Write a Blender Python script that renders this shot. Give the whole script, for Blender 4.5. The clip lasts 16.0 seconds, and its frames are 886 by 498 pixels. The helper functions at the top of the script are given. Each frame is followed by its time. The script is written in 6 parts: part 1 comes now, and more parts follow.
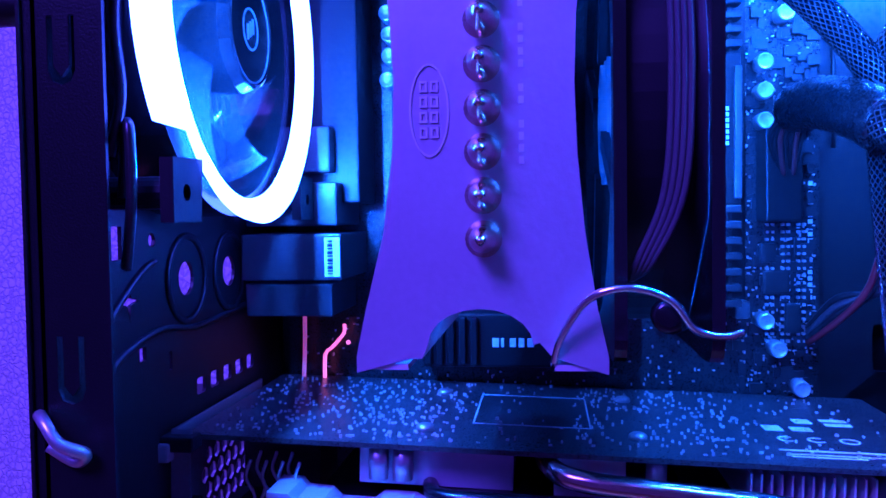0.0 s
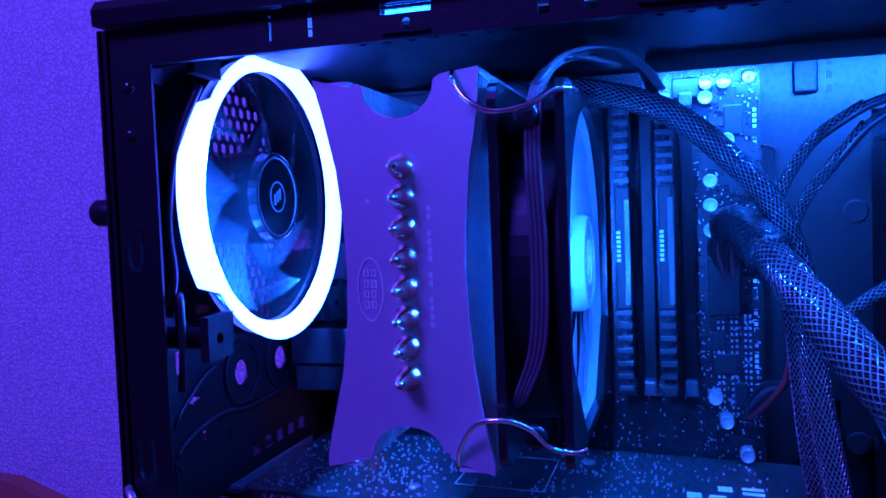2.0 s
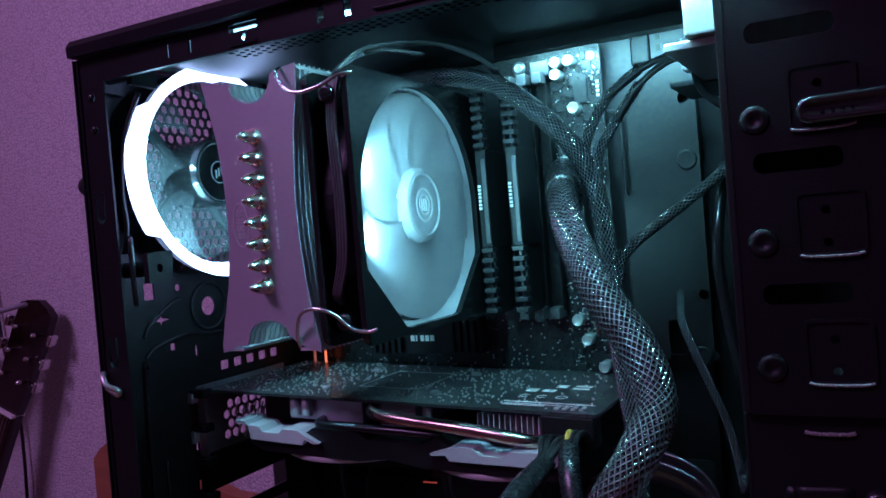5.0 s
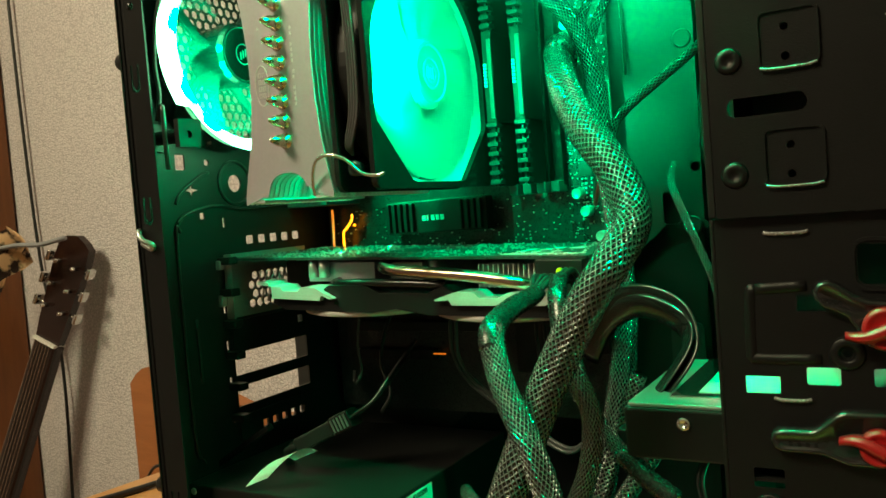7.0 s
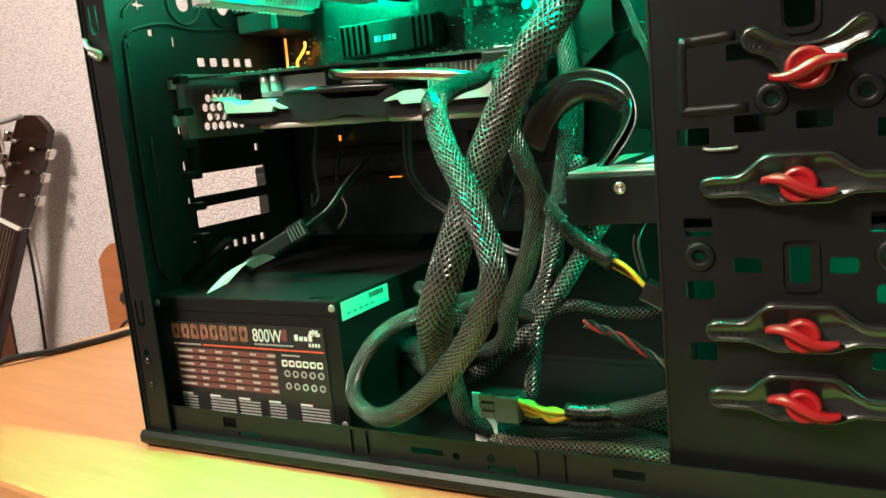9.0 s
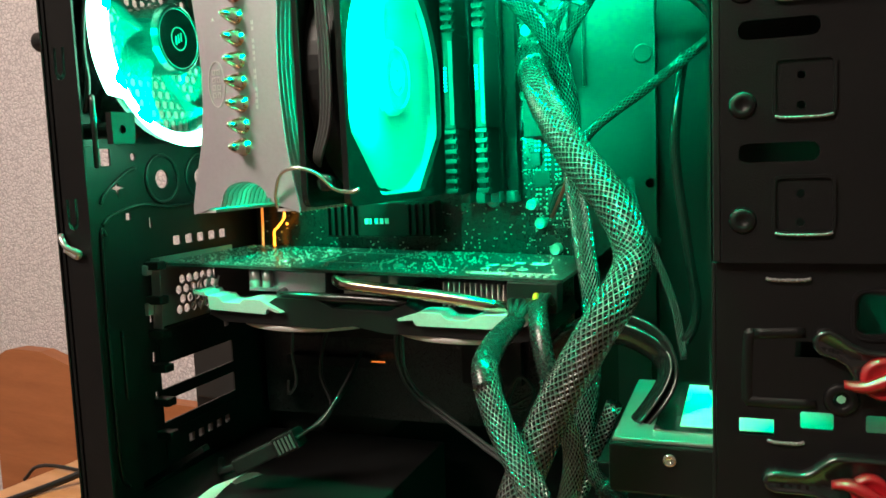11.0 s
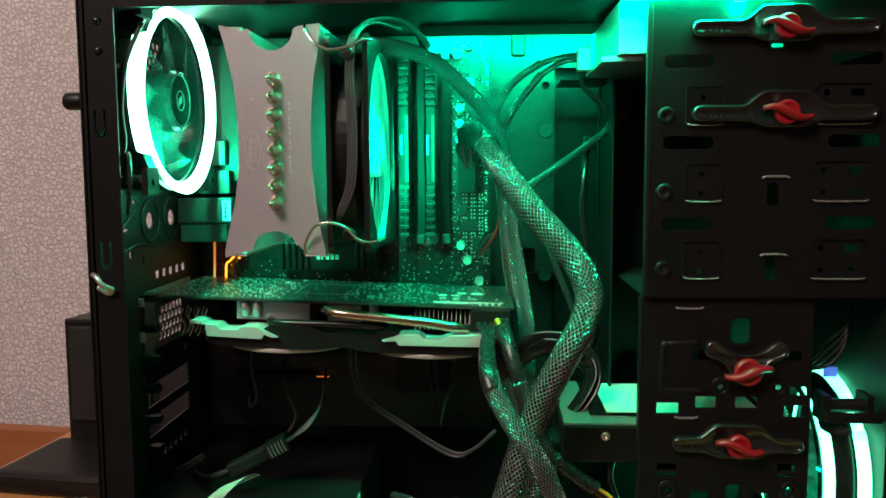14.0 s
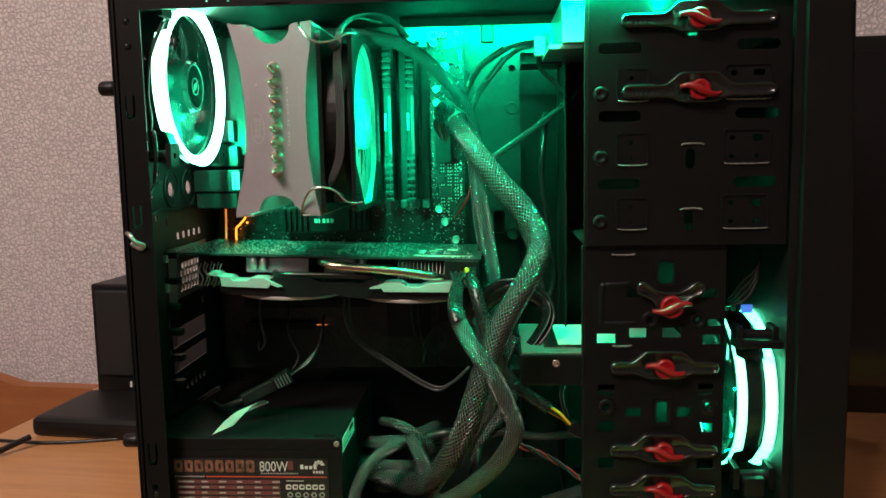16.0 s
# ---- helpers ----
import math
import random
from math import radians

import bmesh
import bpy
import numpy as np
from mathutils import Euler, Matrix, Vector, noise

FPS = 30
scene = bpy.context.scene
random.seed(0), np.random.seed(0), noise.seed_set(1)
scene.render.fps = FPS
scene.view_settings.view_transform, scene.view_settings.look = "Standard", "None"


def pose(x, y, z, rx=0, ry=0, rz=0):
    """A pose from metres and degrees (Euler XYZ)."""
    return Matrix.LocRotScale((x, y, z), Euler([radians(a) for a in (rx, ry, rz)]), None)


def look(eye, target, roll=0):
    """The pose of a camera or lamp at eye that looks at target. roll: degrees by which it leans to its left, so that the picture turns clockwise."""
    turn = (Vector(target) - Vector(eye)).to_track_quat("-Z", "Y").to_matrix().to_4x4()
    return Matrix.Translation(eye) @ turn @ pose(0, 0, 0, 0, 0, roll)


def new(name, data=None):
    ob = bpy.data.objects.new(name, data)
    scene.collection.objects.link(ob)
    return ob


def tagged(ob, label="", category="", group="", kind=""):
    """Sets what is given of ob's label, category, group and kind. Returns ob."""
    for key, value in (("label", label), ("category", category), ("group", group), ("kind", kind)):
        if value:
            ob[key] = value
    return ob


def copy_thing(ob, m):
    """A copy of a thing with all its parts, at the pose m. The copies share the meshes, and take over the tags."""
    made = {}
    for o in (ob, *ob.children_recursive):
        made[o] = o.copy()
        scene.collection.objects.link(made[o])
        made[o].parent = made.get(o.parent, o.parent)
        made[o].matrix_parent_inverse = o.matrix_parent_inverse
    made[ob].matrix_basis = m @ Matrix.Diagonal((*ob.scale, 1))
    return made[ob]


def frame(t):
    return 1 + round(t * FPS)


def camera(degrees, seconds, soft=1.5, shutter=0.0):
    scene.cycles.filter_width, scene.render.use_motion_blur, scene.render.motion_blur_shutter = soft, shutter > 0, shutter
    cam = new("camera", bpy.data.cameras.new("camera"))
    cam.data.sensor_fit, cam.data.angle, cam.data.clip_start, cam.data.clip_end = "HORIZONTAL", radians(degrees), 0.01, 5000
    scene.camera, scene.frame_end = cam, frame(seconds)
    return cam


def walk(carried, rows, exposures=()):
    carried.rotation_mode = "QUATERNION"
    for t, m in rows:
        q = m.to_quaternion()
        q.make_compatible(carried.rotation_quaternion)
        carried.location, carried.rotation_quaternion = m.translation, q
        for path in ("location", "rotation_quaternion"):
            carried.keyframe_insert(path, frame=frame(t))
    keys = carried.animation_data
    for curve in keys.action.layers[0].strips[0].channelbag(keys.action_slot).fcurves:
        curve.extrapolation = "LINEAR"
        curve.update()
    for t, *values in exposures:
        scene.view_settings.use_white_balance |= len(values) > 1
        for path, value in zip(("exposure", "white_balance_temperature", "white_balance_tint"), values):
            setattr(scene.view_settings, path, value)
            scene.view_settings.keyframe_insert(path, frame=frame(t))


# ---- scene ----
# ---------------------------------------------------------------- the path
cam = camera(57.34, 16.0, soft=1.6)
# seconds, place, and the turn about x, y and z
ROWS = [
    (0.0, 0.1251, -0.1810, 0.2941, 87.67, 0.85, 7.08),
    (0.3, 0.1297, -0.1891, 0.3116, 88.64, 1.06, 7.73),
    (0.6, 0.1328, -0.2033, 0.3270, 89.69, 1.47, 8.08),
    (1.0, 0.1415, -0.2255, 0.3445, 90.32, 1.58, 8.90),
    (1.5, 0.1713, -0.2439, 0.3439, 89.51, 2.06, 12.22),
    (2.0, 0.2023, -0.2475, 0.3456, 87.17, 2.19, 16.67),
    (2.5, 0.2356, -0.2504, 0.3406, 86.36, 2.55, 21.17),
    (3.0, 0.2646, -0.2560, 0.3419, 85.97, 3.13, 24.68),
    (3.5, 0.2888, -0.2623, 0.3377, 86.62, 3.71, 25.79),
    (4.0, 0.3279, -0.2698, 0.3280, 88.90, 4.46, 26.27),
    (6.5, 0.3852, -0.3218, 0.2651, 88.04, 4.13, 29.69),
    (7.0, 0.3943, -0.3221, 0.2454, 87.29, 4.53, 29.96),
    (7.5, 0.4009, -0.3286, 0.2234, 85.82, 4.85, 30.18),
    (8.0, 0.4044, -0.3320, 0.2057, 84.11, 4.93, 29.96),
    (8.5, 0.4089, -0.3321, 0.1882, 82.10, 5.29, 28.85),
    (9.0, 0.4085, -0.3321, 0.1857, 80.63, 5.45, 27.97),
    (9.5, 0.4026, -0.3262, 0.2053, 80.94, 4.89, 27.59),
    (10.0, 0.3908, -0.3227, 0.2329, 83.19, 3.77, 26.79),
    (12.5, 0.2390, -0.3510, 0.3138, 83.95, 1.14, 5.76),
    (13.0, 0.2251, -0.3893, 0.3182, 84.83, 0.97, 2.86),
    (13.5, 0.2245, -0.4250, 0.3138, 84.92, 0.68, 3.01),
    (14.0, 0.2360, -0.4596, 0.3070, 84.47, 0.35, 3.26),
    (14.5, 0.2434, -0.4822, 0.3002, 83.70, 0.57, 3.36),
    (15.0, 0.2509, -0.5055, 0.3032, 83.24, 0.81, 3.32),
    (15.5, 0.2578, -0.5313, 0.3033, 83.17, 0.92, 3.35),
    (16.0, 0.2630, -0.5540, 0.3017, 83.01, 1.12, 3.58),
]
# the picture is tinted strongly towards blue up to the fifth second, standing in for blue case lights
LOOK = [(0.0, -1.35, 4700, 193), (0.8, -1.6, 4700, 193), (1.6, -2.05, 4700, 193), (4.7, -2.05, 4700, 193), (5.7, 0.25, 8400, -28), (7.0, 0.5, 7800, -24), (8.0, 1.2, 6600, -8), (9.0, 1.5, 6200, -2), (10.0, 1.4, 6200, -3), (12.4, 0.05, 6300, 8), (16.0, 0.15, 6300, 10)]
walk(cam, [(t, pose(x, y, z, rx, ry, rz)) for t, x, y, z, rx, ry, rz in ROWS], LOOK)

# ---------------------------------------------------------------- light
LED = (0.01, 1.0, 0.40)
LED_RING, LED_STRIP, LED_FAN, TOP_LIGHT = 13.0, 40.0, 0.9, 1.25
ROOM_LAMP = 41.0

world = bpy.data.worlds.new("room_air")
world.use_nodes = True
world.node_tree.nodes["Background"].inputs[0].default_value = (1.0, 0.85, 0.75, 1)
world.node_tree.nodes["Background"].inputs[1].default_value = 0.03
scene.world = world


def lamp(name, kind, energy, colour, m, **settings):
    data = bpy.data.lights.new(name, kind)
    data.energy, data.color = energy, colour
    if "size" in settings:
        data.shape, data.size = "DISK", settings["size"]
    if "radius" in settings:
        data.shadow_soft_size = settings["radius"]
    ob = new(name, data)
    ob.matrix_world = m
    return ob


lamp("ceiling_lamp_light", "AREA", ROOM_LAMP, (1.0, 0.79, 0.66), look((-0.55, -1.15, 1.66), (-0.1, 0.2, 0.1)), size=0.8)
# the diodes of the strips under the roof, as two long lamps
for at, aim, length, power in (((0.275, 0.1380, 0.4060), (0.275, 0.172, 0.375), 0.17, TOP_LIGHT), ((0.295, 0.0066, 0.4056), (0.295, 0.012, 0.30), 0.22, TOP_LIGHT * 2.0)):
    strip_light = lamp("led_strip_light", "AREA", power, LED, look(at, aim))
    strip_light.data.shape, strip_light.data.size, strip_light.data.size_y = "RECTANGLE", length, 0.004

# ---------------------------------------------------------------- materials
def material(name, colour, rough=0.5, metal=0.0, vary=0.15, scale=60.0, bump=0.1, fine=600.0, coat=0.0, second=None, spec=0.5, sharp=0.4):
    """A surface with colour variation at two scales and a fine relief. scale: per metre."""
    m = bpy.data.materials.new(name)
    m.use_nodes = True
    n, l = m.node_tree.nodes, m.node_tree.links
    b = n["Principled BSDF"]
    b.inputs["Metallic"].default_value, b.inputs["Coat Weight"].default_value = metal, coat
    b.inputs["Specular IOR Level"].default_value = spec
    where = n.new("ShaderNodeTexCoord")
    big, small, mixed, ramp = n.new("ShaderNodeTexNoise"), n.new("ShaderNodeTexNoise"), n.new("ShaderNodeMath"), n.new("ShaderNodeMapRange")
    for t, s in ((big, scale), (small, fine)):
        t.inputs["Scale"].default_value, t.inputs["Detail"].default_value = s, 4.0
        l.new(where.outputs["Object"], t.inputs["Vector"])
    mixed.operation = "ADD"
    l.new(big.outputs[0], mixed.inputs[0]), l.new(small.outputs[0], mixed.inputs[1])
    ramp.inputs["From Min"].default_value, ramp.inputs["From Max"].default_value = 1.0 - sharp, 1.0 + sharp
    l.new(mixed.outputs[0], ramp.inputs["Value"])
    mix = n.new("ShaderNodeMix")
    mix.data_type = "RGBA"
    mix.inputs["A"].default_value = (*[c * (1 - vary) for c in colour], 1)
    mix.inputs["B"].default_value = (*(second or [min(1, c * (1 + vary)) for c in colour]), 1)
    l.new(ramp.outputs[0], mix.inputs["Factor"]), l.new(mix.outputs["Result"], b.inputs["Base Color"])
    r = n.new("ShaderNodeMapRange")
    r.inputs["To Min"].default_value, r.inputs["To Max"].default_value = max(0.03, rough - 0.08), min(1, rough + 0.1)
    l.new(small.outputs[0], r.inputs["Value"]), l.new(r.outputs[0], b.inputs["Roughness"])
    if bump:
        bp = n.new("ShaderNodeBump")
        bp.inputs["Strength"].default_value, bp.inputs["Distance"].default_value = bump, 0.0005
        l.new(small.outputs[0], bp.inputs["Height"]), l.new(bp.outputs[0], b.inputs["Normal"])
    return m


def glow(name, colour, strength):
    m = bpy.data.materials.new(name)
    m.use_nodes = True
    b = m.node_tree.nodes["Principled BSDF"]
    b.inputs["Base Color"].default_value = (0.8, 0.8, 0.8, 1)
    b.inputs["Emission Color"].default_value = (*colour, 1)
    b.inputs["Emission Strength"].default_value = strength
    return m


def see_through(name, colour, clear, rough, milky=0.6):
    """Thin smoked or frosted plastic: part clear, part scattering, with a gloss."""
    m = bpy.data.materials.new(name)
    m.use_nodes = True
    n, l = m.node_tree.nodes, m.node_tree.links
    b = n["Principled BSDF"]
    b.inputs["Base Color"].default_value, b.inputs["Roughness"].default_value = (*colour, 1), rough
    tl, tr = n.new("ShaderNodeBsdfTranslucent"), n.new("ShaderNodeBsdfTransparent")
    tl.inputs[0].default_value = (*colour, 1)
    tr.inputs[0].default_value = (0.75, 0.78, 0.8, 1)
    a, c = n.new("ShaderNodeMixShader"), n.new("ShaderNodeMixShader")
    a.inputs[0].default_value, c.inputs[0].default_value = milky, clear
    noise_ = n.new("ShaderNodeTexNoise")
    noise_.inputs["Scale"].default_value = 90
    rr = n.new("ShaderNodeMapRange")
    rr.inputs["To Min"].default_value, rr.inputs["To Max"].default_value = rough * 0.7, min(1, rough * 1.3)
    l.new(noise_.outputs[0], rr.inputs["Value"]), l.new(rr.outputs[0], b.inputs["Roughness"])
    l.new(b.outputs[0], a.inputs[1]), l.new(tl.outputs[0], a.inputs[2])
    l.new(a.outputs[0], c.inputs[1]), l.new(tr.outputs[0], c.inputs[2])
    l.new(c.outputs[0], n["Material Output"].inputs["Surface"])
    return m


def braid(name, colour, strand, round_count=14.0, pitch=260.0):
    """A woven sleeve: crossing strands along the UV of a tube (u round it, v metres along)."""
    m = bpy.data.materials.new(name)
    m.use_nodes = True
    n, l = m.node_tree.nodes, m.node_tree.links
    b = n["Principled BSDF"]
    b.inputs["Roughness"].default_value = 0.2
    b.inputs["Specular IOR Level"].default_value = 0.9
    uv, sep = n.new("ShaderNodeUVMap"), n.new("ShaderNodeSeparateXYZ")
    l.new(uv.outputs[0], sep.inputs[0])

    def maths(op, a, b_=None):
        k = n.new("ShaderNodeMath")
        k.operation = op
        for i, v in enumerate((a, b_)):
            if v is None:
                continue
            if isinstance(v, (int, float)):
                k.inputs[i].default_value = v
            else:
                l.new(v, k.inputs[i])
        return k.outputs[0]
    u = maths("MULTIPLY", sep.outputs[0], 6.2831853 * round_count)
    v = maths("MULTIPLY", sep.outputs[1], 6.2831853 * pitch)
    s1, s2 = maths("SINE", maths("ADD", u, v)), maths("SINE", maths("SUBTRACT", u, v))
    over = maths("MAXIMUM", s1, s2)
    strand_h = maths("MULTIPLY", maths("ADD", over, 1.0), 0.5)
    gap = n.new("ShaderNodeMapRange")
    gap.inputs["From Min"].default_value, gap.inputs["From Max"].default_value = 0.70, 0.92
    l.new(strand_h, gap.inputs["Value"])
    # glints on the strands are put into a lighter colour over near-black gaps
    mix = n.new("ShaderNodeMix")
    mix.data_type = "RGBA"
    mix.inputs["A"].default_value, mix.inputs["B"].default_value = (*colour, 1), (*strand, 1)
    l.new(gap.outputs[0], mix.inputs["Factor"]), l.new(mix.outputs["Result"], b.inputs["Base Color"])
    bp = n.new("ShaderNodeBump")
    bp.inputs["Strength"].default_value, bp.inputs["Distance"].default_value = 0.9, 0.0009
    l.new(strand_h, bp.inputs["Height"]), l.new(bp.outputs[0], b.inputs["Normal"])
    return m


def wood(name, light, dark, along=(1, 12, 12), rough=0.35, scale=6.0):
    m = bpy.data.materials.new(name)
    m.use_nodes = True
    n, l = m.node_tree.nodes, m.node_tree.links
    b = n["Principled BSDF"]
    where, stretch, t, f = n.new("ShaderNodeTexCoord"), n.new("ShaderNodeMapping"), n.new("ShaderNodeTexNoise"), n.new("ShaderNodeTexNoise")
    stretch.inputs["Scale"].default_value = along
    l.new(where.outputs["Object"], stretch.inputs[0])
    for k, s in ((t, scale), (f, scale * 14)):
        k.inputs["Scale"].default_value, k.inputs["Detail"].default_value, k.inputs["Distortion"].default_value = s, 6.0, 0.6
        l.new(stretch.outputs[0], k.inputs["Vector"])
    add = n.new("ShaderNodeMath")
    add.operation = "MULTIPLY_ADD"
    add.inputs[1].default_value = 0.35
    l.new(f.outputs[0], add.inputs[0]), l.new(t.outputs[0], add.inputs[2])
    ramp = n.new("ShaderNodeMapRange")
    ramp.inputs["From Min"].default_value, ramp.inputs["From Max"].default_value = 0.45, 0.95
    l.new(add.outputs[0], ramp.inputs["Value"])
    mix = n.new("ShaderNodeMix")
    mix.data_type = "RGBA"
    mix.inputs["A"].default_value, mix.inputs["B"].default_value = (*light, 1), (*dark, 1)
    l.new(ramp.outputs[0], mix.inputs["Factor"]), l.new(mix.outputs["Result"], b.inputs["Base Color"])
    b.inputs["Roughness"].default_value = rough
    bp = n.new("ShaderNodeBump")
    bp.inputs["Strength"].default_value, bp.inputs["Distance"].default_value = 0.08, 0.0006
    l.new(add.outputs[0], bp.inputs["Height"]), l.new(bp.outputs[0], b.inputs["Normal"])
    return m


def wallpaper():
    """Embossed paper: small vermicelli relief in two tones."""
    m = bpy.data.materials.new("embossed_wallpaper")
    m.use_nodes = True
    n, l = m.node_tree.nodes, m.node_tree.links
    b = n["Principled BSDF"]
    where, v, t, big = n.new("ShaderNodeTexCoord"), n.new("ShaderNodeTexVoronoi"), n.new("ShaderNodeTexNoise"), n.new("ShaderNodeTexNoise")
    v.feature = "DISTANCE_TO_EDGE"
    v.inputs["Scale"].default_value, t.inputs["Scale"].default_value, big.inputs["Scale"].default_value = 150, 180, 2.5
    warp, sc = n.new("ShaderNodeVectorMath"), n.new("ShaderNodeVectorMath")
    warp.operation, sc.operation = "ADD", "SCALE"
    sc.inputs["Scale"].default_value = 0.0075
    l.new(where.outputs["Object"], t.inputs["Vector"]), l.new(where.outputs["Object"], big.inputs["Vector"])
    l.new(t.outputs["Color"], sc.inputs[0]), l.new(sc.outputs[0], warp.inputs[1]), l.new(where.outputs["Object"], warp.inputs[0])
    l.new(warp.outputs[0], v.inputs["Vector"])
    r = n.new("ShaderNodeMapRange")
    r.inputs["From Max"].default_value = 0.22
    l.new(v.outputs["Distance"], r.inputs["Value"])
    mix, mix2 = n.new("ShaderNodeMix"), n.new("ShaderNodeMix")
    mix.data_type = mix2.data_type = "RGBA"
    mix.inputs["A"].default_value, mix.inputs["B"].default_value = (0.52, 0.475, 0.52, 1), (0.80, 0.745, 0.785, 1)
    l.new(r.outputs[0], mix.inputs["Factor"])
    mix2.inputs["B"].default_value, mix2.blend_type = (0.93, 0.9, 0.86, 1), "MULTIPLY"
    l.new(big.outputs[0], mix2.inputs["Factor"]), l.new(mix.outputs["Result"], mix2.inputs["A"])
    l.new(mix2.outputs["Result"], b.inputs["Base Color"])
    b.inputs["Roughness"].default_value = 0.7
    bp = n.new("ShaderNodeBump")
    bp.inputs["Strength"].default_value, bp.inputs["Distance"].default_value = 0.8, 0.0012
    l.new(r.outputs[0], bp.inputs["Height"]), l.new(bp.outputs[0], b.inputs["Normal"])
    return m


STEEL = material("black_painted_steel", (0.0068, 0.0070, 0.0073), 0.36, 0.0, 0.2, 25, 0.25, 1600, spec=0.24)
STEEL_IN = material("black_inner_steel", (0.008, 0.008, 0.0083), 0.40, 0.0, 0.2, 25, 0.2, 1400, spec=0.3)
TRAY = material("grey_black_tray_steel", (0.009, 0.009, 0.009), 0.42, 0.0, 0.12, 18, 0.15, 1200)
BLACK = material("black_plastic", (0.0070, 0.0072, 0.0076), 0.4, 0.0, 0.2, 60, 0.12, 1500, spec=0.3)
GLOSS = material("glossy_black_plastic", (0.008, 0.008, 0.0085), 0.2, 0.0, 0.2, 50, 0.04, 900)
LEVER = material("glossy_black_lever", (0.010, 0.010, 0.0105), 0.2, 0.0, 0.15, 60, 0.05, 500, coat=0.25, spec=0.6)
RUBBER = material("black_rubber", (0.010, 0.010, 0.010), 0.6, 0.0, 0.2, 80, 0.2, 1500)
RED = material("red_plastic", (0.32, 0.006, 0.012), 0.3, 0.0, 0.12, 90, 0.08, 900)
ALU = material("brushed_aluminium", (0.50, 0.48, 0.53), 0.42, 0.55, 0.07, 14, 0.12, 500)
ALU_EDGE = material("aluminium_fin", (0.66, 0.66, 0.67), 0.38, 0.3, 0.06, 30, 0.05, 700)
COPPER = material("nickel_copper", (0.62, 0.44, 0.36), 0.18, 1.0, 0.12, 120, 0.03, 700)
CHROME = material("nickel_plating", (0.72, 0.71, 0.70), 0.15, 1.0, 0.08, 80, 0.03, 600)
ZINC = material("zinc_steel", (0.55, 0.55, 0.55), 0.35, 0.85, 0.1, 60, 0.1, 800)
# pale metal colour stands in for room light glinting on folded plate tabs
EDGE = material("fold_glint_metal", (0.30, 0.30, 0.30), 0.25, 0.5, 0.15, 200, 0.05, 900)
PCB = material("black_circuit_board", (0.009, 0.012, 0.012), 0.28, 0.0, 0.45, 160, 0.12, 1800, second=(0.022, 0.028, 0.028))
CHIP = material("black_chip", (0.02, 0.02, 0.021), 0.35, 0.0, 0.2, 200, 0.05, 1500)
SOLDER = material("solder_pads", (0.62, 0.62, 0.6), 0.3, 0.6, 0.15, 400, 0.1, 1500)
PRINT = material("white_print", (0.72, 0.72, 0.70), 0.55, 0.0, 0.08, 300, 0.05, 1500)
PALE = material("silver_shroud_plastic", (0.62, 0.60, 0.60), 0.38, 0.15, 0.06, 60, 0.06, 1200)
LABEL = material("black_label_paper", (0.018, 0.016, 0.017), 0.4, 0.0, 0.15, 100, 0.03, 900)
LABEL_RED = material("red_label_print", (0.60, 0.09, 0.05), 0.45, 0.0, 0.1, 200, 0.02, 900)
LABEL_DIM = material("dull_red_print", (0.16, 0.05, 0.05), 0.45, 0.0, 0.2, 200, 0.02, 900)
RUST = material("brown_textured_print", (0.10, 0.035, 0.025), 0.4, 0.0, 0.8, 160, 0.05, 500, second=(0.42, 0.19, 0.13))
GREY_PRINT = material("grey_print", (0.38, 0.37, 0.37), 0.5, 0.0, 0.15, 300, 0.02, 900)
PAPER = material("white_paper", (0.78, 0.76, 0.73), 0.7, 0.0, 0.06, 90, 0.1, 700)
YELLOW = material("yellow_wire", (0.70, 0.42, 0.02), 0.4, 0.0, 0.1, 200, 0.03, 900)
BLACKWIRE = material("black_wire", (0.014, 0.014, 0.0145), 0.3, 0.0, 0.15, 150, 0.05, 900)
REDWIRE = material("red_wire", (0.42, 0.03, 0.03), 0.4, 0.0, 0.15, 150, 0.03, 900)
GREYWIRE = material("grey_flat_wire", (0.07, 0.07, 0.073), 0.3, 0.0, 0.12, 150, 0.03, 900)
SLEEVE = braid("black_braided_sleeve", (0.002, 0.002, 0.002), (0.066, 0.066, 0.067), 19.0, 290.0)
SLEEVE_FINE = braid("fine_braided_sleeve", (0.002, 0.002, 0.002), (0.066, 0.066, 0.067), 9.0, 330.0)
SLEEVE_GOLD = braid("sleeve_over_yellow_wires", (0.04, 0.026, 0.004), (0.075, 0.075, 0.07), 9.0, 340.0)
SHRINK = material("heat_shrink", (0.014, 0.014, 0.0145), 0.26, 0.0, 0.2, 120, 0.15, 800)
RING = glow("led_diffuser", (0.32, 1.0, 0.60), LED_RING)
RING_GREEN = glow("green_led_diffuser", (0.10, 1.0, 0.46), LED_RING * 0.5)
STRIP = glow("led_strip", LED, LED_STRIP)
ORANGE = glow("amber_board_light", (1.0, 0.27, 0.01), 3.2)
ORANGE_DIM = glow("dim_amber_light", (1.0, 0.18, 0.01), 0.6)
BLUE_DOT = glow("blue_fan_light", (0.02, 0.08, 1.0), 0.6)
SMOKE = see_through("smoked_fan_blade", (0.16, 0.16, 0.17), 0.60, 0.12, 0.6)
FROST = see_through("frosted_fan_blade", (0.62, 0.63, 0.65), 0.06, 0.35, 0.55)
DESK = wood("varnished_orange_wood", (0.62, 0.32, 0.135), (0.50, 0.235, 0.09), (1.2, 14, 14), 0.3)
DOORWOOD = wood("red_brown_wood", (0.19, 0.062, 0.02), (0.12, 0.038, 0.012), (14, 14, 1.2), 0.4)
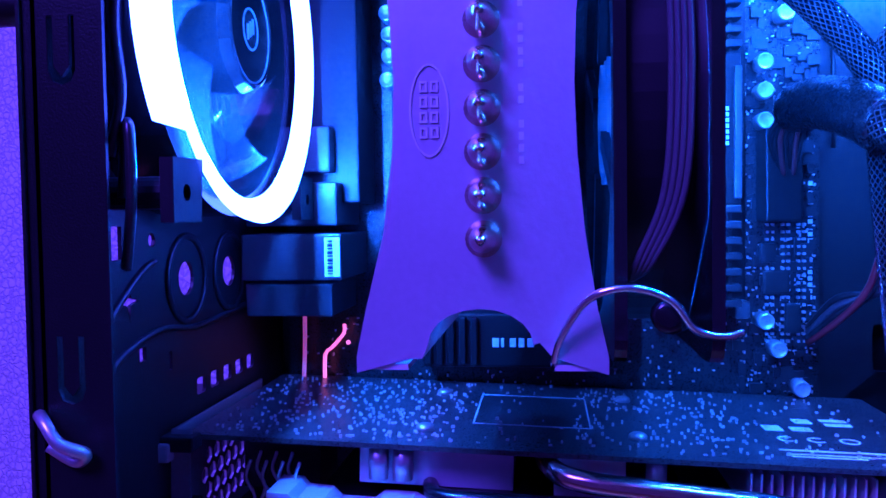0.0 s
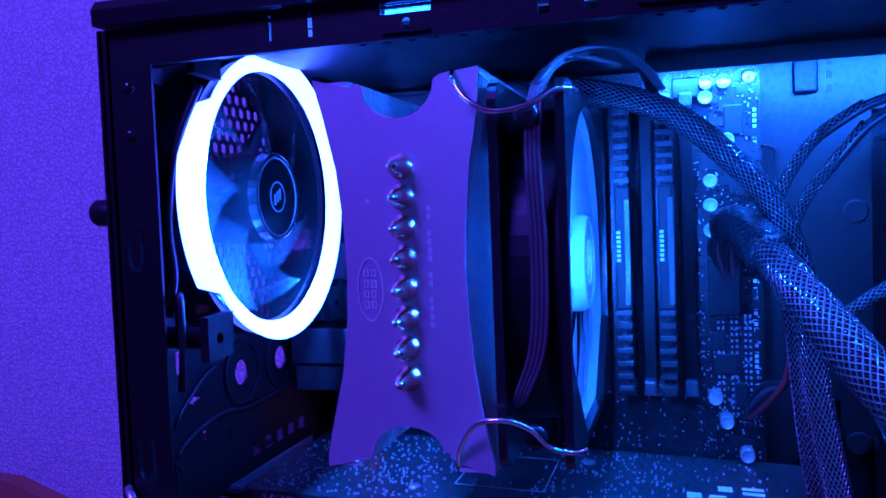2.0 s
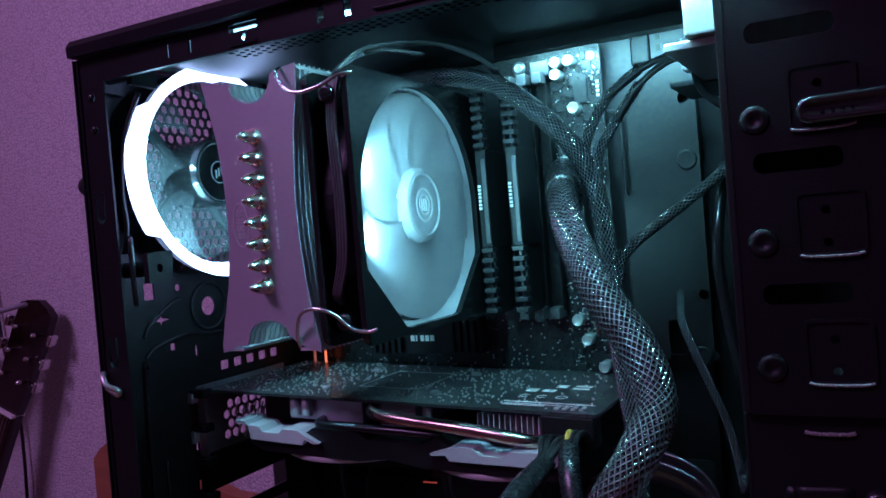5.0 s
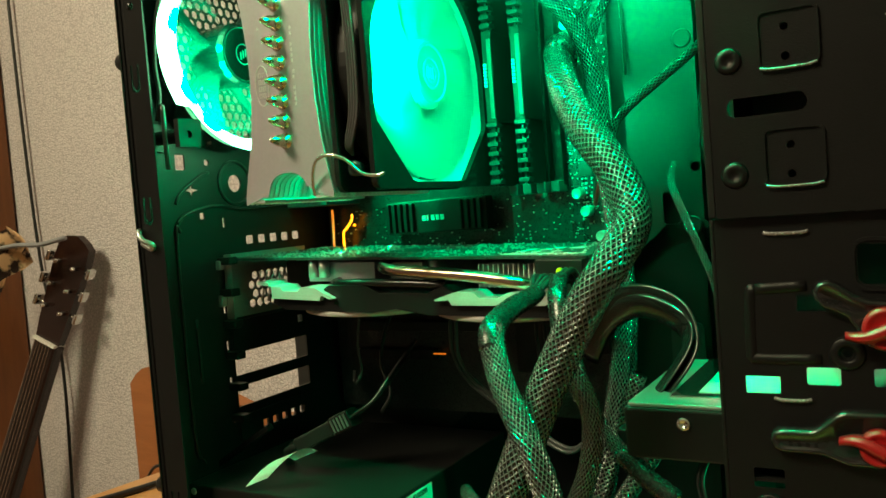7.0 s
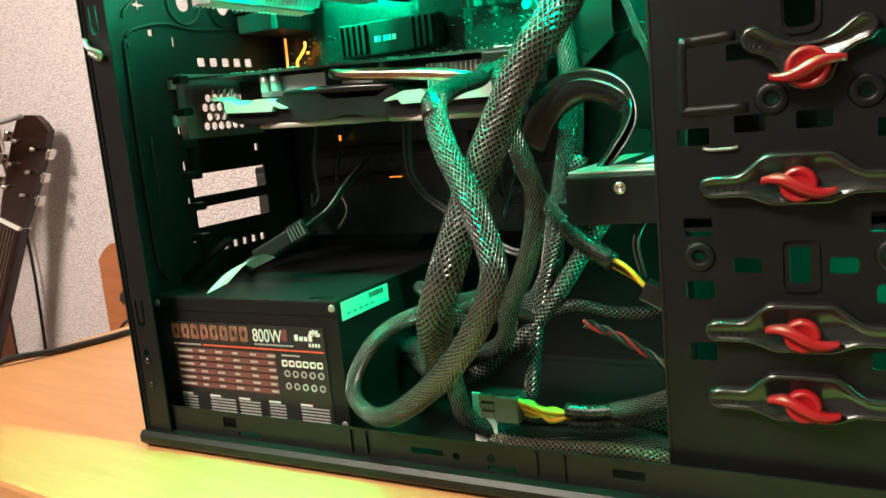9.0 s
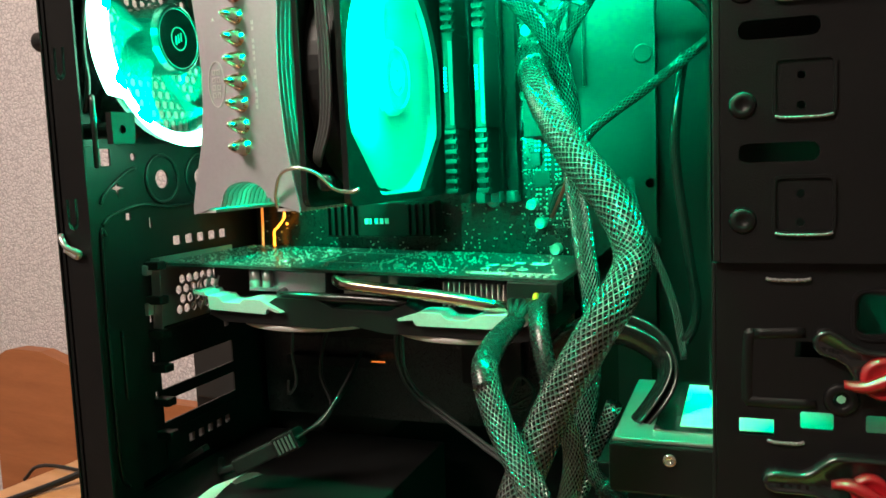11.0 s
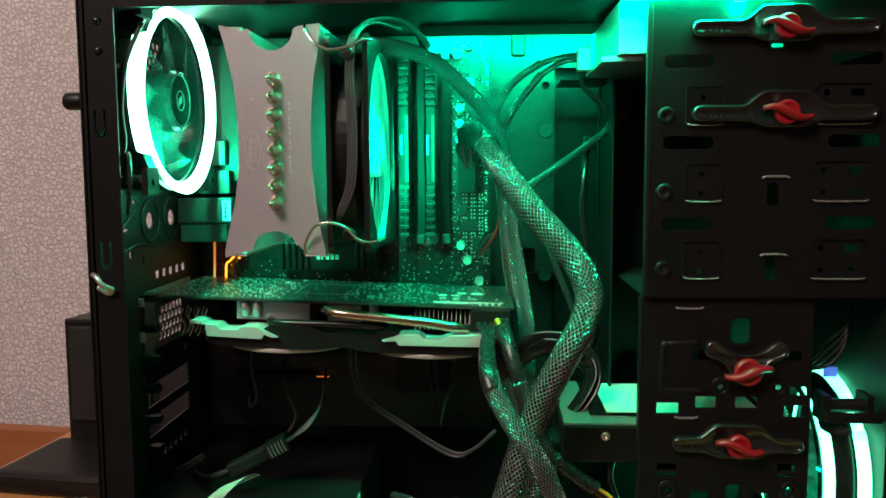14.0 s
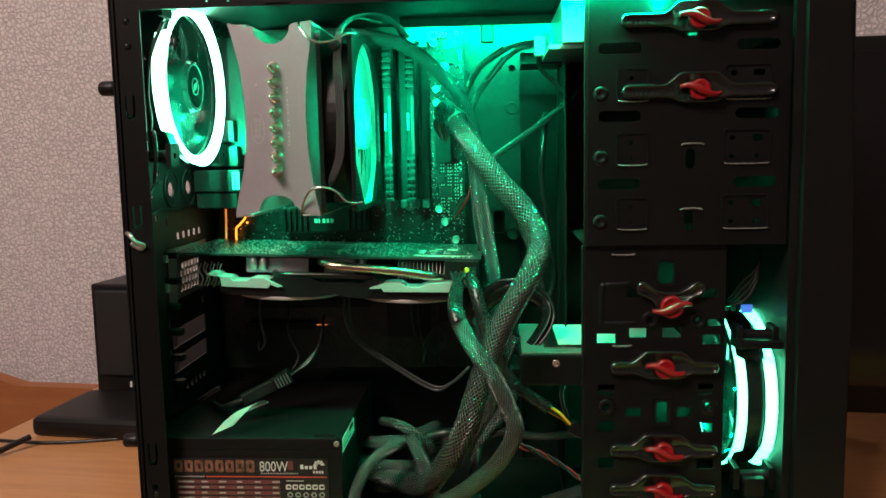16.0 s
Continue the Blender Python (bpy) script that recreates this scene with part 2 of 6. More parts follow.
BOARDWOOD = wood("orange_brown_board", (0.42, 0.15, 0.055), (0.30, 0.10, 0.035), (1, 8, 8), 0.5)
SILVER_PLASTIC = material("silver_plastic", (0.40, 0.40, 0.41), 0.4, 0.0, 0.1, 70, 0.05, 900)
MAHOGANY = wood("dark_red_guitar_wood", (0.024, 0.008, 0.006), (0.012, 0.005, 0.004), (8, 8, 1), 0.25)
WALLPAPER = wallpaper()
PLASTER = material("ceiling_paint", (0.75, 0.73, 0.70), 0.8, 0.0, 0.05, 3, 0.1, 200)
FLOORWOOD = wood("floor_boards", (0.22, 0.13, 0.07), (0.15, 0.085, 0.045), (1, 10, 10), 0.45)
CLOTH = material("patterned_cloth", (0.05, 0.016, 0.01), 0.85, 0.0, 0.5, 26, 0.5, 45, second=(0.75, 0.52, 0.32), sharp=0.06)
STRAP_METAL = material("dull_port_metal", (0.045, 0.045, 0.047), 0.35, 0.3, 0.15, 80, 0.1, 900)
STRAP = material("grey_strap", (0.25, 0.25, 0.27), 0.8, 0.0, 0.15, 100, 0.4, 900)
SCREEN = material("dark_screen_glass", (0.008, 0.008, 0.009), 0.12, 0.0, 0.1, 20, 0.0, 100)


# ---------------------------------------------------------------- shaping helpers
def thing(name, label, category, at=(0, 0, 0), group="", kind=""):
    ob = new(name)
    ob.location = at
    ob.empty_display_size = 0.02
    return tagged(ob, label, category, group, kind)


def base_of(parent):
    """World place of a parent that is only moved, not turned."""
    p = Vector((0, 0, 0))
    while parent is not None:
        p += parent.location
        parent = parent.parent
    return p


def part(name, bm, mat, parent=None, label="", smooth=False):
    """Links a bmesh, drawn in world places, as one mesh object under a thing or a part."""
    me = bpy.data.meshes.new(name)
    if parent is not None:
        bmesh.ops.translate(bm, verts=bm.verts, vec=-base_of(parent))
    bmesh.ops.recalc_face_normals(bm, faces=bm.faces)
    bm.to_mesh(me)
    bm.free()
    for p in me.polygons:
        p.use_smooth = smooth
    me.materials.append(mat)
    ob = new(name, me)
    ob.parent = parent
    if label:
        tagged(ob, label)
    return ob


def solo(name, bm, mat, label, category, kind="", group="", smooth=False):
    return tagged(part(name, bm, mat, None, label, smooth), "", category, group, kind)


def bm_new():
    return bmesh.new()


def box(bm, x0, x1, y0, y1, z0, z1, bevel=0.0, seg=2, m=None):
    r = bmesh.ops.create_cube(bm, size=1)
    vs = r["verts"]
    for v in vs:
        v.co = Vector(((x0 + x1) / 2 + v.co.x * (x1 - x0), (y0 + y1) / 2 + v.co.y * (y1 - y0), (z0 + z1) / 2 + v.co.z * (z1 - z0)))
    if m is not None:
        bmesh.ops.transform(bm, matrix=m, verts=vs)
    if bevel:
        es = list({e for v in vs for e in v.link_edges})
        bmesh.ops.bevel(bm, geom=es, offset=bevel, segments=seg, profile=0.6, affect="EDGES", clamp_overlap=True)
    return bm


def cone(bm, a, b, r0, r1=None, n=16, caps=True):
    a, b = Vector(a), Vector(b)
    r1 = r0 if r1 is None else r1
    q = (b - a).to_track_quat("Z", "Y").to_matrix()
    rows = []
    for p, r in ((a, r0), (b, r1)):
        rows.append([bm.verts.new(p + q @ Vector((math.cos(6.28318 * i / n) * r, math.sin(6.28318 * i / n) * r, 0))) for i in range(n)])
    for i in range(n):
        bm.faces.new((rows[0][i], rows[0][(i + 1) % n], rows[1][(i + 1) % n], rows[1][i]))
    if caps:
        bm.faces.new(rows[0][::-1]), bm.faces.new(rows[1])
    return bm


def lathe(bm, centre, axis, profile, n=32, closed=False):
    """Turns (radius, height along the axis) round the axis through centre."""
    q = Vector(axis).to_track_quat("Z", "Y").to_matrix()
    c = Vector(centre)
    rows = []
    for r, h in profile:
        rows.append([bm.verts.new(c + q @ Vector((math.cos(6.28318 * i / n) * r, math.sin(6.28318 * i / n) * r, h))) for i in range(n)])
    pairs = list(zip(rows, rows[1:])) + ([(rows[-1], rows[0])] if closed else [])
    for a, b in pairs:
        for i in range(n):
            bm.faces.new((a[i], a[(i + 1) % n], b[(i + 1) % n], b[i]))
    if not closed:
        for row in (rows[0], rows[-1]):
            bm.faces.new(row)
    return bm


PLANES = {"xz": lambda a, b, d: Vector((a, d, b)), "yz": lambda a, b, d: Vector((d, a, b)), "xy": lambda a, b, d: Vector((a, b, d))}


def plate(bm, plane, d0, d1, outer, holes=()):
    """A sheet between depths d0 and d1 with an outline and holes that go through it; loops are 2D points."""
    from mathutils.geometry import tessellate_polygon
    put = PLANES[plane]
    loops = [list(outer)] + [list(h) for h in holes]
    tris = tessellate_polygon([[Vector((p[0], p[1], 0)) for p in lp] for lp in loops])
    flat = [p for lp in loops for p in lp]
    front, back = [bm.verts.new(put(p[0], p[1], d0)) for p in flat], [bm.verts.new(put(p[0], p[1], d1)) for p in flat]
    for t in tris:
        if len(set(t)) == 3:
            bm.faces.new([front[i] for i in t]), bm.faces.new([back[i] for i in reversed(t)])
    k = 0
    for lp in loops:
        for i in range(len(lp)):
            a, b = k + i, k + (i + 1) % len(lp)
            bm.faces.new((front[a], front[b], back[b], back[a]))
        k += len(lp)
    return bm


def rect(x0, x1, z0, z1, r=0.0, n=3):
    if not r:
        return [(x0, z0), (x1, z0), (x1, z1), (x0, z1)]
    pts = []
    for cx, cz, a0 in ((x1 - r, z0 + r, -90), (x1 - r, z1 - r, 0), (x0 + r, z1 - r, 90), (x0 + r, z0 + r, 180)):
        for i in range(n + 1):
            a = radians(a0 + 90 * i / n)
            pts.append((cx + r * math.cos(a), cz + r * math.sin(a)))
    return pts


def disc(cx, cz, r, n=14, turn=0.0):
    return [(cx + r * math.cos(6.28318 * i / n + turn), cz + r * math.sin(6.28318 * i / n + turn)) for i in range(n)]


def smooth_path(points, step=6):
    """Catmull-Rom through the points."""
    ps = [Vector(p) for p in points]
    ps = [ps[0] * 2 - ps[1]] + ps + [ps[-1] * 2 - ps[-2]]
    out = []
    for i in range(1, len(ps) - 2):
        a, b, c, d = ps[i - 1:i + 3]
        for k in range(step):
            t = k / step
            out.append(0.5 * ((2 * b) + (c - a) * t + (2 * a - 5 * b + 4 * c - d) * t * t + (3 * b - a - 3 * c + d) * t ** 3))
    out.append(ps[-2])
    return out


def tube(bm, points, r, n=10, step=6, flat=1.0, flat_axis=(0, 0, 1), taper=None):
    """A swept tube with UV: u round it, v metres along. flat: squeeze along flat_axis."""
    path = smooth_path(points, step)
    uv = bm.loops.layers.uv.verify()
    rows, length, side, lens = [], 0.0, None, []
    for i, p in enumerate(path):
        d = (path[min(i + 1, len(path) - 1)] - path[max(i - 1, 0)]).normalized()
        if side is None:
            side = d.cross(Vector(flat_axis))
            if side.length < 1e-4:
                side = d.cross(Vector((1, 0, 0)))
        side = (side - d * side.dot(d)).normalized()
        up = d.cross(side)
        if i:
            length += (p - path[i - 1]).length
        lens.append(length)
        k = taper(i / (len(path) - 1)) if taper else 1.0
        rows.append([bm.verts.new(p + (side * math.cos(6.28318 * j / n) + up * math.sin(6.28318 * j / n) * flat) * r * k) for j in range(n)])
    for i in range(len(rows) - 1):
        for j in range(n):
            f = bm.faces.new((rows[i][j], rows[i][(j + 1) % n], rows[i + 1][(j + 1) % n], rows[i + 1][j]))
            for lp, (u, v) in zip(f.loops, ((j / n, lens[i]), ((j + 1) / n, lens[i]), ((j + 1) / n, lens[i + 1]), (j / n, lens[i + 1]))):
                lp[uv].uv = (u, v)
            f.smooth = True
    bm.faces.new(rows[0][::-1]), bm.faces.new(rows[-1])
    return bm


def cable(name, label, points, r, mat, parent=None, category="cable", **kw):
    bm = tube(bm_new(), points, r, **kw)
    if parent is not None:
        return part(name, bm, mat, parent, label, True)
    return solo(name, bm, mat, label, category, smooth=True)


def words(name, text, size, m, mat, parent, squeeze=1.0):
    """Real letters, thin, from the built-in font, turned into a mesh."""
    cu = bpy.data.curves.new(name, "FONT")
    cu.body, cu.size, cu.extrude, cu.align_x = text, size, 0.0001, "LEFT"
    tmp = bpy.data.objects.new(name + "_shape", cu)
    me = bpy.data.meshes.new_from_object(tmp)
    bpy.data.objects.remove(tmp)
    bm = bmesh.new()
    bm.from_mesh(me)
    bmesh.ops.transform(bm, matrix=m @ Matrix.Diagonal((squeeze, 1, 1, 1)), verts=bm.verts)
    return part(name, bm, mat, parent)

# ---------------------------------------------------------------- the room
ROOM = pose(0, 0, 0, 0, 0, -7.0)


def room_box(name, mat, label, category, u0, u1, v0, v1, z0, z1, kind="", bevel=0.0):
    bm = box(bm_new(), u0, u1, v0, v1, z0, z1, bevel)
    ob = solo(name, bm, mat, label, category, kind)
    ob.matrix_world = ROOM
    return ob


room_box("wall_north", WALLPAPER, "pale embossed wallpaper on a plain wall", "wall", -2.0, 2.6, 0.52, 0.62, -0.74, 1.76, "structure")
room_box("wall_south", WALLPAPER, "pale embossed wallpaper on a plain wall", "wall", -2.0, 2.6, -2.7, -2.6, -0.74, 1.76, "structure")
room_box("wall_west", WALLPAPER, "pale embossed wallpaper on a plain wall", "wall", -2.1, -2.0, -2.7, 0.62, -0.74, 1.76, "structure")
room_box("wall_east", WALLPAPER, "pale embossed wallpaper on a plain wall", "wall", 2.6, 2.7, -2.7, 0.62, -0.74, 1.76, "structure")
room_box("floor", FLOORWOOD, "brown wooden floor", "floor", -2.1, 2.7, -2.7, 0.62, -0.80, -0.74, "structure")
room_box("ceiling", PLASTER, "white painted ceiling", "ceiling", -2.1, 2.7, -2.7, 0.62, 1.76, 1.80, "structure")

# desk: a thick rounded top on two side panels
desk = thing("desk", "varnished orange wooden desk with rounded edges", "desk")
desk.matrix_world = ROOM
for nm, b in (("tabletop", (-0.318, 1.35, -0.073, 0.44, -0.028, 0.0)), ("side_panel", (-0.29, -0.265, -0.03, 0.42, -0.74, -0.028)),
              ("side_panel", (1.29, 1.315, -0.03, 0.42, -0.74, -0.028)), ("back_panel", (-0.265, 1.29, 0.40, 0.418, -0.55, -0.028))):
    part(nm, box(bm_new(), *b, 0.004, 2), DESK, desk)
wardrobe = thing("wardrobe_door", "tall red-brown wooden wardrobe door by the wall", "door")
wardrobe.matrix_world = ROOM
for nm, b in (("door_panel", (-1.88, -1.262, 0.442, 0.515, -0.74, 1.5)), ("edge_strip", (-1.262, -1.235, 0.44, 0.515, -0.74, 1.5))):
    part(nm, box(bm_new(), *b, 0.003), DOORWOOD, wardrobe)

# rounded board behind the end of the desk
bm = bm_new()
top = [(-0.755 + 0.455 * k / 24, 0.040 - 0.050 * min(1, max(0, (k - 6) / 10)) - 0.03 * max(0, (3 - k) / 3) ** 2) for k in range(25)]
plate(bm, "xz", 0.44, 0.462, [(-0.755, -0.74), (-0.30, -0.74)] + top[::-1])
b_ = solo("wooden_board", bm, BOARDWOOD, "orange-brown wooden board leaning behind the desk end", "board")
b_.matrix_world = ROOM

# monitor behind the front of the case
monitor = thing("monitor", "black widescreen monitor standing behind the computer", "monitor")
monitor.matrix_world = ROOM @ pose(0.83, 0.32, 0)
for nm, b, mt in (("screen_frame", (-0.30, 0.30, 0, 0.03, 0.035, 0.40), BLACK), ("screen", (-0.285, 0.285, -0.002, 0.004, 0.062, 0.388), SCREEN),
                  ("neck", (-0.03, 0.03, 0.03, 0.05, 0.01, 0.2), BLACK), ("foot", (-0.12, 0.12, -0.05, 0.09, 0.0, 0.012), GLOSS)):
    ob = part(nm, box(bm_new(), *b, 0.002), mt)
    ob.parent = monitor

# speaker and the low black thing before it
speaker = thing("speaker", "black desktop loudspeaker box standing on the desk", "speaker")
speaker.matrix_world = ROOM @ pose(-0.224, 0.365, 0)
for nm, b, mt in (("cabinet", (-0.055, 0.055, 0, 0.12, 0.004, 0.147), BLACK), ("grille", (-0.048, 0.048, -0.005, 0.0, 0.034, 0.140), RUBBER),
                  ("foot", (-0.045, 0.045, 0.01, 0.11, 0.0, 0.004), RUBBER)):
    ob = part(nm, box(bm_new(), *b, 0.003), mt)
    ob.parent = speaker
bm = bm_new()
for k in range(5):
    box(bm, -0.010 + k * 0.0045, -0.0068 + k * 0.0045, -0.0008, 0.0, 0.019, 0.026)
ob = part("nameplate", bm, PRINT, None, "small row of pale printed bars")
ob.parent = speaker

bm = bm_new()
box(bm, -0.275, -0.06, 0.235, 0.345, 0.0, 0.022, 0.009, 3)
ob = solo("router", bm, BLACK, "low rounded black plastic router on the desk", "router")
ob.matrix_world = ROOM
cable("power_lead", "black power lead on the desk", [(-0.225, 0.235, 0.012), (-0.25, 0.20, 0.004), (-0.27, 0.14, 0.0035), (-0.295, 0.09, 0.0035), (-0.34, 0.05, -0.03)], 0.0032, BLACKWIRE)
cable("thin_lead", "thin dark lead lying on the desk behind the case", [(-0.02, 0.30, 0.002), (-0.10, 0.27, 0.002), (-0.2, 0.245, 0.002), (-0.30, 0.25, 0.002), (-0.34, 0.26, -0.02)], 0.0018, BLACKWIRE)
cable("wall_cable", "thin black cable hanging down the wall", [(-1.09, 0.645, 0.9), (-1.085, 0.645, 0.5), (-1.07, 0.645, 0.2), (-1.02, 0.635, 0.0), (-1.04, 0.635, -0.4), (-1.05, 0.635, -0.73)], 0.003, BLACKWIRE)

# guitar leaning on the wall
guitar = thing("guitar", "dark red-brown wooden guitar leaning against the wall", "guitar")
top_, low_ = Vector((-0.863, 0.586, 0.248)), Vector((-1.225, 0.476, -0.57))
axis = (top_ - low_).normalized()
side_ = axis.cross(Vector((0.2, -1, 0.1))).normalized()
if side_.x < 0:
    side_ = -side_
face_ = side_.cross(axis).normalized()
GM = Matrix((side_, face_, axis)).transposed().to_4x4()
GM.translation = top_
outline = [(-0.026, -0.195), (-0.030, -0.16), (-0.036, -0.05), (-0.034, -0.012), (-0.02, -0.003), (0.0, 0.004), (0.02, -0.003), (0.034, -0.012), (0.036, -0.05), (0.030, -0.16), (0.026, -0.195)]
bm = plate(bm_new(), "xz", -0.008, 0.008, outline)
bmesh.ops.transform(bm, matrix=GM, verts=bm.verts)
part("headstock", bm, MAHOGANY, guitar)
bm = box(bm_new(), -0.026, 0.026, -0.012, 0.011, -0.62, -0.194, 0.006)
bmesh.ops.transform(bm, matrix=GM, verts=bm.verts)
part("neck", bm, MAHOGANY, guitar)
bm = box(bm_new(), -0.025, 0.025, -0.013, 0.0155, -0.199, -0.194)
bmesh.ops.transform(bm, matrix=GM, verts=bm.verts)
part("nut", bm, PAPER, guitar, "white bone nut")
bm = plate(bm_new(), "xz", -0.045, 0.045, [(0.14 * math.sin(a) * (1 + 0.22 * math.cos(2 * a)), -0.80 - 0.2 * math.cos(a)) for a in [6.28318 * k / 36 for k in range(36)]])
bmesh.ops.transform(bm, matrix=GM, verts=bm.verts)
part("body", bm, MAHOGANY, guitar)
for k in range(6):
    s, z = (1 if k < 3 else -1), -0.05 - 0.042 * (k % 3)
    bm = bm_new()
    cone(bm, (s * 0.02, 0.009, z), (s * 0.02, 0.022, z), 0.0035)
    cone(bm, (s * 0.025, 0.004, z), (s * 0.048, 0.004, z), 0.0025)
    box(bm, s * 0.047 - 0.004, s * 0.047 + 0.004, -0.005, 0.013, z - 0.010, z + 0.010, 0.003)
    bmesh.ops.transform(bm, matrix=GM, verts=bm.verts)
    part("tuning_peg", bm, CHROME, guitar, "chrome tuning peg", True)
for k in range(6):
    bm = bm_new()
    x = -0.0175 + 0.007 * k
    cone(bm, GM @ Vector((x, 0.0165, -0.197)), GM @ Vector((x * 1.1, 0.018, -0.62)), 0.0005, n=5)
    part("string", bm, CHROME, guitar)

# cloth hanging beside it
bm = bm_new()
cols = 14
grid = []
for i in range(cols + 1):
    row = []
    for j in range(9):
        u, v = i / cols, j / 8
        row.append(bm.verts.new((-1.07 + 0.175 * u, 0.50 - 0.02 * math.sin(9 * u + 3 * v) + 0.015 * math.sin(17 * u), 0.262 - 0.13 * v * (1.25 - 0.9 * u) - 0.015 * math.sin(5 * u))))
    grid.append(row)
for i in range(cols):
    for j in range(8):
        bm.faces.new((grid[i][j], grid[i + 1][j], grid[i + 1][j + 1], grid[i][j + 1]))
bmesh.ops.solidify(bm, geom=bm.faces[:], thickness=0.006)
cloth = solo("hanging_cloth", bm, CLOTH, "brown, orange and white patterned cloth hanging beside the guitar", "cloth", smooth=True)
cable("strap", "grey strap end over the guitar head", [(-0.95, 0.49, 0.240), (-0.90, 0.495, 0.244), (-0.865, 0.51, 0.242), (-0.825, 0.53, 0.250)], 0.008, STRAP, cloth, flat=0.5)

# ---------------------------------------------------------------- the computer case
case = thing("computer_case", "open black steel tower computer case on the desk", "computer case")
W, H, D = 0.465, 0.424, 0.19

# bottom pan with rounded front edge and inner lip
bm = bm_new()
prof = [(-0.006, 0.004), (-0.003, 0.0012), (0.002, 0.0), (D, 0.0), (D, 0.010), (0.004, 0.010), (-0.004, 0.0105), (-0.006, 0.008)]
plate(bm, "yz", 0.0015, W, prof)
part("bottom_pan", bm, STEEL, case)
bm = bm_new()
plate(bm, "xz", 0.0035, 0.0047, rect(0.006, 0.462, 0.010, 0.0255),
      [rect(0.064, 0.074, 0.016, 0.0225), rect(0.075, 0.092, 0.0115, 0.0145), rect(0.193, 0.212, 0.0155, 0.019, 0.0015), disc(0.2195, 0.0165, 0.0022), disc(0.239, 0.018, 0.0022), rect(0.237, 0.252, 0.0112, 0.0142), rect(0.30, 0.315, 0.016, 0.0205)])
part("bottom_lip", bm, STEEL_IN, case)
for x in (0.155, 0.165, 0.262, 0.276):
    part("lip_rib", box(bm_new(), x, x + 0.0016, 0.0022, 0.0036, 0.012, 0.0245), STEEL_IN, case)
# rear post: flange with U slots, and the rear panel
bm = bm_new()
u_slots = []
for zc in (0.3330, 0.2565, 0.083):
    u_slots.append([(0.0085, zc + 0.010), (0.0085, zc - 0.003), (0.0095, zc - 0.0055), (0.012, zc - 0.0065), (0.0145, zc - 0.0055), (0.0155, zc - 0.003), (0.0155, zc + 0.010),
                    (0.0140, zc + 0.010), (0.0140, zc - 0.002), (0.012, zc - 0.0045), (0.0100, zc - 0.002), (0.0100, zc + 0.010)])
plate(bm, "xz", 0.0, 0.0012, rect(0.0022, 0.0225, 0.010, 0.414), u_slots + [disc(0.0135, 0.393, 0.0022, 10), disc(0.0135, 0.376, 0.0022, 10), disc(0.012, 0.06, 0.0025, 10)])
part("rear_post", bm, STEEL, case)
part("rear_post_edge", box(bm_new(), 0.0012, 0.0023, -0.001, 0.006, 0.0, 0.414, 0.0003), STEEL, case)
for z in (0.393, 0.376, 0.055, 0.040):
    bm = lathe(bm_new(), (0.0125, 0.0, z), (0, -1, 0), [(0.0022, 0.0), (0.0021, 0.0006), (0.0012, 0.0011)], 12)
    part("rivet", bm, GLOSS, case, "glossy rivet head", True)

# rear panel with its holes
holes = []
FC = (0.0665, 0.3535)


def inside(y, z, r):
    return math.hypot(y - FC[0], z - FC[1]) < r


for i in range(-11, 12):
    for j in range(-11, 12):
        y, z = FC[0] + (j + 0.5 * (i % 2)) * 0.0066, FC[1] + i * 0.0057
        if inside(y, z, 0.0555) and not inside(y, z, 0.016) and not (abs(abs(y - FC[0]) - 0.0525) < 0.006 and abs(abs(z - FC[1]) - 0.0525) < 0.006):
            holes.append(disc(y, z, 0.0029, 6, math.pi / 6))
holes += [rect(0.029, 0.0365, 0.283, 0.2925), disc(0.0545, 0.288, 0.0022, 10), disc(0.078, 0.2745, 0.0058, 18), disc(0.115, 0.2745, 0.0058, 18)]
star = []
for k in range(16):
    r = (0.0062, 0.0022, 0.0016, 0.0022)[k % 4]
    star.append((0.040 + r * math.cos(6.28318 * k / 16), 0.2705 + r * math.sin(6.28318 * k / 16)))
holes.append(star)
for k in range(5):
    holes.append(rect(0.084 + 0.0118 * k, 0.0915 + 0.0118 * k, 0.2335, 0.2392, 0.0008, 1))
for k in range(5):
    holes.append(rect(0.084 + 0.0095 * k, 0.0895 + 0.0095 * k, 0.1085, 0.1135, 0.0008, 1))
holes += [rect(0.064, 0.137, 0.1475, 0.1625), rect(0.064, 0.137, 0.1270, 0.1402), rect(0.128, 0.133, 0.1735, 0.1785), rect(0.079, 0.132, 0.1875, 0.2195)]
holes += [rect(0.058, 0.0602, z, z + 0.006) for z in (0.118, 0.142, 0.166, 0.190)] + [rect(0.045, 0.049, 0.252, 0.256), rect(0.064, 0.066, 0.246, 0.252)]
bm = plate(bm_new(), "yz", 0.0045, 0.0057, rect(0.0, D, 0.005, 0.414), holes)
part("rear_panel", bm, STEEL_IN, case)
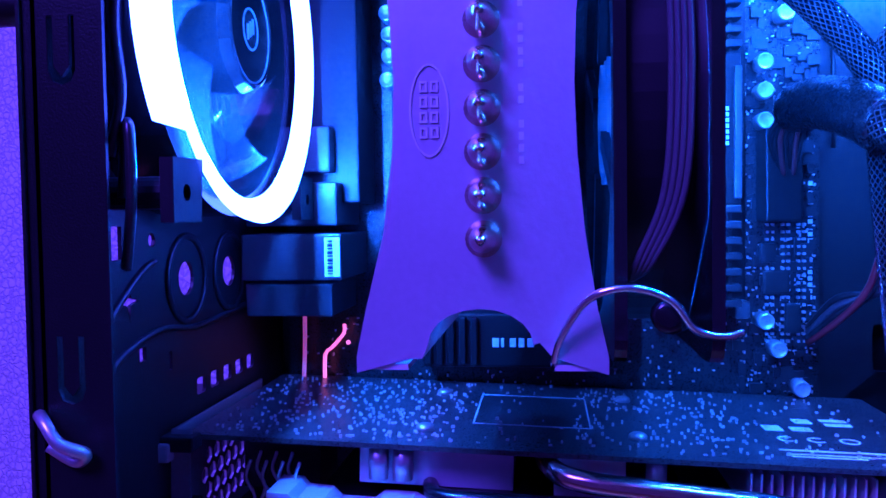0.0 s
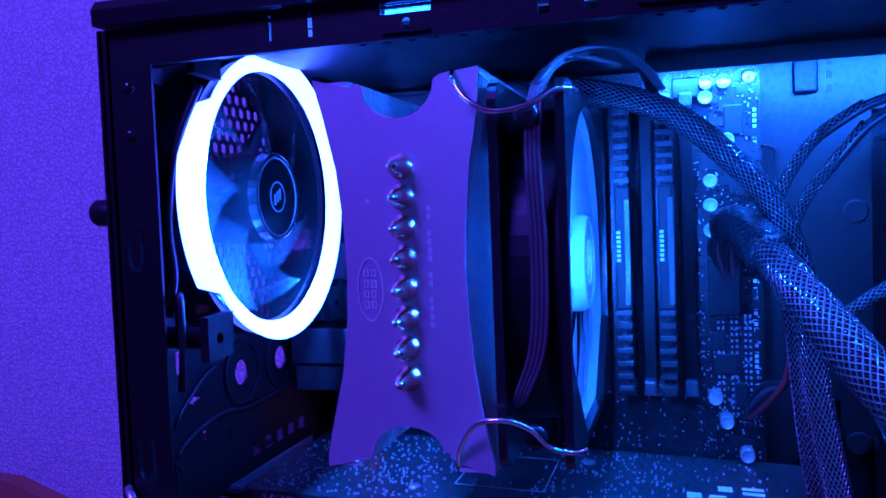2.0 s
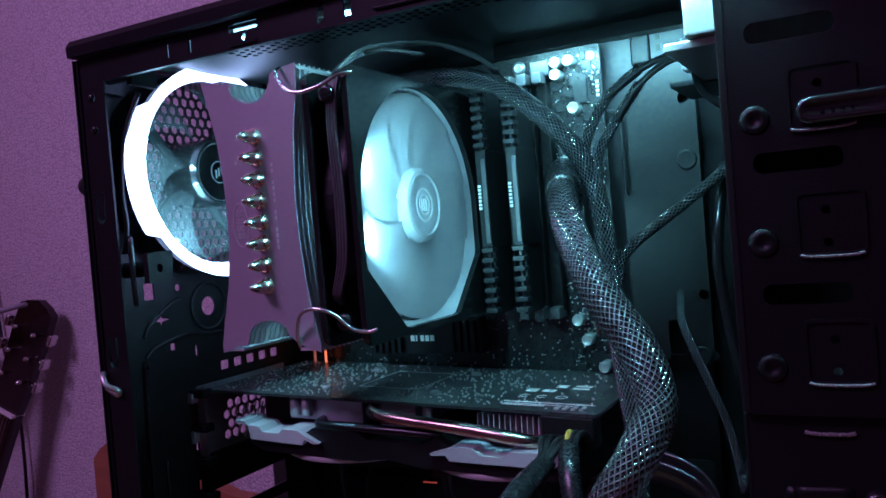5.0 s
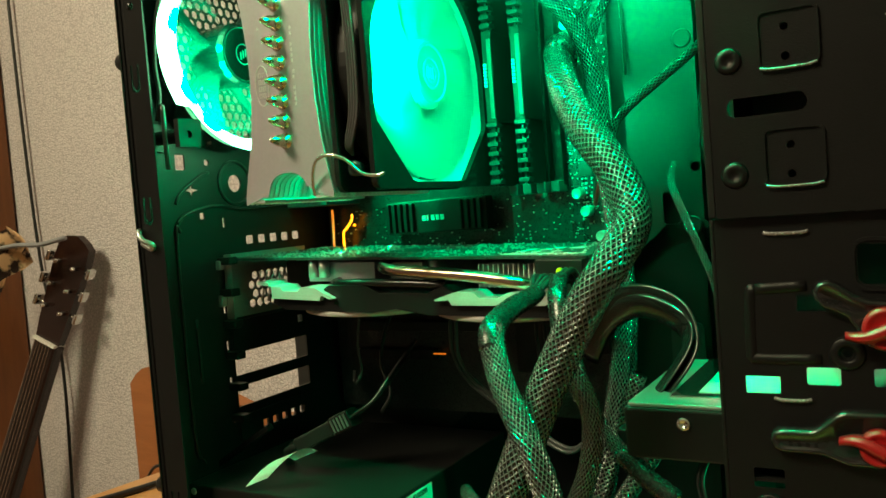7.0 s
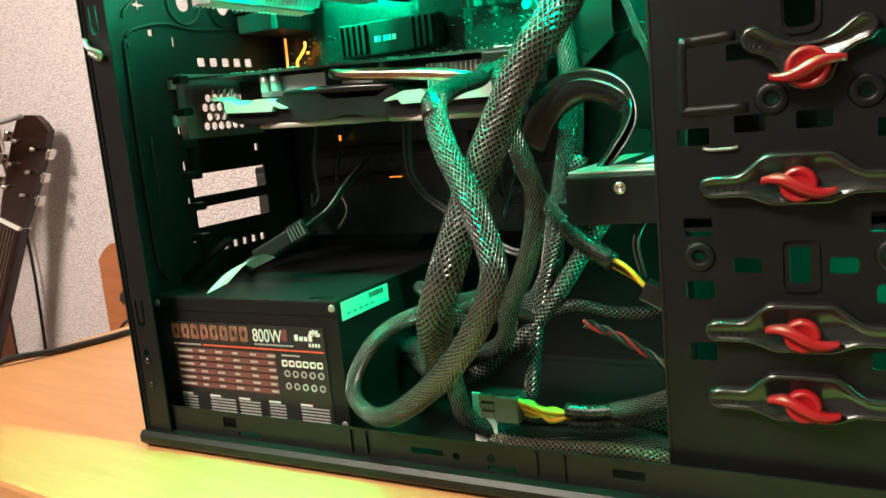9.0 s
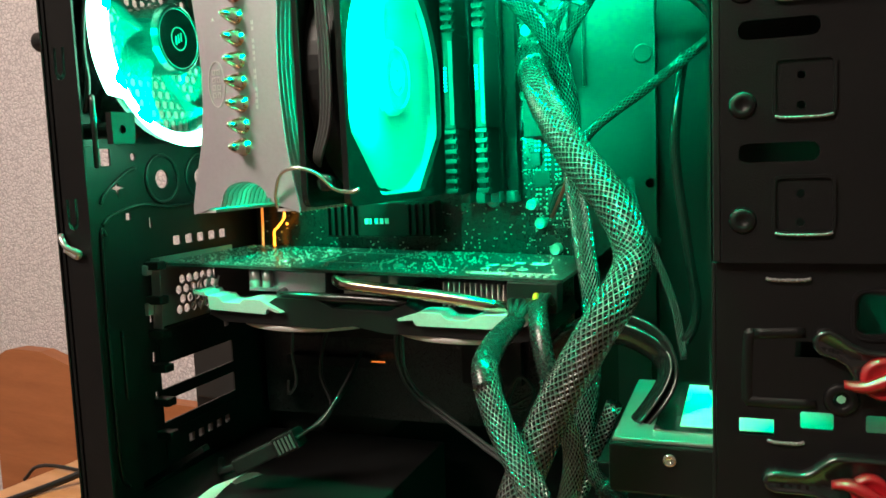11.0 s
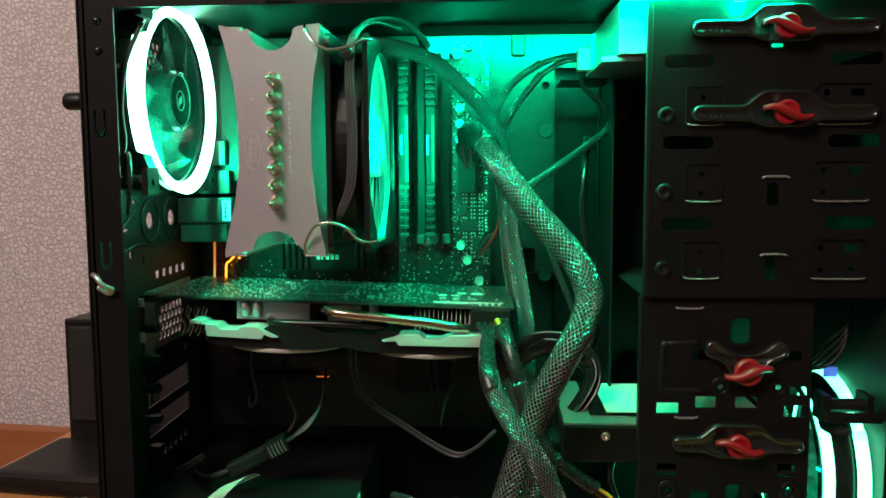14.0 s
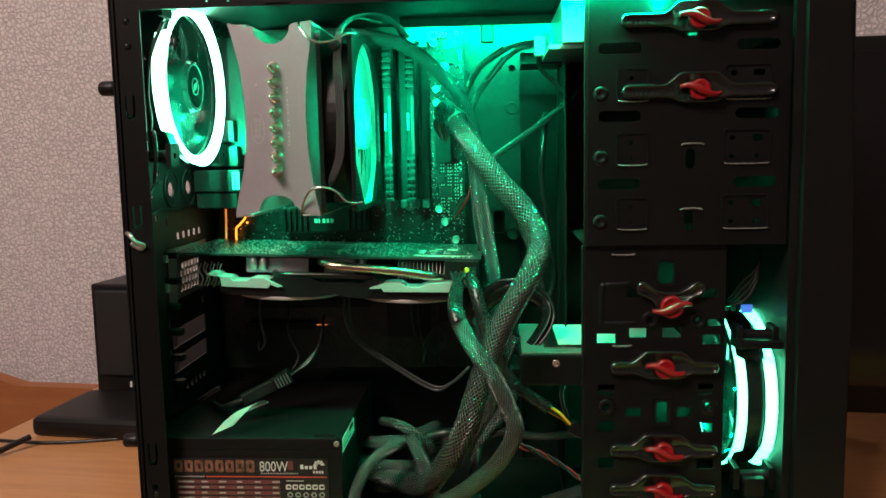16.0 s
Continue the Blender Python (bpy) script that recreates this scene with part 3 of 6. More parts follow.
# embossed forms on the rear panel
bm = bm_new()
lathe(bm, (0.0057, 0.078, 0.2745), (1, 0, 0), [(0.0155, 0), (0.015, 0.0012), (0.0135, 0.0012), (0.013, 0.0)], 28, True)
part("embossed_ring", bm, STEEL_IN, case, smooth=True)
bm = bm_new()
lathe(bm, (0.0057, 0.115, 0.2745), (1, 0, 0), [(0.0155, 0), (0.015, 0.0012), (0.0135, 0.0012), (0.013, 0.0)], 28, True)
part("embossed_ring", bm, STEEL_IN, case, smooth=True)
for pts in ([(0.0062, 0.026, 0.262), (0.0062, 0.03, 0.268), (0.0062, 0.046, 0.2785), (0.0062, 0.055, 0.2815)], [(0.0062, 0.026, 0.2505), (0.0062, 0.034, 0.2555), (0.0062, 0.058, 0.2600), (0.0062, 0.085, 0.2575), (0.0062, 0.13, 0.2600)],
            [(0.0062, 0.028, 0.245), (0.0062, 0.024, 0.238), (0.0062, 0.024, 0.12), (0.0062, 0.03, 0.10)], [(0.0062, 0.034, 0.19), (0.0062, 0.034, 0.15)]):
    part("pressed_rib", tube(bm_new(), pts, 0.0011, 6, 5), STEEL_IN, case, smooth=True)
# slot covers
for z, vent in ((0.1675, False), (0.1045, True)):
    bm = plate(bm_new(), "yz", 0.0058, 0.0068, rect(0.063, 0.139, z, z + 0.0165), [rect(0.128, 0.133, 0.1735, 0.1785)] if not vent else [rect(0.084 + 0.0095 * k, 0.0895 + 0.0095 * k, 0.1085, 0.1135) for k in range(5)])
    part("slot_cover", bm, STEEL_IN, case)
for k in range(6):
    bm = box(bm_new(), 0.003, 0.016, 0.056, 0.064, 0.119 + 0.0205 * k, 0.124 + 0.0205 * k, 0.001)
    part("slot_screw_tab", bm, STEEL_IN, case)
# a bright expansion clip half out of the rear post, and the knobs on the back
part("wire_clip", tube(bm_new(), [(0.004, -0.001, 0.2475), (0.008, -0.005, 0.2465), (0.012, -0.006, 0.242), (0.0165, -0.003, 0.239), (0.013, -0.001, 0.2365), (0.007, -0.002, 0.2405)], 0.0016, 8), ZINC, case, "bent bright metal clip", True)
for z in (0.3490, 0.0915):
    bm = lathe(bm_new(), (-0.001, 0.012, z), (-1, 0, 0), [(0.0048, 0), (0.0052, 0.004), (0.0052, 0.0115), (0.0042, 0.013)], 18)
    part("thumb_screw", bm, BLACK, case, "black knurled thumb screw", True)
# motherboard tray
bm = plate(bm_new(), "xz", 0.178, 0.1795, rect(0.0045, 0.462, 0.010, 0.414), [rect(0.2525, 0.2640, 0.3935, 0.4155 - 0.004, 0.002), disc(0.2795, 0.337, 0.0035), disc(0.2795, 0.372, 0.003), disc(0.283, 0.26, 0.003), disc(0.286, 0.225, 0.0028), rect(0.262, 0.272, 0.226, 0.246, 0.002), rect(0.262, 0.282, 0.12, 0.165, 0.004), rect(0.2865, 0.330, 0.013, 0.385)])
part("motherboard_tray", bm, TRAY, case)
part("divider_wall", box(bm_new(), 0.319, 0.3205, 0.10, 0.178, 0.012, 0.368), STEEL, case)
part("tray_fold", box(bm_new(), 0.2852, 0.2864, 0.1796, 0.1888, 0.013, 0.385), STEEL, case)
part("outer_side_panel", box(bm_new(), 0.0, W, D, D + 0.0015, 0.0, 0.418), STEEL, case)
for z in (0.337, 0.225):
    part("dimple", lathe(bm_new(), (0.2795, 0.1778, z), (0, -1, 0), [(0.0058, 0.0), (0.0048, 0.0006), (0.0040, 0.0002), (0.0036, 0.0002)], 20), TRAY, case, smooth=True)
bm = bm_new()
for k, w in enumerate((0.0028, 0.0028, 0.0034)):
    box(bm, 0.2672, 0.2700, 0.1776, 0.1781, 0.4068 - k * 0.0065, 0.4068 - k * 0.0065 + 0.0038)
part("stamped_marks", bm, STEEL_IN, case)
# mainboard standoff tie in its cut-out
part("tray_tie", box(bm_new(), 0.2532, 0.2633, 0.1755, 0.1800, 0.3945, 0.4108, 0.0012), BLACK, case)

# top: cover, inner mesh and the rail with its slots
bm = bm_new()
prof = [(-0.005, 0.4145), (-0.0055, 0.420), (-0.003, 0.4235), (0.002, 0.4245), (D + 0.002, 0.4245), (D + 0.002, 0.4145)]
plate(bm, "yz", 0.0030, W + 0.002, prof)
part("top_cover", bm, STEEL, case)
slots = [rect(0.0690, 0.0705, 0.404, 0.4125), rect(0.0835, 0.0855, 0.404, 0.4125), rect(0.1605, 0.1640, 0.4035, 0.4125), rect(0.1745, 0.1785, 0.4035, 0.4125),
         rect(0.1095, 0.1265, 0.4085, 0.4122), disc(0.118, 0.4055, 0.0017, 12), rect(0.191, 0.2, 0.4075, 0.4118), rect(0.2055, 0.222, 0.4075, 0.4118), rect(0.254, 0.28, 0.409, 0.4118)]
bm = plate(bm_new(), "xz", 0.0, 0.0012, rect(0.0226, 0.465, 0.4005, 0.4144), slots)
part("top_rail", bm, STEEL, case)
part("top_rail_fold", box(bm_new(), 0.0226, 0.465, 0.0012, 0.0030, 0.4005, 0.4017), STEEL_IN, case)
part("rail_shelf", box(bm_new(), 0.110, 0.126, -0.0012, 0.0, 0.4022, 0.4030), STEEL, case)
# perforated roof: rows of small through holes over the part that shows
holes = []
for i in range(46):
    for j in range(7):
        holes.append(disc(0.078 + i * 0.0051, 0.016 + j * 0.0052 + 0.0026 * (i % 2), 0.0018, 6))
bm = plate(bm_new(), "xy", 0.4105, 0.4115, rect(0.0226, 0.464, 0.0012, 0.178), holes)
part("perforated_roof", bm, STEEL, case)
bm = tube(bm_new(), [(0.190, -0.0008, 0.4040), (0.196, -0.0008, 0.4035), (0.226, -0.0008, 0.4038), (0.230, -0.0008, 0.4075)], 0.0007, 6)
part("pressed_outline", bm, STEEL, case, smooth=True)

# drive bays: upper cage plate and lower cage plate with cut-outs
upper = []
for zc in (0.3670, 0.3218, 0.2758):
    upper += [rect(0.334, 0.3625, zc - 0.0036, zc + 0.0036, 0.0030), rect(0.4250, 0.4535, zc - 0.003, zc + 0.0040, 0.0030)]
for zc in (0.337, 0.294, 0.250):
    upper += [disc(0.356, zc + 0.010, 0.0016, 8), disc(0.356, zc - 0.001, 0.0016, 8), disc(0.4235, zc + 0.012, 0.002, 10), rect(0.4365, 0.4440, zc + 0.010, zc + 0.0140, 0.0012), disc(0.4235, zc - 0.0005, 0.0018, 10), disc(0.4400, zc - 0.0005, 0.0018, 10)]
upper += [rect(0.3925, 0.3990, 0.286, 0.299, 0.002), rect(0.3925, 0.3985, 0.243, 0.256, 0.002), rect(0.3925, 0.3990, 0.374, 0.378), rect(0.3925, 0.3990, 0.329, 0.333)]
bm = plate(bm_new(), "xz", 0.0085, 0.0097, rect(0.3275, 0.461, 0.2335, 0.4005), upper)
part("upper_bay_plate", bm, STEEL, case)
for zc in (0.337, 0.294, 0.250):
    for x0, x1, z0, z1 in ((0.346, 0.368, zc - 0.0055, zc + 0.017), (0.417, 0.449, zc - 0.0055, zc + 0.018)):
        ring_ = rect(x0, x1, z0, z1, 0.003)
        bm = plate(bm_new(), "xz", 0.0074, 0.0084, ring_, [rect(x0 + 0.0012, x1 - 0.0012, z0 + 0.0012, z1 - 0.0012, 0.002)])
        part("pressed_frame", bm, STEEL, case)
        # tab of the black plate, coloured pale for the glint along its fold
        part("glint_tab", tube(bm_new(), [(x0 + 0.001, 0.0072, z0 + 0.0007), (x0 + 0.005, 0.0072, z0), (x1 - 0.005, 0.0072, z0), (x1 - 0.001, 0.0072, z0 + 0.0007)], 0.0006, 6, 3), EDGE, case, smooth=True)
    part("dimple", lathe(bm_new(), (0.3355, 0.0084, zc), (0, -1, 0), [(0.0052, 0), (0.0045, 0.0009), (0.0022, 0.0009), (0.0015, 0.0003)], 16), STEEL, case, smooth=True)
for z in (0.3025, 0.2585):
    part("glint_tab", tube(bm_new(), [(0.3895, 0.0078, z - 0.001), (0.392, 0.0075, z), (0.402, 0.0075, z), (0.4045, 0.0078, z - 0.001)], 0.0008, 6, 3), EDGE, case, smooth=True)
lower = [rect(0.334, 0.347, 0.1635, 0.1705), rect(0.3565, 0.3685, 0.1675, 0.1745, 0.001), rect(0.3795, 0.3925, 0.1675, 0.1745, 0.001), rect(0.4075, 0.4195, 0.1625, 0.1695), rect(0.4105, 0.4205, 0.1755, 0.1805),
         rect(0.335, 0.3465, 0.1255, 0.1335, 0.001), rect(0.335, 0.3465, 0.0985, 0.1065, 0.001), rect(0.335, 0.3465, 0.0715, 0.0795, 0.001), rect(0.405, 0.4155, 0.1265, 0.1345), rect(0.407, 0.4155, 0.0985, 0.1055), rect(0.405, 0.4165, 0.0715, 0.0785, 0.001),
         rect(0.3545, 0.3655, 0.110, 0.1165, 0.001), rect(0.376, 0.3835, 0.106, 0.121, 0.001), rect(0.3905, 0.4005, 0.110, 0.1165, 0.001), disc(0.371, 0.180, 0.0018, 8), disc(0.404, 0.180, 0.0018, 8), disc(0.341, 0.117, 0.0018, 8), disc(0.4125, 0.1175, 0.0018, 8),
         rect(0.3545, 0.3645, 0.196, 0.2025), rect(0.4065, 0.4165, 0.196, 0.2015), rect(0.376, 0.387, 0.206, 0.221, 0.003)]
bm = plate(bm_new(), "xz", 0.0125, 0.0137, rect(0.3255, 0.4225, 0.012, 0.2330), lower)
part("lower_bay_plate", bm, STEEL, case)
for x0, x1, z in ((0.3440, 0.3600, 0.2265), (0.3445, 0.3580, 0.1615)):
    part("glint_tab", tube(bm_new(), [(x0, 0.0120, z + 0.0006), (x0 + 0.003, 0.0116, z), (x1 - 0.003, 0.0116, z), (x1, 0.0120, z + 0.0006)], 0.0008, 6, 3), EDGE, case, smooth=True)
part("bay_edge", box(bm_new(), 0.3245, 0.3274, 0.0083, 0.0125, 0.234, 0.4005, 0.0005), STEEL_IN, case)
part("bay_edge", box(bm_new(), 0.3238, 0.3254, 0.0125, 0.020, 0.012, 0.233, 0.0005), STEEL_IN, case)
part("bay_back_wall", plate(bm_new(), "xz", 0.158, 0.1592, rect(0.318, 0.461, 0.012, 0.4005), [rect(0.335 + 0.03 * k, 0.348 + 0.03 * k, 0.16, 0.17) for k in range(3)]), STEEL, case)
part("bay_shelf", box(bm_new(), 0.326, 0.461, 0.0137, 0.158, 0.2325, 0.2337), STEEL_IN, case)
part("front_frame", plate(bm_new(), "xz", 0.001, 0.0022, rect(0.4605, 0.466, 0.012, 0.4005)), STEEL_IN, case)
part("front_wall", plate(bm_new(), "yz", 0.4635, 0.4648, rect(0.0025, D, 0.012, 0.4005), [disc(0.085, 0.113, 0.052, 32)]), STEEL_IN, case)
bm = bm_new()
plate(bm, "xz", -0.005, D + 0.002, [(0.4665, 0.0), (0.497, 0.0), (0.5015, 0.012), (0.5005, 0.20), (0.496, 0.41), (0.492, 0.4255), (0.4665, 0.4255)])
bmesh.ops.bevel(bm, geom=[e for e in bm.edges if e.calc_length() > 0.02 and abs(e.verts[0].co.y + 0.005) < 1e-5 and abs(e.verts[1].co.y + 0.005) < 1e-5 and e.verts[0].co.x > 0.467], offset=0.003, segments=3, affect="EDGES")
part("front_bezel", bm, BLACK, case, "matt black plastic front bezel")

# ---------------------------------------------------------------- lit fans
def lit_fan(name, label, x0, x1, yc, zc, face, rings, blades=7, group="case fans"):
    """A 120 mm fan on the x axis between x0 and x1: black frame, two glowing hoops, smoked blades. face: the side the hub looks to."""
    fan = thing(name, label, "fan", (x0, yc, zc), group)
    mid, t = (x0 + x1) / 2, (x1 - x0)
    # glowing hoops: a sloping face towards the wheel and a flat rim, open in the middle
    def cone_hoop(xr, xf):
        bm = bm_new()
        n = 96
        rows = []
        for k in range(n):
            ang = 6.28318 * k / n
            c, s = math.cos(ang), math.sin(ang)
            flat = c < -0.82
            ro = 0.0622 if flat else 0.0608
            xb = xr if flat else xf - 0.3 * (xf - xr)
            rows.append([bm.verts.new((x, yc + r * c, zc + r * s)) for r, x in ((ro, xf), (0.0535, xf - 0.32 * (xf - xr)), (0.0530, xf - 0.45 * (xf - xr)), (ro - 0.001, xb))])
        for k in range(n):
            a, b = rows[k], rows[(k + 1) % n]
            for j in range(4):
                bm.faces.new((a[j], a[(j + 1) % 4], b[(j + 1) % 4], b[j]))
        part("light_ring", bm, RING if face > 0 else RING_GREEN, fan, "glowing diffuser ring")
    for xr, xf in rings:
        cone_hoop(xr, xf)
    lo, hi = x0 + 0.001, x1 - 0.0085
    bm = plate(bm_new(), "yz", lo, hi, disc(yc, zc, 0.0585, 64), [disc(yc, zc, 0.0530, 64)])
    part("frame_band", bm, GLOSS, fan)
    for sy in (-1, 1):
        for sz in (-1, 1):
            bm = bm_new()
            for a, b in ((x0, x0 + 0.004), (x1 - 0.004, x1 - 0.0005)):
                corner = [(yc + sy * 0.0600, zc + sz * 0.0600), (yc + sy * 0.0440, zc + sz * 0.0600), (yc + sy * 0.0425, zc + sz * 0.0435), (yc + sy * 0.0600, zc + sz * 0.0440)]
                plate(bm, "yz", a, b, corner, [disc(yc + sy * 0.0525, zc + sz * 0.0525, 0.0022, 10)])
            cone(bm, (x0 + 0.003, yc + sy * 0.0525, zc + sz * 0.0525), (x1 - 0.003, yc + sy * 0.0525, zc + sz * 0.0525), 0.0042)
            part("corner_mount", bm, BLACK, fan)
    # struts on the far side, hub and blades
    back = x0 + 0.001 if face > 0 else x1 - 0.001
    for k in range(4):
        a = 0.78 + 1.5708 * k
        bm = box(bm_new(), -0.0015, 0.0015, -0.003, 0.003, 0.018, 0.0515, 0.0008)
        bmesh.ops.transform(bm, matrix=Matrix.Translation((back + 0.0015 * face, yc, zc)) @ Matrix.Rotation(a, 4, "X"), verts=bm.verts)
        part("strut", bm, BLACK, fan)
    hubx = (x1 - 0.002) if face > 0 else (x0 + 0.002)
    bm = lathe(bm_new(), (back, yc, zc), (face, 0, 0), [(0.020, 0.0), (0.020, t - 0.006), (0.0185, t - 0.003), (0.0175, t - 0.0025), (0.0168, t - 0.0032), (0.003, t - 0.0032)], 36)
    part("hub", bm, GLOSS, fan, smooth=False)
    bm = bm_new()
    for ra, rb in ((0.0168, 0.0164), (0.0066, 0.0060)):
        lathe(bm, (hubx - 0.0004 * face, yc, zc), (face, 0, 0), [(ra, 0), (ra, 0.0005), (rb, 0.0005), (rb, 0)], 28, True)
    for k in range(3):
        box(bm, hubx - 0.0004, hubx + 0.0002, yc - 0.0030 + 0.0022 * k, yc - 0.0020 + 0.0022 * k, zc - 0.0036 + 0.0012 * k, zc + 0.0012 + 0.0012 * k)
    part("hub_mark", bm, GREY_PRINT, fan, "grey printed emblem ring")
    for k in range(blades):
        bm = bm_new()
        rows = []
        for i in range(9):
            r = 0.0195 + 0.0295 * i / 8
            sweep = 0.55 * (i / 8) ** 1.3
            row = []
            for j in range(7):
                w = (j / 6 - 0.5) * (0.62 + 0.10 * i / 8)
                a = 6.28318 * k / blades + sweep + w
                row.append(bm.verts.new((mid + face * (0.0085 * (j / 6 - 0.5) * 1.6), yc + r * math.cos(a), zc + r * math.sin(a))))
            rows.append(row)
        for i in range(8):
            for j in range(6):
                bm.faces.new((rows[i][j], rows[i + 1][j], rows[i + 1][j + 1], rows[i][j + 1]))
        part("blade", bm, SMOKE, fan, "smoked clear blade", True)
    return fan


rear_fan = lit_fan("case_fan", "black case fan with glowing light ring on the rear panel", 0.0062, 0.0365, FC[0], FC[1], 1, [(0.0265, 0.0370)])
front_fan = lit_fan("case_fan", "black case fan with glowing light rings behind the front bezel", 0.4335, 0.4625, 0.0800, 0.113, -1, [(0.4415, 0.4345), (0.4545, 0.4622)])
part("cable_clip", box(bm_new(), 0.4335, 0.4640, 0.0135, 0.0200, 0.1585, 0.1635, 0.001), BLACK, front_fan)
part("plug_block", box(bm_new(), 0.4390, 0.4540, 0.0130, 0.0200, 0.0500, 0.0640, 0.0015), BLACK, front_fan)
part("blue_light", box(bm_new(), 0.445, 0.453, 0.050, 0.052, 0.177, 0.183), BLUE_DOT, front_fan, "dim blue glow of a light behind the fan")
for k in range(4):
    cable("wire", "", [(0.4260, 0.035 + 0.003 * k, 0.1850 - 0.002 * k), (0.4400, 0.030 + 0.002 * k, 0.1900 + 0.004 * k), (0.4490, 0.030, 0.2050 + 0.003 * k), (0.4550, 0.04, 0.228)], 0.0011, BLACKWIRE, front_fan, n=6)
for pts in ([(0.020, 0.006, 0.310), (0.0235, 0.006, 0.325), (0.0225, 0.006, 0.345), (0.026, 0.008, 0.372), (0.034, 0.012, 0.394)], [(0.021, 0.010, 0.300), (0.025, 0.006, 0.318), (0.026, 0.005, 0.300), (0.022, 0.009, 0.282)]):
    cable("lead", "", pts, 0.0014, BLACKWIRE, rear_fan, n=6)

# diodes of the light rings
for x, yc, zc, power in ((0.0360, FC[0], FC[1], 2.3), (0.4345, 0.0800, 0.113, 0.5)):
    for dy, dz in ((-0.050, 0.012), (-0.045, -0.025), (-0.030, -0.042), (0.030, -0.042)):
        lamp("ring_diode", "POINT", power * 0.25, LED, pose(x, yc + dy, zc + dz), radius=0.001)

# light strip under the top rail, lights the inside from above
part_strip = thing("led_strip", "lit light strip fixed under the roof above the memory", "light strip", (0.27, 0.138, 0.408), "light strips")
part("carrier", box(bm_new(), 0.190, 0.360, 0.1345, 0.1415, 0.4096, 0.4104), BLACK, part_strip)
# added lip that screens the diodes and their light from the open side
part("diode_shield", box(bm_new(), 0.186, 0.364, 0.1326, 0.1336, 0.4030, 0.4104), BLACK, part_strip)
for k in range(6):
    x = 0.195 + 0.029 * k
    part("diode", box(bm_new(), x, x + 0.003, 0.1365, 0.1395, 0.4090, 0.4096), STRIP, part_strip, "lit diode")
RAIL_GLOW = glow("rail_light", (0.03, 1.0, 0.45), 14.0)
strip = thing("led_strip", "lit light strip fixed behind the top rail", "light strip", (0.1, 0.012, 0.405), "light strips")
part("carrier", box(bm_new(), 0.100, 0.455, 0.0052, 0.0082, 0.4078, 0.4102), PRINT, strip)
for k in range(12):
    x = 0.106 + 0.0305 * k
    part("diode", box(bm_new(), x, x + 0.006, 0.0055, 0.0079, 0.4062, 0.4078), STRIP, strip, "lit diode")

part("diode", box(bm_new(), 0.3710, 0.3770, 0.0052, 0.0080, 0.3985, 0.4040, 0.0006), STRIP, strip, "lit diode")
lamp("strip_end_diode", "POINT", 0.22, LED, pose(0.374, 0.0038, 0.3960), radius=0.001)
for x0, x1 in ((0.1102, 0.1258),):
    part("end_light", box(bm_new(), x0, x1, 0.0030, 0.0050, 0.4090, 0.4120), RAIL_GLOW, strip, "bright end light behind the rail slot")

# ---------------------------------------------------------------- motherboard
board = thing("motherboard", "black motherboard crowded with parts on the tray", "motherboard", (0.12, 0.167, 0.25))
BY = 0.1672
bm = plate(bm_new(), "xz", BY, BY + 0.0016, rect(0.012, 0.2370, 0.104, 0.4090, 0.002), [disc(0.187, 0.4025, 0.0021, 10), disc(0.232, 0.402, 0.0016, 10)])
part("circuit_board", bm, PCB, board)
for x, z in ((0.1870, 0.4025), (0.232, 0.4025), (0.187, 0.252), (0.020, 0.402)):
    bm = lathe(bm_new(), (x, BY, z), (0, -1, 0), [(0.0042, 0), (0.0042, 0.0003), (0.0032, 0.0003), (0.0032, 0.0016), (0.0022, 0.0022), (0.001, 0.0012)], 16)
    part("screw", bm, ZINC, board, smooth=True)
for x, z in ((0.2125, 0.4005), (0.2205, 0.4005), (0.2120, 0.3935), (0.2135, 0.3540), (0.2135, 0.3425), (0.2135, 0.3305), (0.2215, 0.373), (0.2140, 0.2495), (0.0600, 0.395), (0.0600, 0.380), (0.061, 0.371), (0.061, 0.362), (0.060, 0.352), (0.066, 0.338), (0.2190, 0.2380), (0.236 - 0.008, 0.222)):
    bm = lathe(bm_new(), (x, BY, z), (0, -1, 0), [(0.0034, 0), (0.0034, 0.0085), (0.0029, 0.0095), (0.0027, 0.0092), (0.0006, 0.0092)], 18)
    part("capacitor", bm, SOLDER, board, "round pale-topped capacitor", True)
# memory slots with end latches
for k, x in enumerate((0.1745, 0.1840, 0.1935, 0.2030)):
    part("memory_slot", box(bm_new(), x - 0.0032, x + 0.0032, BY - 0.0075, BY, 0.2555, 0.3925, 0.0008), BLACK, board)
    for z in (0.2515, 0.3890):
        part("slot_latch", box(bm_new(), x - 0.003, x + 0.003, BY - 0.016, BY - 0.001, z, z + 0.007, 0.001), GREYWIRE, board)
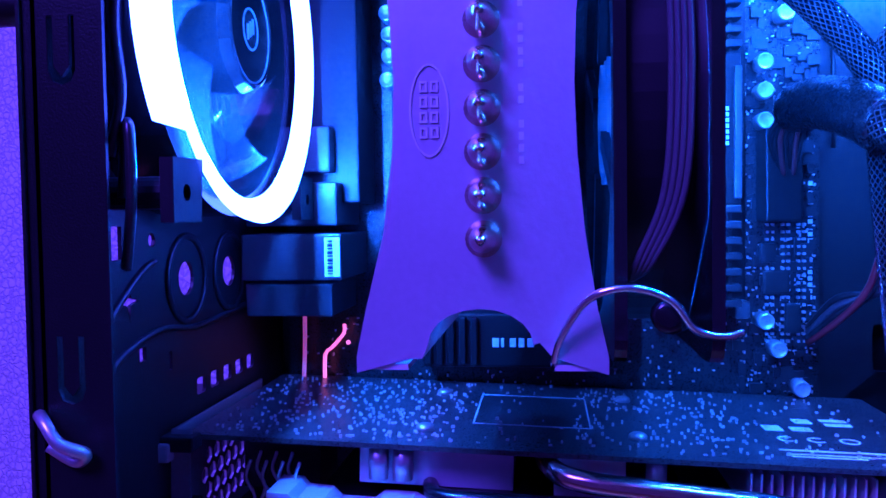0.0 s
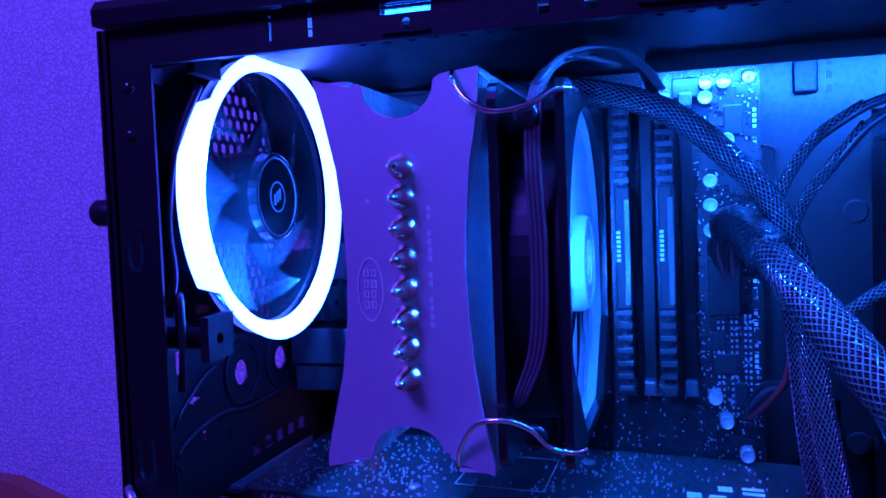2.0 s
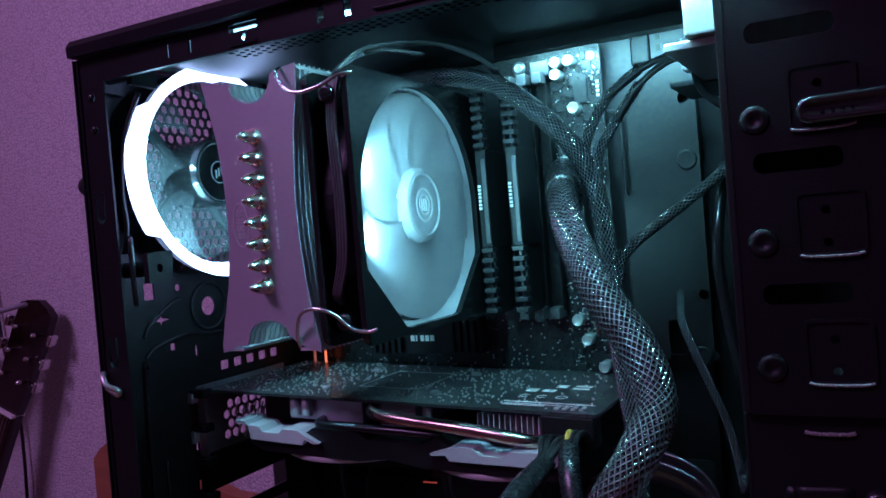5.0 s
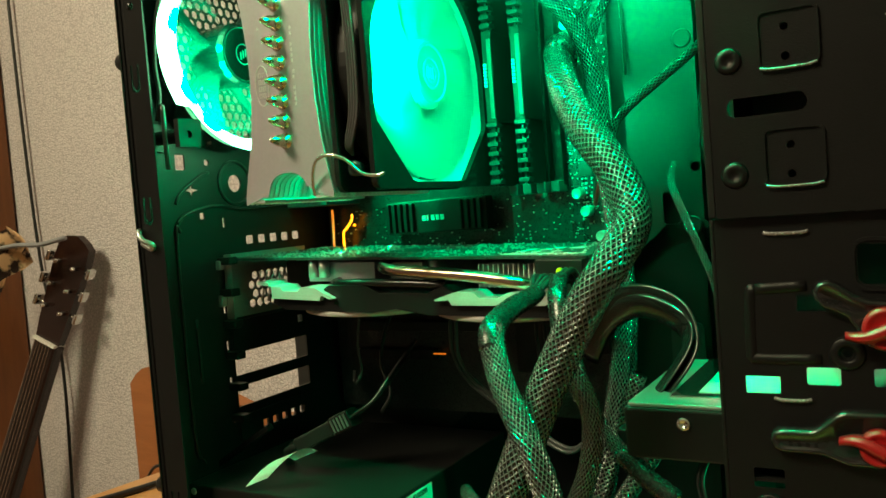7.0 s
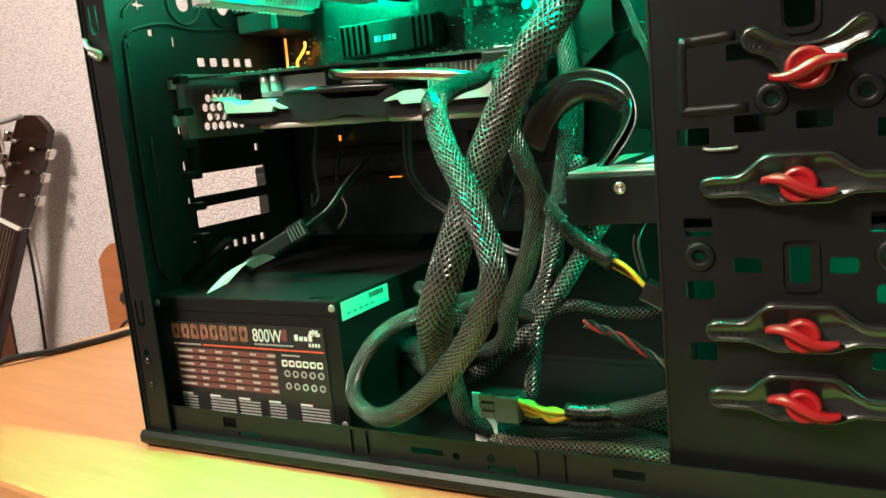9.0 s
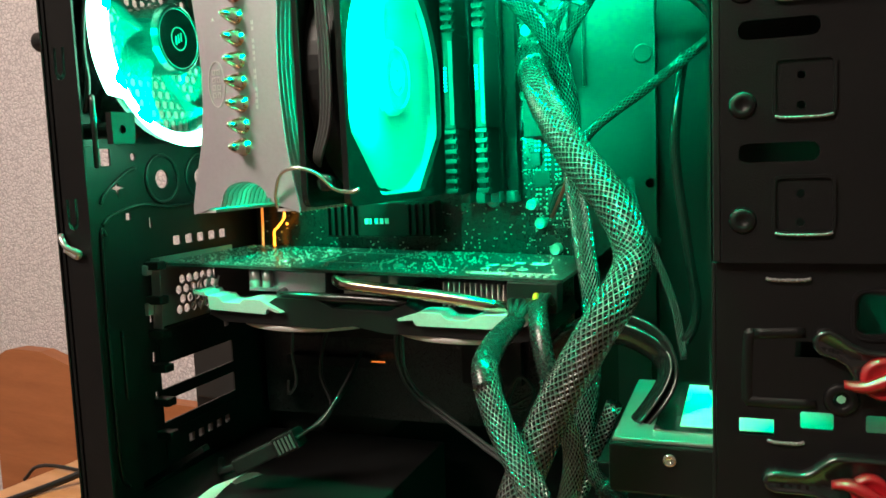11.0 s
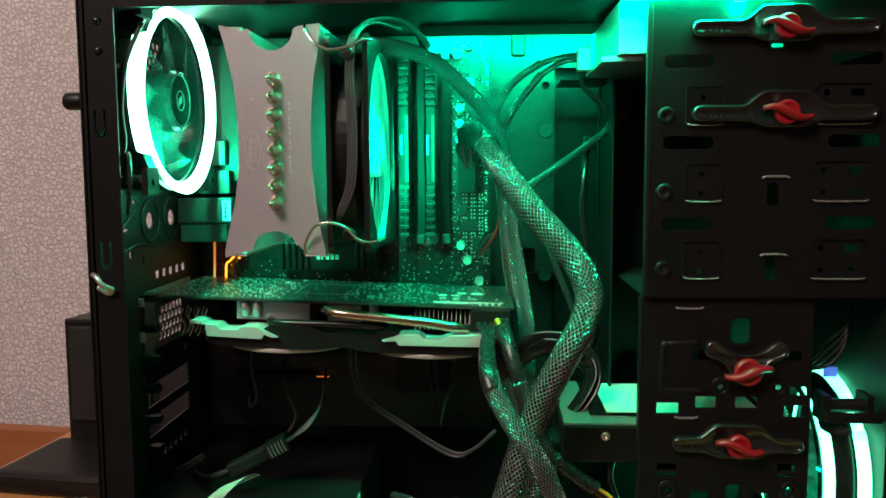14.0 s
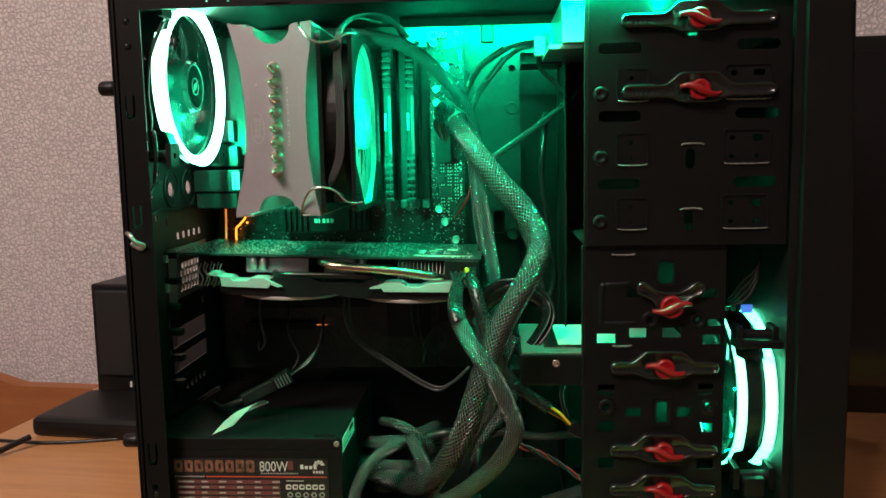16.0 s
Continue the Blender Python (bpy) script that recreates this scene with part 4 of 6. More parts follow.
# larger blocks: supply heat sinks, plugs, chips
rnd = random.Random(5)
for b, mt, nm in (((0.028, 0.052, 0.138, BY, 0.300, 0.400), BLACK, "heat_sink"), ((0.064, 0.135, 0.146, BY, 0.386, 0.404), BLACK, "heat_sink"),
                  ((0.212, 0.226, 0.152, BY, 0.290, 0.3270), BLACK, "main_power_socket"), ((0.1970, 0.2090, 0.158, BY, 0.394, 0.4035), CHIP, "fan_header"),
                  ((0.2205, 0.2290, 0.1640, BY, 0.3760, 0.3900), CHIP, "chip"), ((0.2145, 0.2250, 0.1648, BY, 0.2600, 0.2700), CHIP, "chip"), ((0.2130, 0.2195, 0.1640, BY, 0.2730, 0.2810), CHIP, "chip"),
                  ((0.2230, 0.2290, 0.1640, BY, 0.2440, 0.2560), CHIP, "chip"), ((0.165, 0.205, 0.158, BY, 0.135, 0.175), BLACK, "chip_cooler"), ((0.212, 0.232, 0.150, BY, 0.150, 0.180), BLACK, "data_socket"),
                  ((0.035, 0.15, 0.158, BY, 0.2025, 0.2095), BLACK, "card_slot"), ((0.035, 0.15, 0.158, BY, 0.1620, 0.1690), BLACK, "card_slot"), ((0.035, 0.10, 0.158, BY, 0.1415, 0.1485), BLACK, "card_slot")):
    part(nm, box(bm_new(), *b, 0.0008), mt, board)
# port housings by the rear panel, one with a bar label
for b in ((0.008, 0.0480, 0.122, BY, 0.2700, 0.2880), (0.008, 0.0430, 0.126, BY, 0.2555, 0.2685), (0.008, 0.045, 0.128, BY, 0.2910, 0.308), (0.008, 0.042, 0.13, BY, 0.312, 0.330)):
    part("port_housing", box(bm_new(), *b, 0.0008), STRAP_METAL, board, "bare metal port housing")
part("port_label", box(bm_new(), 0.0415, 0.0475, 0.1212, 0.1219, 0.2715, 0.2865), PAPER, board, "white label with bars")
bm = bm_new()
for k in range(14):
    box(bm, 0.0428, 0.0448, 0.1206, 0.1211, 0.2725 + 0.00095 * k, 0.2725 + 0.00095 * k + 0.0003 + 0.0003 * (k % 3))
part("bars", bm, LABEL, board)
# small components: many tiny blocks, and pale printed marks
bm = bm_new()
for k in range(620):
    x, z = rnd.uniform(0.205, 0.2355), rnd.uniform(0.215, 0.405)
    if rnd.random() < 0.35:
        x, z = rnd.uniform(0.02, 0.235), rnd.uniform(0.212, 0.250)
    if 0.21 < x < 0.227 and 0.287 < z < 0.33:
        continue
    w, h = rnd.choice(((0.0005, 0.00025), (0.00025, 0.0005), (0.0005, 0.0003), (0.0003, 0.0006)))
    box(bm, x - w, x + w, BY - rnd.uniform(0.0005, 0.0016), BY, z - h, z + h)
tagged(part("small_components", bm, SOLDER, board), kind="stuff")
bm = bm_new()
for k in range(210):
    x, z = rnd.uniform(0.205, 0.2345), rnd.uniform(0.22, 0.405)
    w, h = rnd.choice(((0.0016, 0.0011), (0.0012, 0.0022), (0.0026, 0.0020)))
    box(bm, x - w, x + w, BY - rnd.uniform(0.0008, 0.0022), BY, z - h, z + h)
tagged(part("dark_components", bm, CHIP, board), kind="stuff")
bm = bm_new()
for col in range(3):
    for k in range(17):
        for s in (0, 1):
            x, z = 0.2155 + 0.0062 * col + 0.0022 * s, 0.2880 - 0.0030 * k
            box(bm, x, x + 0.0011, BY - 0.0022, BY, z, z + 0.0011)
tagged(part("header_pins", bm, SOLDER, board), kind="stuff")
bm = bm_new()
for k in range(9):
    box(bm, 0.2335, 0.2352, BY - 0.0002, BY, 0.3655 + 0.0026 * k, 0.3655 + 0.0026 * k + 0.0017)
for k in range(20):
    box(bm, 0.2325, 0.2343, BY - 0.0002, BY, 0.2550 + 0.0026 * k, 0.2550 + 0.0026 * k + (0.0017 if k % 6 else 0.0004))
tagged(part("printed_marks", bm, PRINT, board, "white printed bars"), kind="stuff")
# amber light traces
for pts in ([(0.0215, 0.1600, 0.2525), (0.0213, 0.1600, 0.2400), (0.0205, 0.1600, 0.2220)],):
    part("light_trace", tube(bm_new(), pts, 0.0009, 6, 3), ORANGE_DIM, board, "amber light line")
part("light_trace", tube(bm_new(), [(0.0390, 0.1600, 0.2480), (0.0388, 0.1600, 0.2440), (0.0330, 0.1600, 0.2375), (0.0302, 0.1600, 0.2345), (0.0300, 0.1600, 0.2210)], 0.0008, 6, 2), ORANGE, board, "amber light line")
part("light_dot", lathe(bm_new(), (0.0405, 0.1606, 0.2400), (0, -1, 0), [(0.001, 0), (0.0009, 0.0006)], 10), ORANGE, board, "amber light dot")
part("light_trace", box(bm_new(), 0.088, 0.110, 0.1592, 0.1600, 0.1456, 0.1464), ORANGE_DIM, board, "dim amber light line")
part("light_dot", box(bm_new(), 0.0600, 0.0617, 0.1592, 0.1600, 0.1745, 0.1785), ORANGE_DIM, board, "amber light dot")

# solid state drive cooler
ssd = thing("drive_cooler", "black ribbed drive heat sink flat on the motherboard", "heat sink", (0.114, 0.155, 0.24))
part("body", box(bm_new(), 0.0740, 0.1530, 0.1535, 0.1645, 0.2310, 0.2535, 0.001), BLACK, ssd)
for k in range(16):
    x = 0.0755 + 0.0048 * k
    if not 0.099 < x < 0.129:
        part("rib", box(bm_new(), x, x + 0.0026, 0.1505, 0.1540, 0.2325, 0.2520, 0.0005), BLACK, ssd)
part("base", box(bm_new(), 0.074, 0.153, 0.1645, BY, 0.235, 0.25), CHIP, ssd)
bm = bm_new()
for k, w in enumerate((0.0026, 0.0011, 0.0024, 0.0024, 0.0026)):
    x = 0.1035 + 0.0036 * k
    box(bm, x, x + w, 0.1529, 0.1535, 0.2395, 0.2395 + 0.0036)
part("emblem", bm, PRINT, ssd, "pale emblem bars")

# ---------------------------------------------------------------- memory
def memory(x):
    stick = thing("memory_stick", "black memory module with toothed heat spreader in its slot", "memory module", (x, 0.15, 0.32), "memory modules")
    part("circuit_board", box(bm_new(), x - 0.0007, x + 0.0007, 0.1300, 0.1620, 0.2575, 0.3885), PCB, stick)
    part("heat_spreader", box(bm_new(), x - 0.0034, x + 0.0034, 0.1275, 0.1560, 0.2965, 0.3525, 0.0008), BLACK, stick)
    part("heat_spreader_low", box(bm_new(), x - 0.0022, x + 0.0022, 0.1330, 0.1560, 0.2580, 0.2965), BLACK, stick)
    part("heat_spreader_high", box(bm_new(), x - 0.0022, x + 0.0022, 0.1330, 0.1560, 0.3525, 0.3880), BLACK, stick)
    part("bright_edge", box(bm_new(), x + 0.0008, x + 0.0034, 0.1255, 0.1275, 0.2990, 0.3470, 0.0004), GREYWIRE, stick)
    for k in range(14):
        z = 0.2590 + 0.0058 * k if k < 7 else 0.3540 + 0.0052 * (k - 7)
        part("tooth", box(bm_new(), x - 0.0036, x + 0.0036, 0.1265, 0.1335, z, z + 0.0026, 0.0004), CHIP, stick)
    bm = bm_new()
    for k in range(7):
        z = 0.3185 + 0.0021 * k
        box(bm, x - 0.0028, x - 0.0010, 0.1269, 0.1275, z, z + 0.0014)
    part("emblem", bm, PRINT, stick, "pale emblem bars")
    return stick


m1 = memory(0.1745)
copy_thing(m1, pose(0.1935, 0.15, 0.32))

# ---------------------------------------------------------------- processor cooler
cooler = thing("processor_cooler", "aluminium tower cooler with eight heat pipe tips", "cooler", (0.111, 0.1, 0.325))


TIP_X, TIP_Z, TIP_STEP = 0.1110, 0.3603, 0.01025


def fin_outline():
    """Waisted fin with an arch cut into its top and its bottom."""
    pts = []
    zt, zb = 0.3905, 0.2585
    right = [(0.1405, zt + 0.001), (0.1395, 0.378), (0.1362, 0.360), (0.1345, 0.340), (0.1340, 0.325), (0.1345, 0.309), (0.1362, 0.290), (0.1390, 0.272), (0.1415, zb + 0.002), (0.1415, zb - 0.002)]
    bottom = [(0.1285, zb + 0.0020), (0.1255, 0.2640)] + [(0.1115 + 0.0125 * math.cos(a), 0.2635 + 0.0085 * math.sin(a)) for a in [math.pi * k / 10 for k in range(11)]] + [(0.0975, 0.2600), (0.0945, zb + 0.0015)]
    left = [(0.0815, zb - 0.002), (0.0815, zb + 0.002), (0.0840, 0.272), (0.0885, 0.290), (0.0910, 0.309), (0.0916, 0.325), (0.0910, 0.340), (0.0890, 0.360), (0.0850, 0.378), (0.0815, zt + 0.001)]
    topl = [(0.0945, zt - 0.0025), (0.0980, zt - 0.0015)] + [(0.1120 + 0.0130 * math.cos(a), 0.3885 - 0.0120 * math.sin(a)) for a in [math.pi - math.pi * k / 10 for k in range(11)]] + [(0.1275, zt - 0.0005)]
    return [(px - 0.0016, pz) for px, pz in right + bottom + left + topl]


bm = plate(bm_new(), "xz", 0.0096, 0.0102, fin_outline(), [disc(TIP_X, TIP_Z - TIP_STEP * k, 0.0036, 16) for k in range(8)])
top_fin = part("top_fin", bm, ALU, cooler, "plain brushed top fin with a stamped emblem")
bm = plate(bm_new(), "xz", 0.0, 0.0009, fin_outline())
first = part("fin", bm, ALU_EDGE, None)
first.parent = cooler
first.location = (-0.111, 0.0130 - 0.1, -0.325)
for k in range(1, 24):
    f = first.copy()
    scene.collection.objects.link(f)
    f.location = (-0.111, 0.0130 + 0.0039 * k - 0.1, -0.325)
for k in range(8):
    z = TIP_Z - TIP_STEP * k
    bm = lathe(bm_new(), (TIP_X, 0.0101, z), (0, -1, 0), [(0.0046, -0.0005), (0.0044, 0.0006), (0.0034, 0.0012), (0.0031, 0.0062), (0.0024, 0.0085), (0.0013, 0.0112), (0.0003, 0.0125)], 20)
    part("heat_pipe_tip", bm, COPPER, cooler, "coppery nickel pipe tip", True)
    bm = cone(bm_new(), (TIP_X, 0.010, z), (TIP_X, 0.152, 0.325 + (z - 0.325) * 0.5), 0.003, n=10)
    part("heat_pipe", bm, COPPER, cooler, smooth=True)
part("base_block", box(bm_new(), 0.090, 0.131, 0.148, 0.1655, 0.304, 0.346, 0.001), ALU_EDGE, cooler)
# folded side wings of the fins at top
for x0, x1 in ((0.0799, 0.0929), (0.1269, 0.1389)):
    part("folded_edge", box(bm_new(), x0, x1, 0.0104, 0.103, 0.3888, 0.3902), ALU_EDGE, cooler)
for x0, x1 in ((0.0804, 0.0924), (0.1274, 0.1394)):
    part("folded_edge", box(bm_new(), x0, x1, 0.0104, 0.103, 0.2572, 0.2586), ALU_EDGE, cooler)
# emblem: oval and two rows of bars; column of small bars
bm = bm_new()
oval = [(0.0985 + 0.0048 * math.cos(6.28318 * k / 24), 0.3190 + 0.0110 * math.sin(6.28318 * k / 24)) for k in range(24)]
oval_i = [(0.0985 + 0.0043 * math.cos(6.28318 * k / 24), 0.3190 + 0.0105 * math.sin(6.28318 * k / 24)) for k in range(24)]
plate(bm, "xz", 0.0092, 0.0096, oval, [oval_i])
for c in range(2):
    for k in range(4):
        x, z = 0.0962 + 0.0026 * c, 0.3125 + 0.0036 * k
        plate(bm, "xz", 0.0092, 0.0096, rect(x, x + 0.0019, z, z + 0.0026), [rect(x + 0.0005, x + 0.0014, z + 0.0005, z + 0.0021)])
part("stamped_emblem", bm, ALU_EDGE, cooler)
bm = bm_new()
for k in range(15):
    if k not in (4, 7, 12):
        box(bm, 0.1195, 0.1207, 0.00945, 0.0096, 0.3060 + 0.0028 * k, 0.3078 + 0.0028 * k)
tagged(part("stamped_writing", bm, ALU_EDGE, cooler), kind="stuff")
bm = plate(bm_new(), "xz", 0.0093, 0.0096, [(0.0975, 0.3485), (0.0992, 0.3485), (0.0984, 0.3502)])
part("stamped_mark", bm, ALU_EDGE, cooler)

# fan on the cooler, with frosted blades lit from inside
cfan = thing("cooler_fan", "black square fan with frosted lit blades clipped to the cooler", "fan", (0.156, 0.0725, 0.3225))
FX0, FX1, FY, FZ = 0.1412, 0.1662, 0.0745, 0.3225


def mouth(grow=0.0, n=96):
    """Opening of the fan frame: round above, with two corners cut off below."""
    out = []
    for k in range(n):
        a = 6.28318 * k / n
        c, s_ = math.cos(a), math.sin(a)
        r = 0.0605
        if s_ < 0.12:
            r = min(0.0605 / max(abs(c), abs(s_)), (2 * 0.0605 - 0.032) / (abs(c) + abs(s_)))
        out.append((FY + (r + grow) * c, FZ + (r + grow) * s_))
    return out


for a, b, hole in ((FX0, FX0 + 0.003, disc(FY, FZ, 0.0590, 56)), (FX1 - 0.003, FX1, mouth())):
    bm = plate(bm_new(), "yz", a, b, rect(FY - 0.0645, FY + 0.0645, FZ - 0.0640, FZ + 0.0640, 0.006, 4), [hole])
    part("frame_flange", bm, GLOSS, cfan)


def funnel(grow):
    """From the mouth back to the round tunnel."""
    bm = bm_new()
    rows = []
    for y, z in mouth(grow):
        c, s_ = (y - FY) / math.hypot(y - FY, z - FZ), (z - FZ) / math.hypot(y - FY, z - FZ)
        r, q = math.hypot(y - FY, z - FZ), 0.0597 + grow
        rows.append([bm.verts.new((x, FY + m * c, FZ + m * s_)) for x, m in ((FX1 - 0.0031, r), (FX1 - 0.0060, 0.4 * r + 0.6 * q), (FX1 - 0.0105, q))])
    for k in range(len(rows)):
        p, o = rows[k], rows[(k + 1) % len(rows)]
        for j in range(2):
            bm.faces.new((p[j], p[j + 1], o[j + 1], o[j]))
    return bm


part("funnel_shell", funnel(0.0008), BLACK, cfan, smooth=True)
bm = funnel(-0.0002)
part("funnel", bm, FROST, cfan, "milky lit funnel of the fan frame", True)
bm = plate(bm_new(), "yz", FX0 + 0.003, FX1 - 0.0105, disc(FY, FZ, 0.0606, 56), [disc(FY, FZ, 0.0590, 56)])
part("frame_tunnel", bm, BLACK, cfan)
for k in range(4):
    a = 0.4 + 1.5708 * k
    bm = box(bm_new(), -0.0012, 0.0012, -0.0025, 0.0025, 0.018, 0.058)
    bmesh.ops.transform(bm, matrix=Matrix.Translation((FX0 + 0.0015, FY, FZ)) @ Matrix.Rotation(a, 4, "X"), verts=bm.verts)
    part("strut", bm, BLACK, cfan)
bm = lathe(bm_new(), (FX0 + 0.002, FY, FZ), (1, 0, 0), [(0.0195, 0), (0.0195, 0.0195), (0.0180, 0.0222), (0.0160, 0.0226), (0.0152, 0.0218), (0.002, 0.0218)], 40)
part("hub", bm, FROST, cfan)
bm = bm_new()
lathe(bm, (FX0 + 0.0240, FY, FZ), (1, 0, 0), [(0.0090, 0), (0.0090, 0.0003), (0.0078, 0.0003), (0.0078, 0)], 30, True)
lathe(bm, (FX0 + 0.0240, FY, FZ), (1, 0, 0), [(0.0055, 0), (0.0055, 0.0003), (0.0045, 0.0003), (0.0045, 0)], 30, True)
for k in range(3):
    box(bm, FX0 + 0.0238, FX0 + 0.0243, FY - 0.003 + 0.0022 * k, FY - 0.0018 + 0.0022 * k, FZ - 0.003, FZ + 0.003)
part("hub_emblem", bm, PRINT, cfan, "pale printed emblem rings")
for k in range(11):
    bm = bm_new()
    rows = []
    for i in range(10):
        r = 0.0190 + 0.0398 * i / 9
        row = []
        for j in range(8):
            a = 6.28318 * k / 11 - 0.5 * (i / 9) ** 1.4 + (j / 7 - 0.5) * 0.9
            row.append(bm.verts.new((FX1 - 0.0050 - 0.0024 * (j / 7), FY + r * math.cos(a), FZ + r * math.sin(a))))
        rows.append(row)
    for i in range(9):
        for j in range(7):
            bm.faces.new((rows[i][j], rows[i + 1][j], rows[i + 1][j + 1], rows[i][j + 1]))
    part("blade", bm, FROST, cfan, "frosted pale blade", True)
for sz in (-1, 1):
    bm = lathe(bm_new(), (0.1537, FY - 0.0645, FZ + sz * 0.0525), (0, -1, 0), [(0.004, -0.004), (0.004, 0.0002), (0.0022, 0.0004)], 14)
    part("screw_boss", bm, GLOSS, cfan, smooth=True)
# small lamps moulded into the near side of the fan frame
for dz in (-0.018, 0.022):
    diode = lamp("cooler_fan_diode", "SPOT", LED_FAN, LED, look((FX1 + 0.0015, FY - 0.0560, FZ + dz), (FX1 - 0.012, FY + 0.01, FZ)), radius=0.001)
    diode.data.spot_size, diode.data.spot_blend = 2.0, 0.6
for pts in ([(0.1305, 0.0090, 0.3900), (0.1315, 0.0045, 0.3870), (0.1365, 0.0015, 0.3800), (0.1450, 0.0010, 0.3755), (0.1560, 0.0030, 0.3770), (0.1635, 0.0075, 0.3815), (0.1690, 0.0110, 0.3820)],
            [(0.1270, 0.0110, 0.2585), (0.1290, 0.0070, 0.2660), (0.1350, 0.0030, 0.2750), (0.1440, 0.0020, 0.2775), (0.1530, 0.0040, 0.2745), (0.1590, 0.0080, 0.2675), (0.1660, 0.0105, 0.2655), (0.1705, 0.0115, 0.2665)]):
    cable("wire_clip", "bent steel spring clip", pts, 0.00095, CHROME, cfan, n=8)
for k in range(4):
    cable("lead", "grey flat lead", [(0.1800 - 0.0008 * k, 0.060, 0.3960), (0.1660, 0.035 + 0.001 * k, 0.3960), (0.1560 + 0.0012 * k, 0.0175, 0.3860), (0.1535 + 0.0014 * k, 0.0115, 0.3650), (0.1545 + 0.0015 * k, 0.0110, 0.3300), (0.1530 + 0.0015 * k, 0.0115, 0.3000), (0.1470 + 0.0012 * k, 0.0140, 0.2830), (0.1460, 0.02, 0.278)], 0.0009, GREYWIRE, cfan, n=6)
cable("lead", "grey flat lead", [(0.1560, 0.0160, 0.385), (0.165, 0.03, 0.3965), (0.178, 0.07, 0.4035), (0.188, 0.10, 0.400), (0.193, 0.12, 0.394)], 0.0022, GREYWIRE, cfan, flat=0.4)

# ---------------------------------------------------------------- graphics card
gpu = thing("graphics_card", "graphics card with dark board, silver shroud and two fans", "graphics card", (0.13, 0.11, 0.21))
TILT_G = Matrix.Translation((0.010, 0, 0.2245)) @ Matrix.Rotation(radians(1.9), 4, "Y")


def gpart(name, bm, mat, label="", smooth=False):
    bmesh.ops.transform(bm, matrix=TILT_G, verts=bm.verts)
    return part(name, bm, mat, gpu, label, smooth)


GPU_BOARD = material("dark_green_black_board", (0.016, 0.021, 0.021), 0.28, 0.0, 0.45, 190, 0.15, 1500, second=(0.045, 0.055, 0.054))
GY0, GY1, GL = 0.0655, 0.1640, 0.2420
gpart("circuit_board", plate(bm_new(), "xy", -0.0008, 0.0008, rect(0, GL, GY0, GY1, 0.002)), GPU_BOARD)
bm = bm_new()
for k in range(1300):
    x, y = rnd.uniform(0.004, 0.235), rnd.uniform(GY0 + 0.004, GY1 - 0.004)
    dense = (0.125 < x < 0.185) or x < 0.085
    if rnd.random() < (0.25 if dense else 0.85):
        continue
    w, h = rnd.choice(((0.0003, 0.0003), (0.0006, 0.0003), (0.0003, 0.0006), (0.0004, 0.0004)))
    box(bm, x - w, x + w, y - h, y + h, 0.0006, 0.0008 + rnd.uniform(0.0004, 0.0012))
tagged(gpart("small_components", bm, SOLDER), kind="stuff")
bm = bm_new()
for row in range(5):
    for k in range(13):
        x, y = 0.012 + 0.0055 * k + 0.003 * row, GY0 + 0.012 + 0.016 * row + 0.0022 * (k % 2)
        box(bm, x, x + 0.0008, y, y + 0.0013, 0.0007, 0.0012)
tagged(gpart("solder_joints", bm, SOLDER), kind="stuff")
bm = bm_new()
for b in ((0.188, 0.236, GY0 + 0.0160, GY0 + 0.0172), (0.190, 0.226, GY0 + 0.0120, GY0 + 0.0128), (0.190, 0.212, GY0 + 0.0095, GY0 + 0.0103), (0.203, 0.209, GY0 + 0.052, GY0 + 0.058), (0.190, 0.196, GY0 + 0.040, GY0 + 0.047), (0.213, 0.222, GY0 + 0.05, GY0 + 0.053),
          (0.213, 0.222, GY0 + 0.056, GY0 + 0.059), (0.199, 0.206, GY0 + 0.041, GY0 + 0.046), (0.09, 0.13, GY0 + 0.03, GY0 + 0.0306), (0.09, 0.0906, GY0 + 0.03, GY0 + 0.075), (0.13, 0.1306, GY0 + 0.03, GY0 + 0.075), (0.09, 0.13, GY0 + 0.075, GY0 + 0.0756)):
    gpart("printed_mark", box(bm_new(), b[0], b[1], b[2], b[3], 0.0008, 0.0010), PRINT)
for cx in (0.194, 0.2035):
    gpart("printed_sign", plate(bm_new(), "xy", 0.0008, 0.0010, [(cx + 0.003 * math.cos(a), GY0 + 0.030 + 0.003 * math.sin(a)) for a in [0.8 + 4.7 * k / 12 for k in range(13)]] + [(cx + 0.0022 * math.cos(a), GY0 + 0.030 + 0.0022 * math.sin(a)) for a in [5.5 - 4.7 * k / 12 for k in range(13)]]), PRINT)
bm = plate(bm_new(), "xy", 0.0008, 0.0010, disc(0.214, GY0 + 0.03, 0.0032, 20), [disc(0.214, GY0 + 0.03, 0.0026, 20)])
gpart("printed_sign", bm, PRINT)
for k in range(8):
    x = 0.219 + 0.0042 * (k % 4)
    gpart("solder_pin", box(bm_new(), x, x + 0.0020, GY0 + 0.004 + 0.0045 * (k // 4), GY0 + 0.0065 + 0.0045 * (k // 4), 0.0008, 0.0018, 0.0004), SOLDER)
for x, y in ((0.075, 0.085), (0.145, 0.087), (0.075, 0.14), (0.145, 0.14)):
    gpart("spring_screw", lathe(bm_new(), (x, y, 0.0008), (0, 0, 1), [(0.003, 0), (0.003, 0.001), (0.0022, 0.0018)], 14), ZINC, "", True)
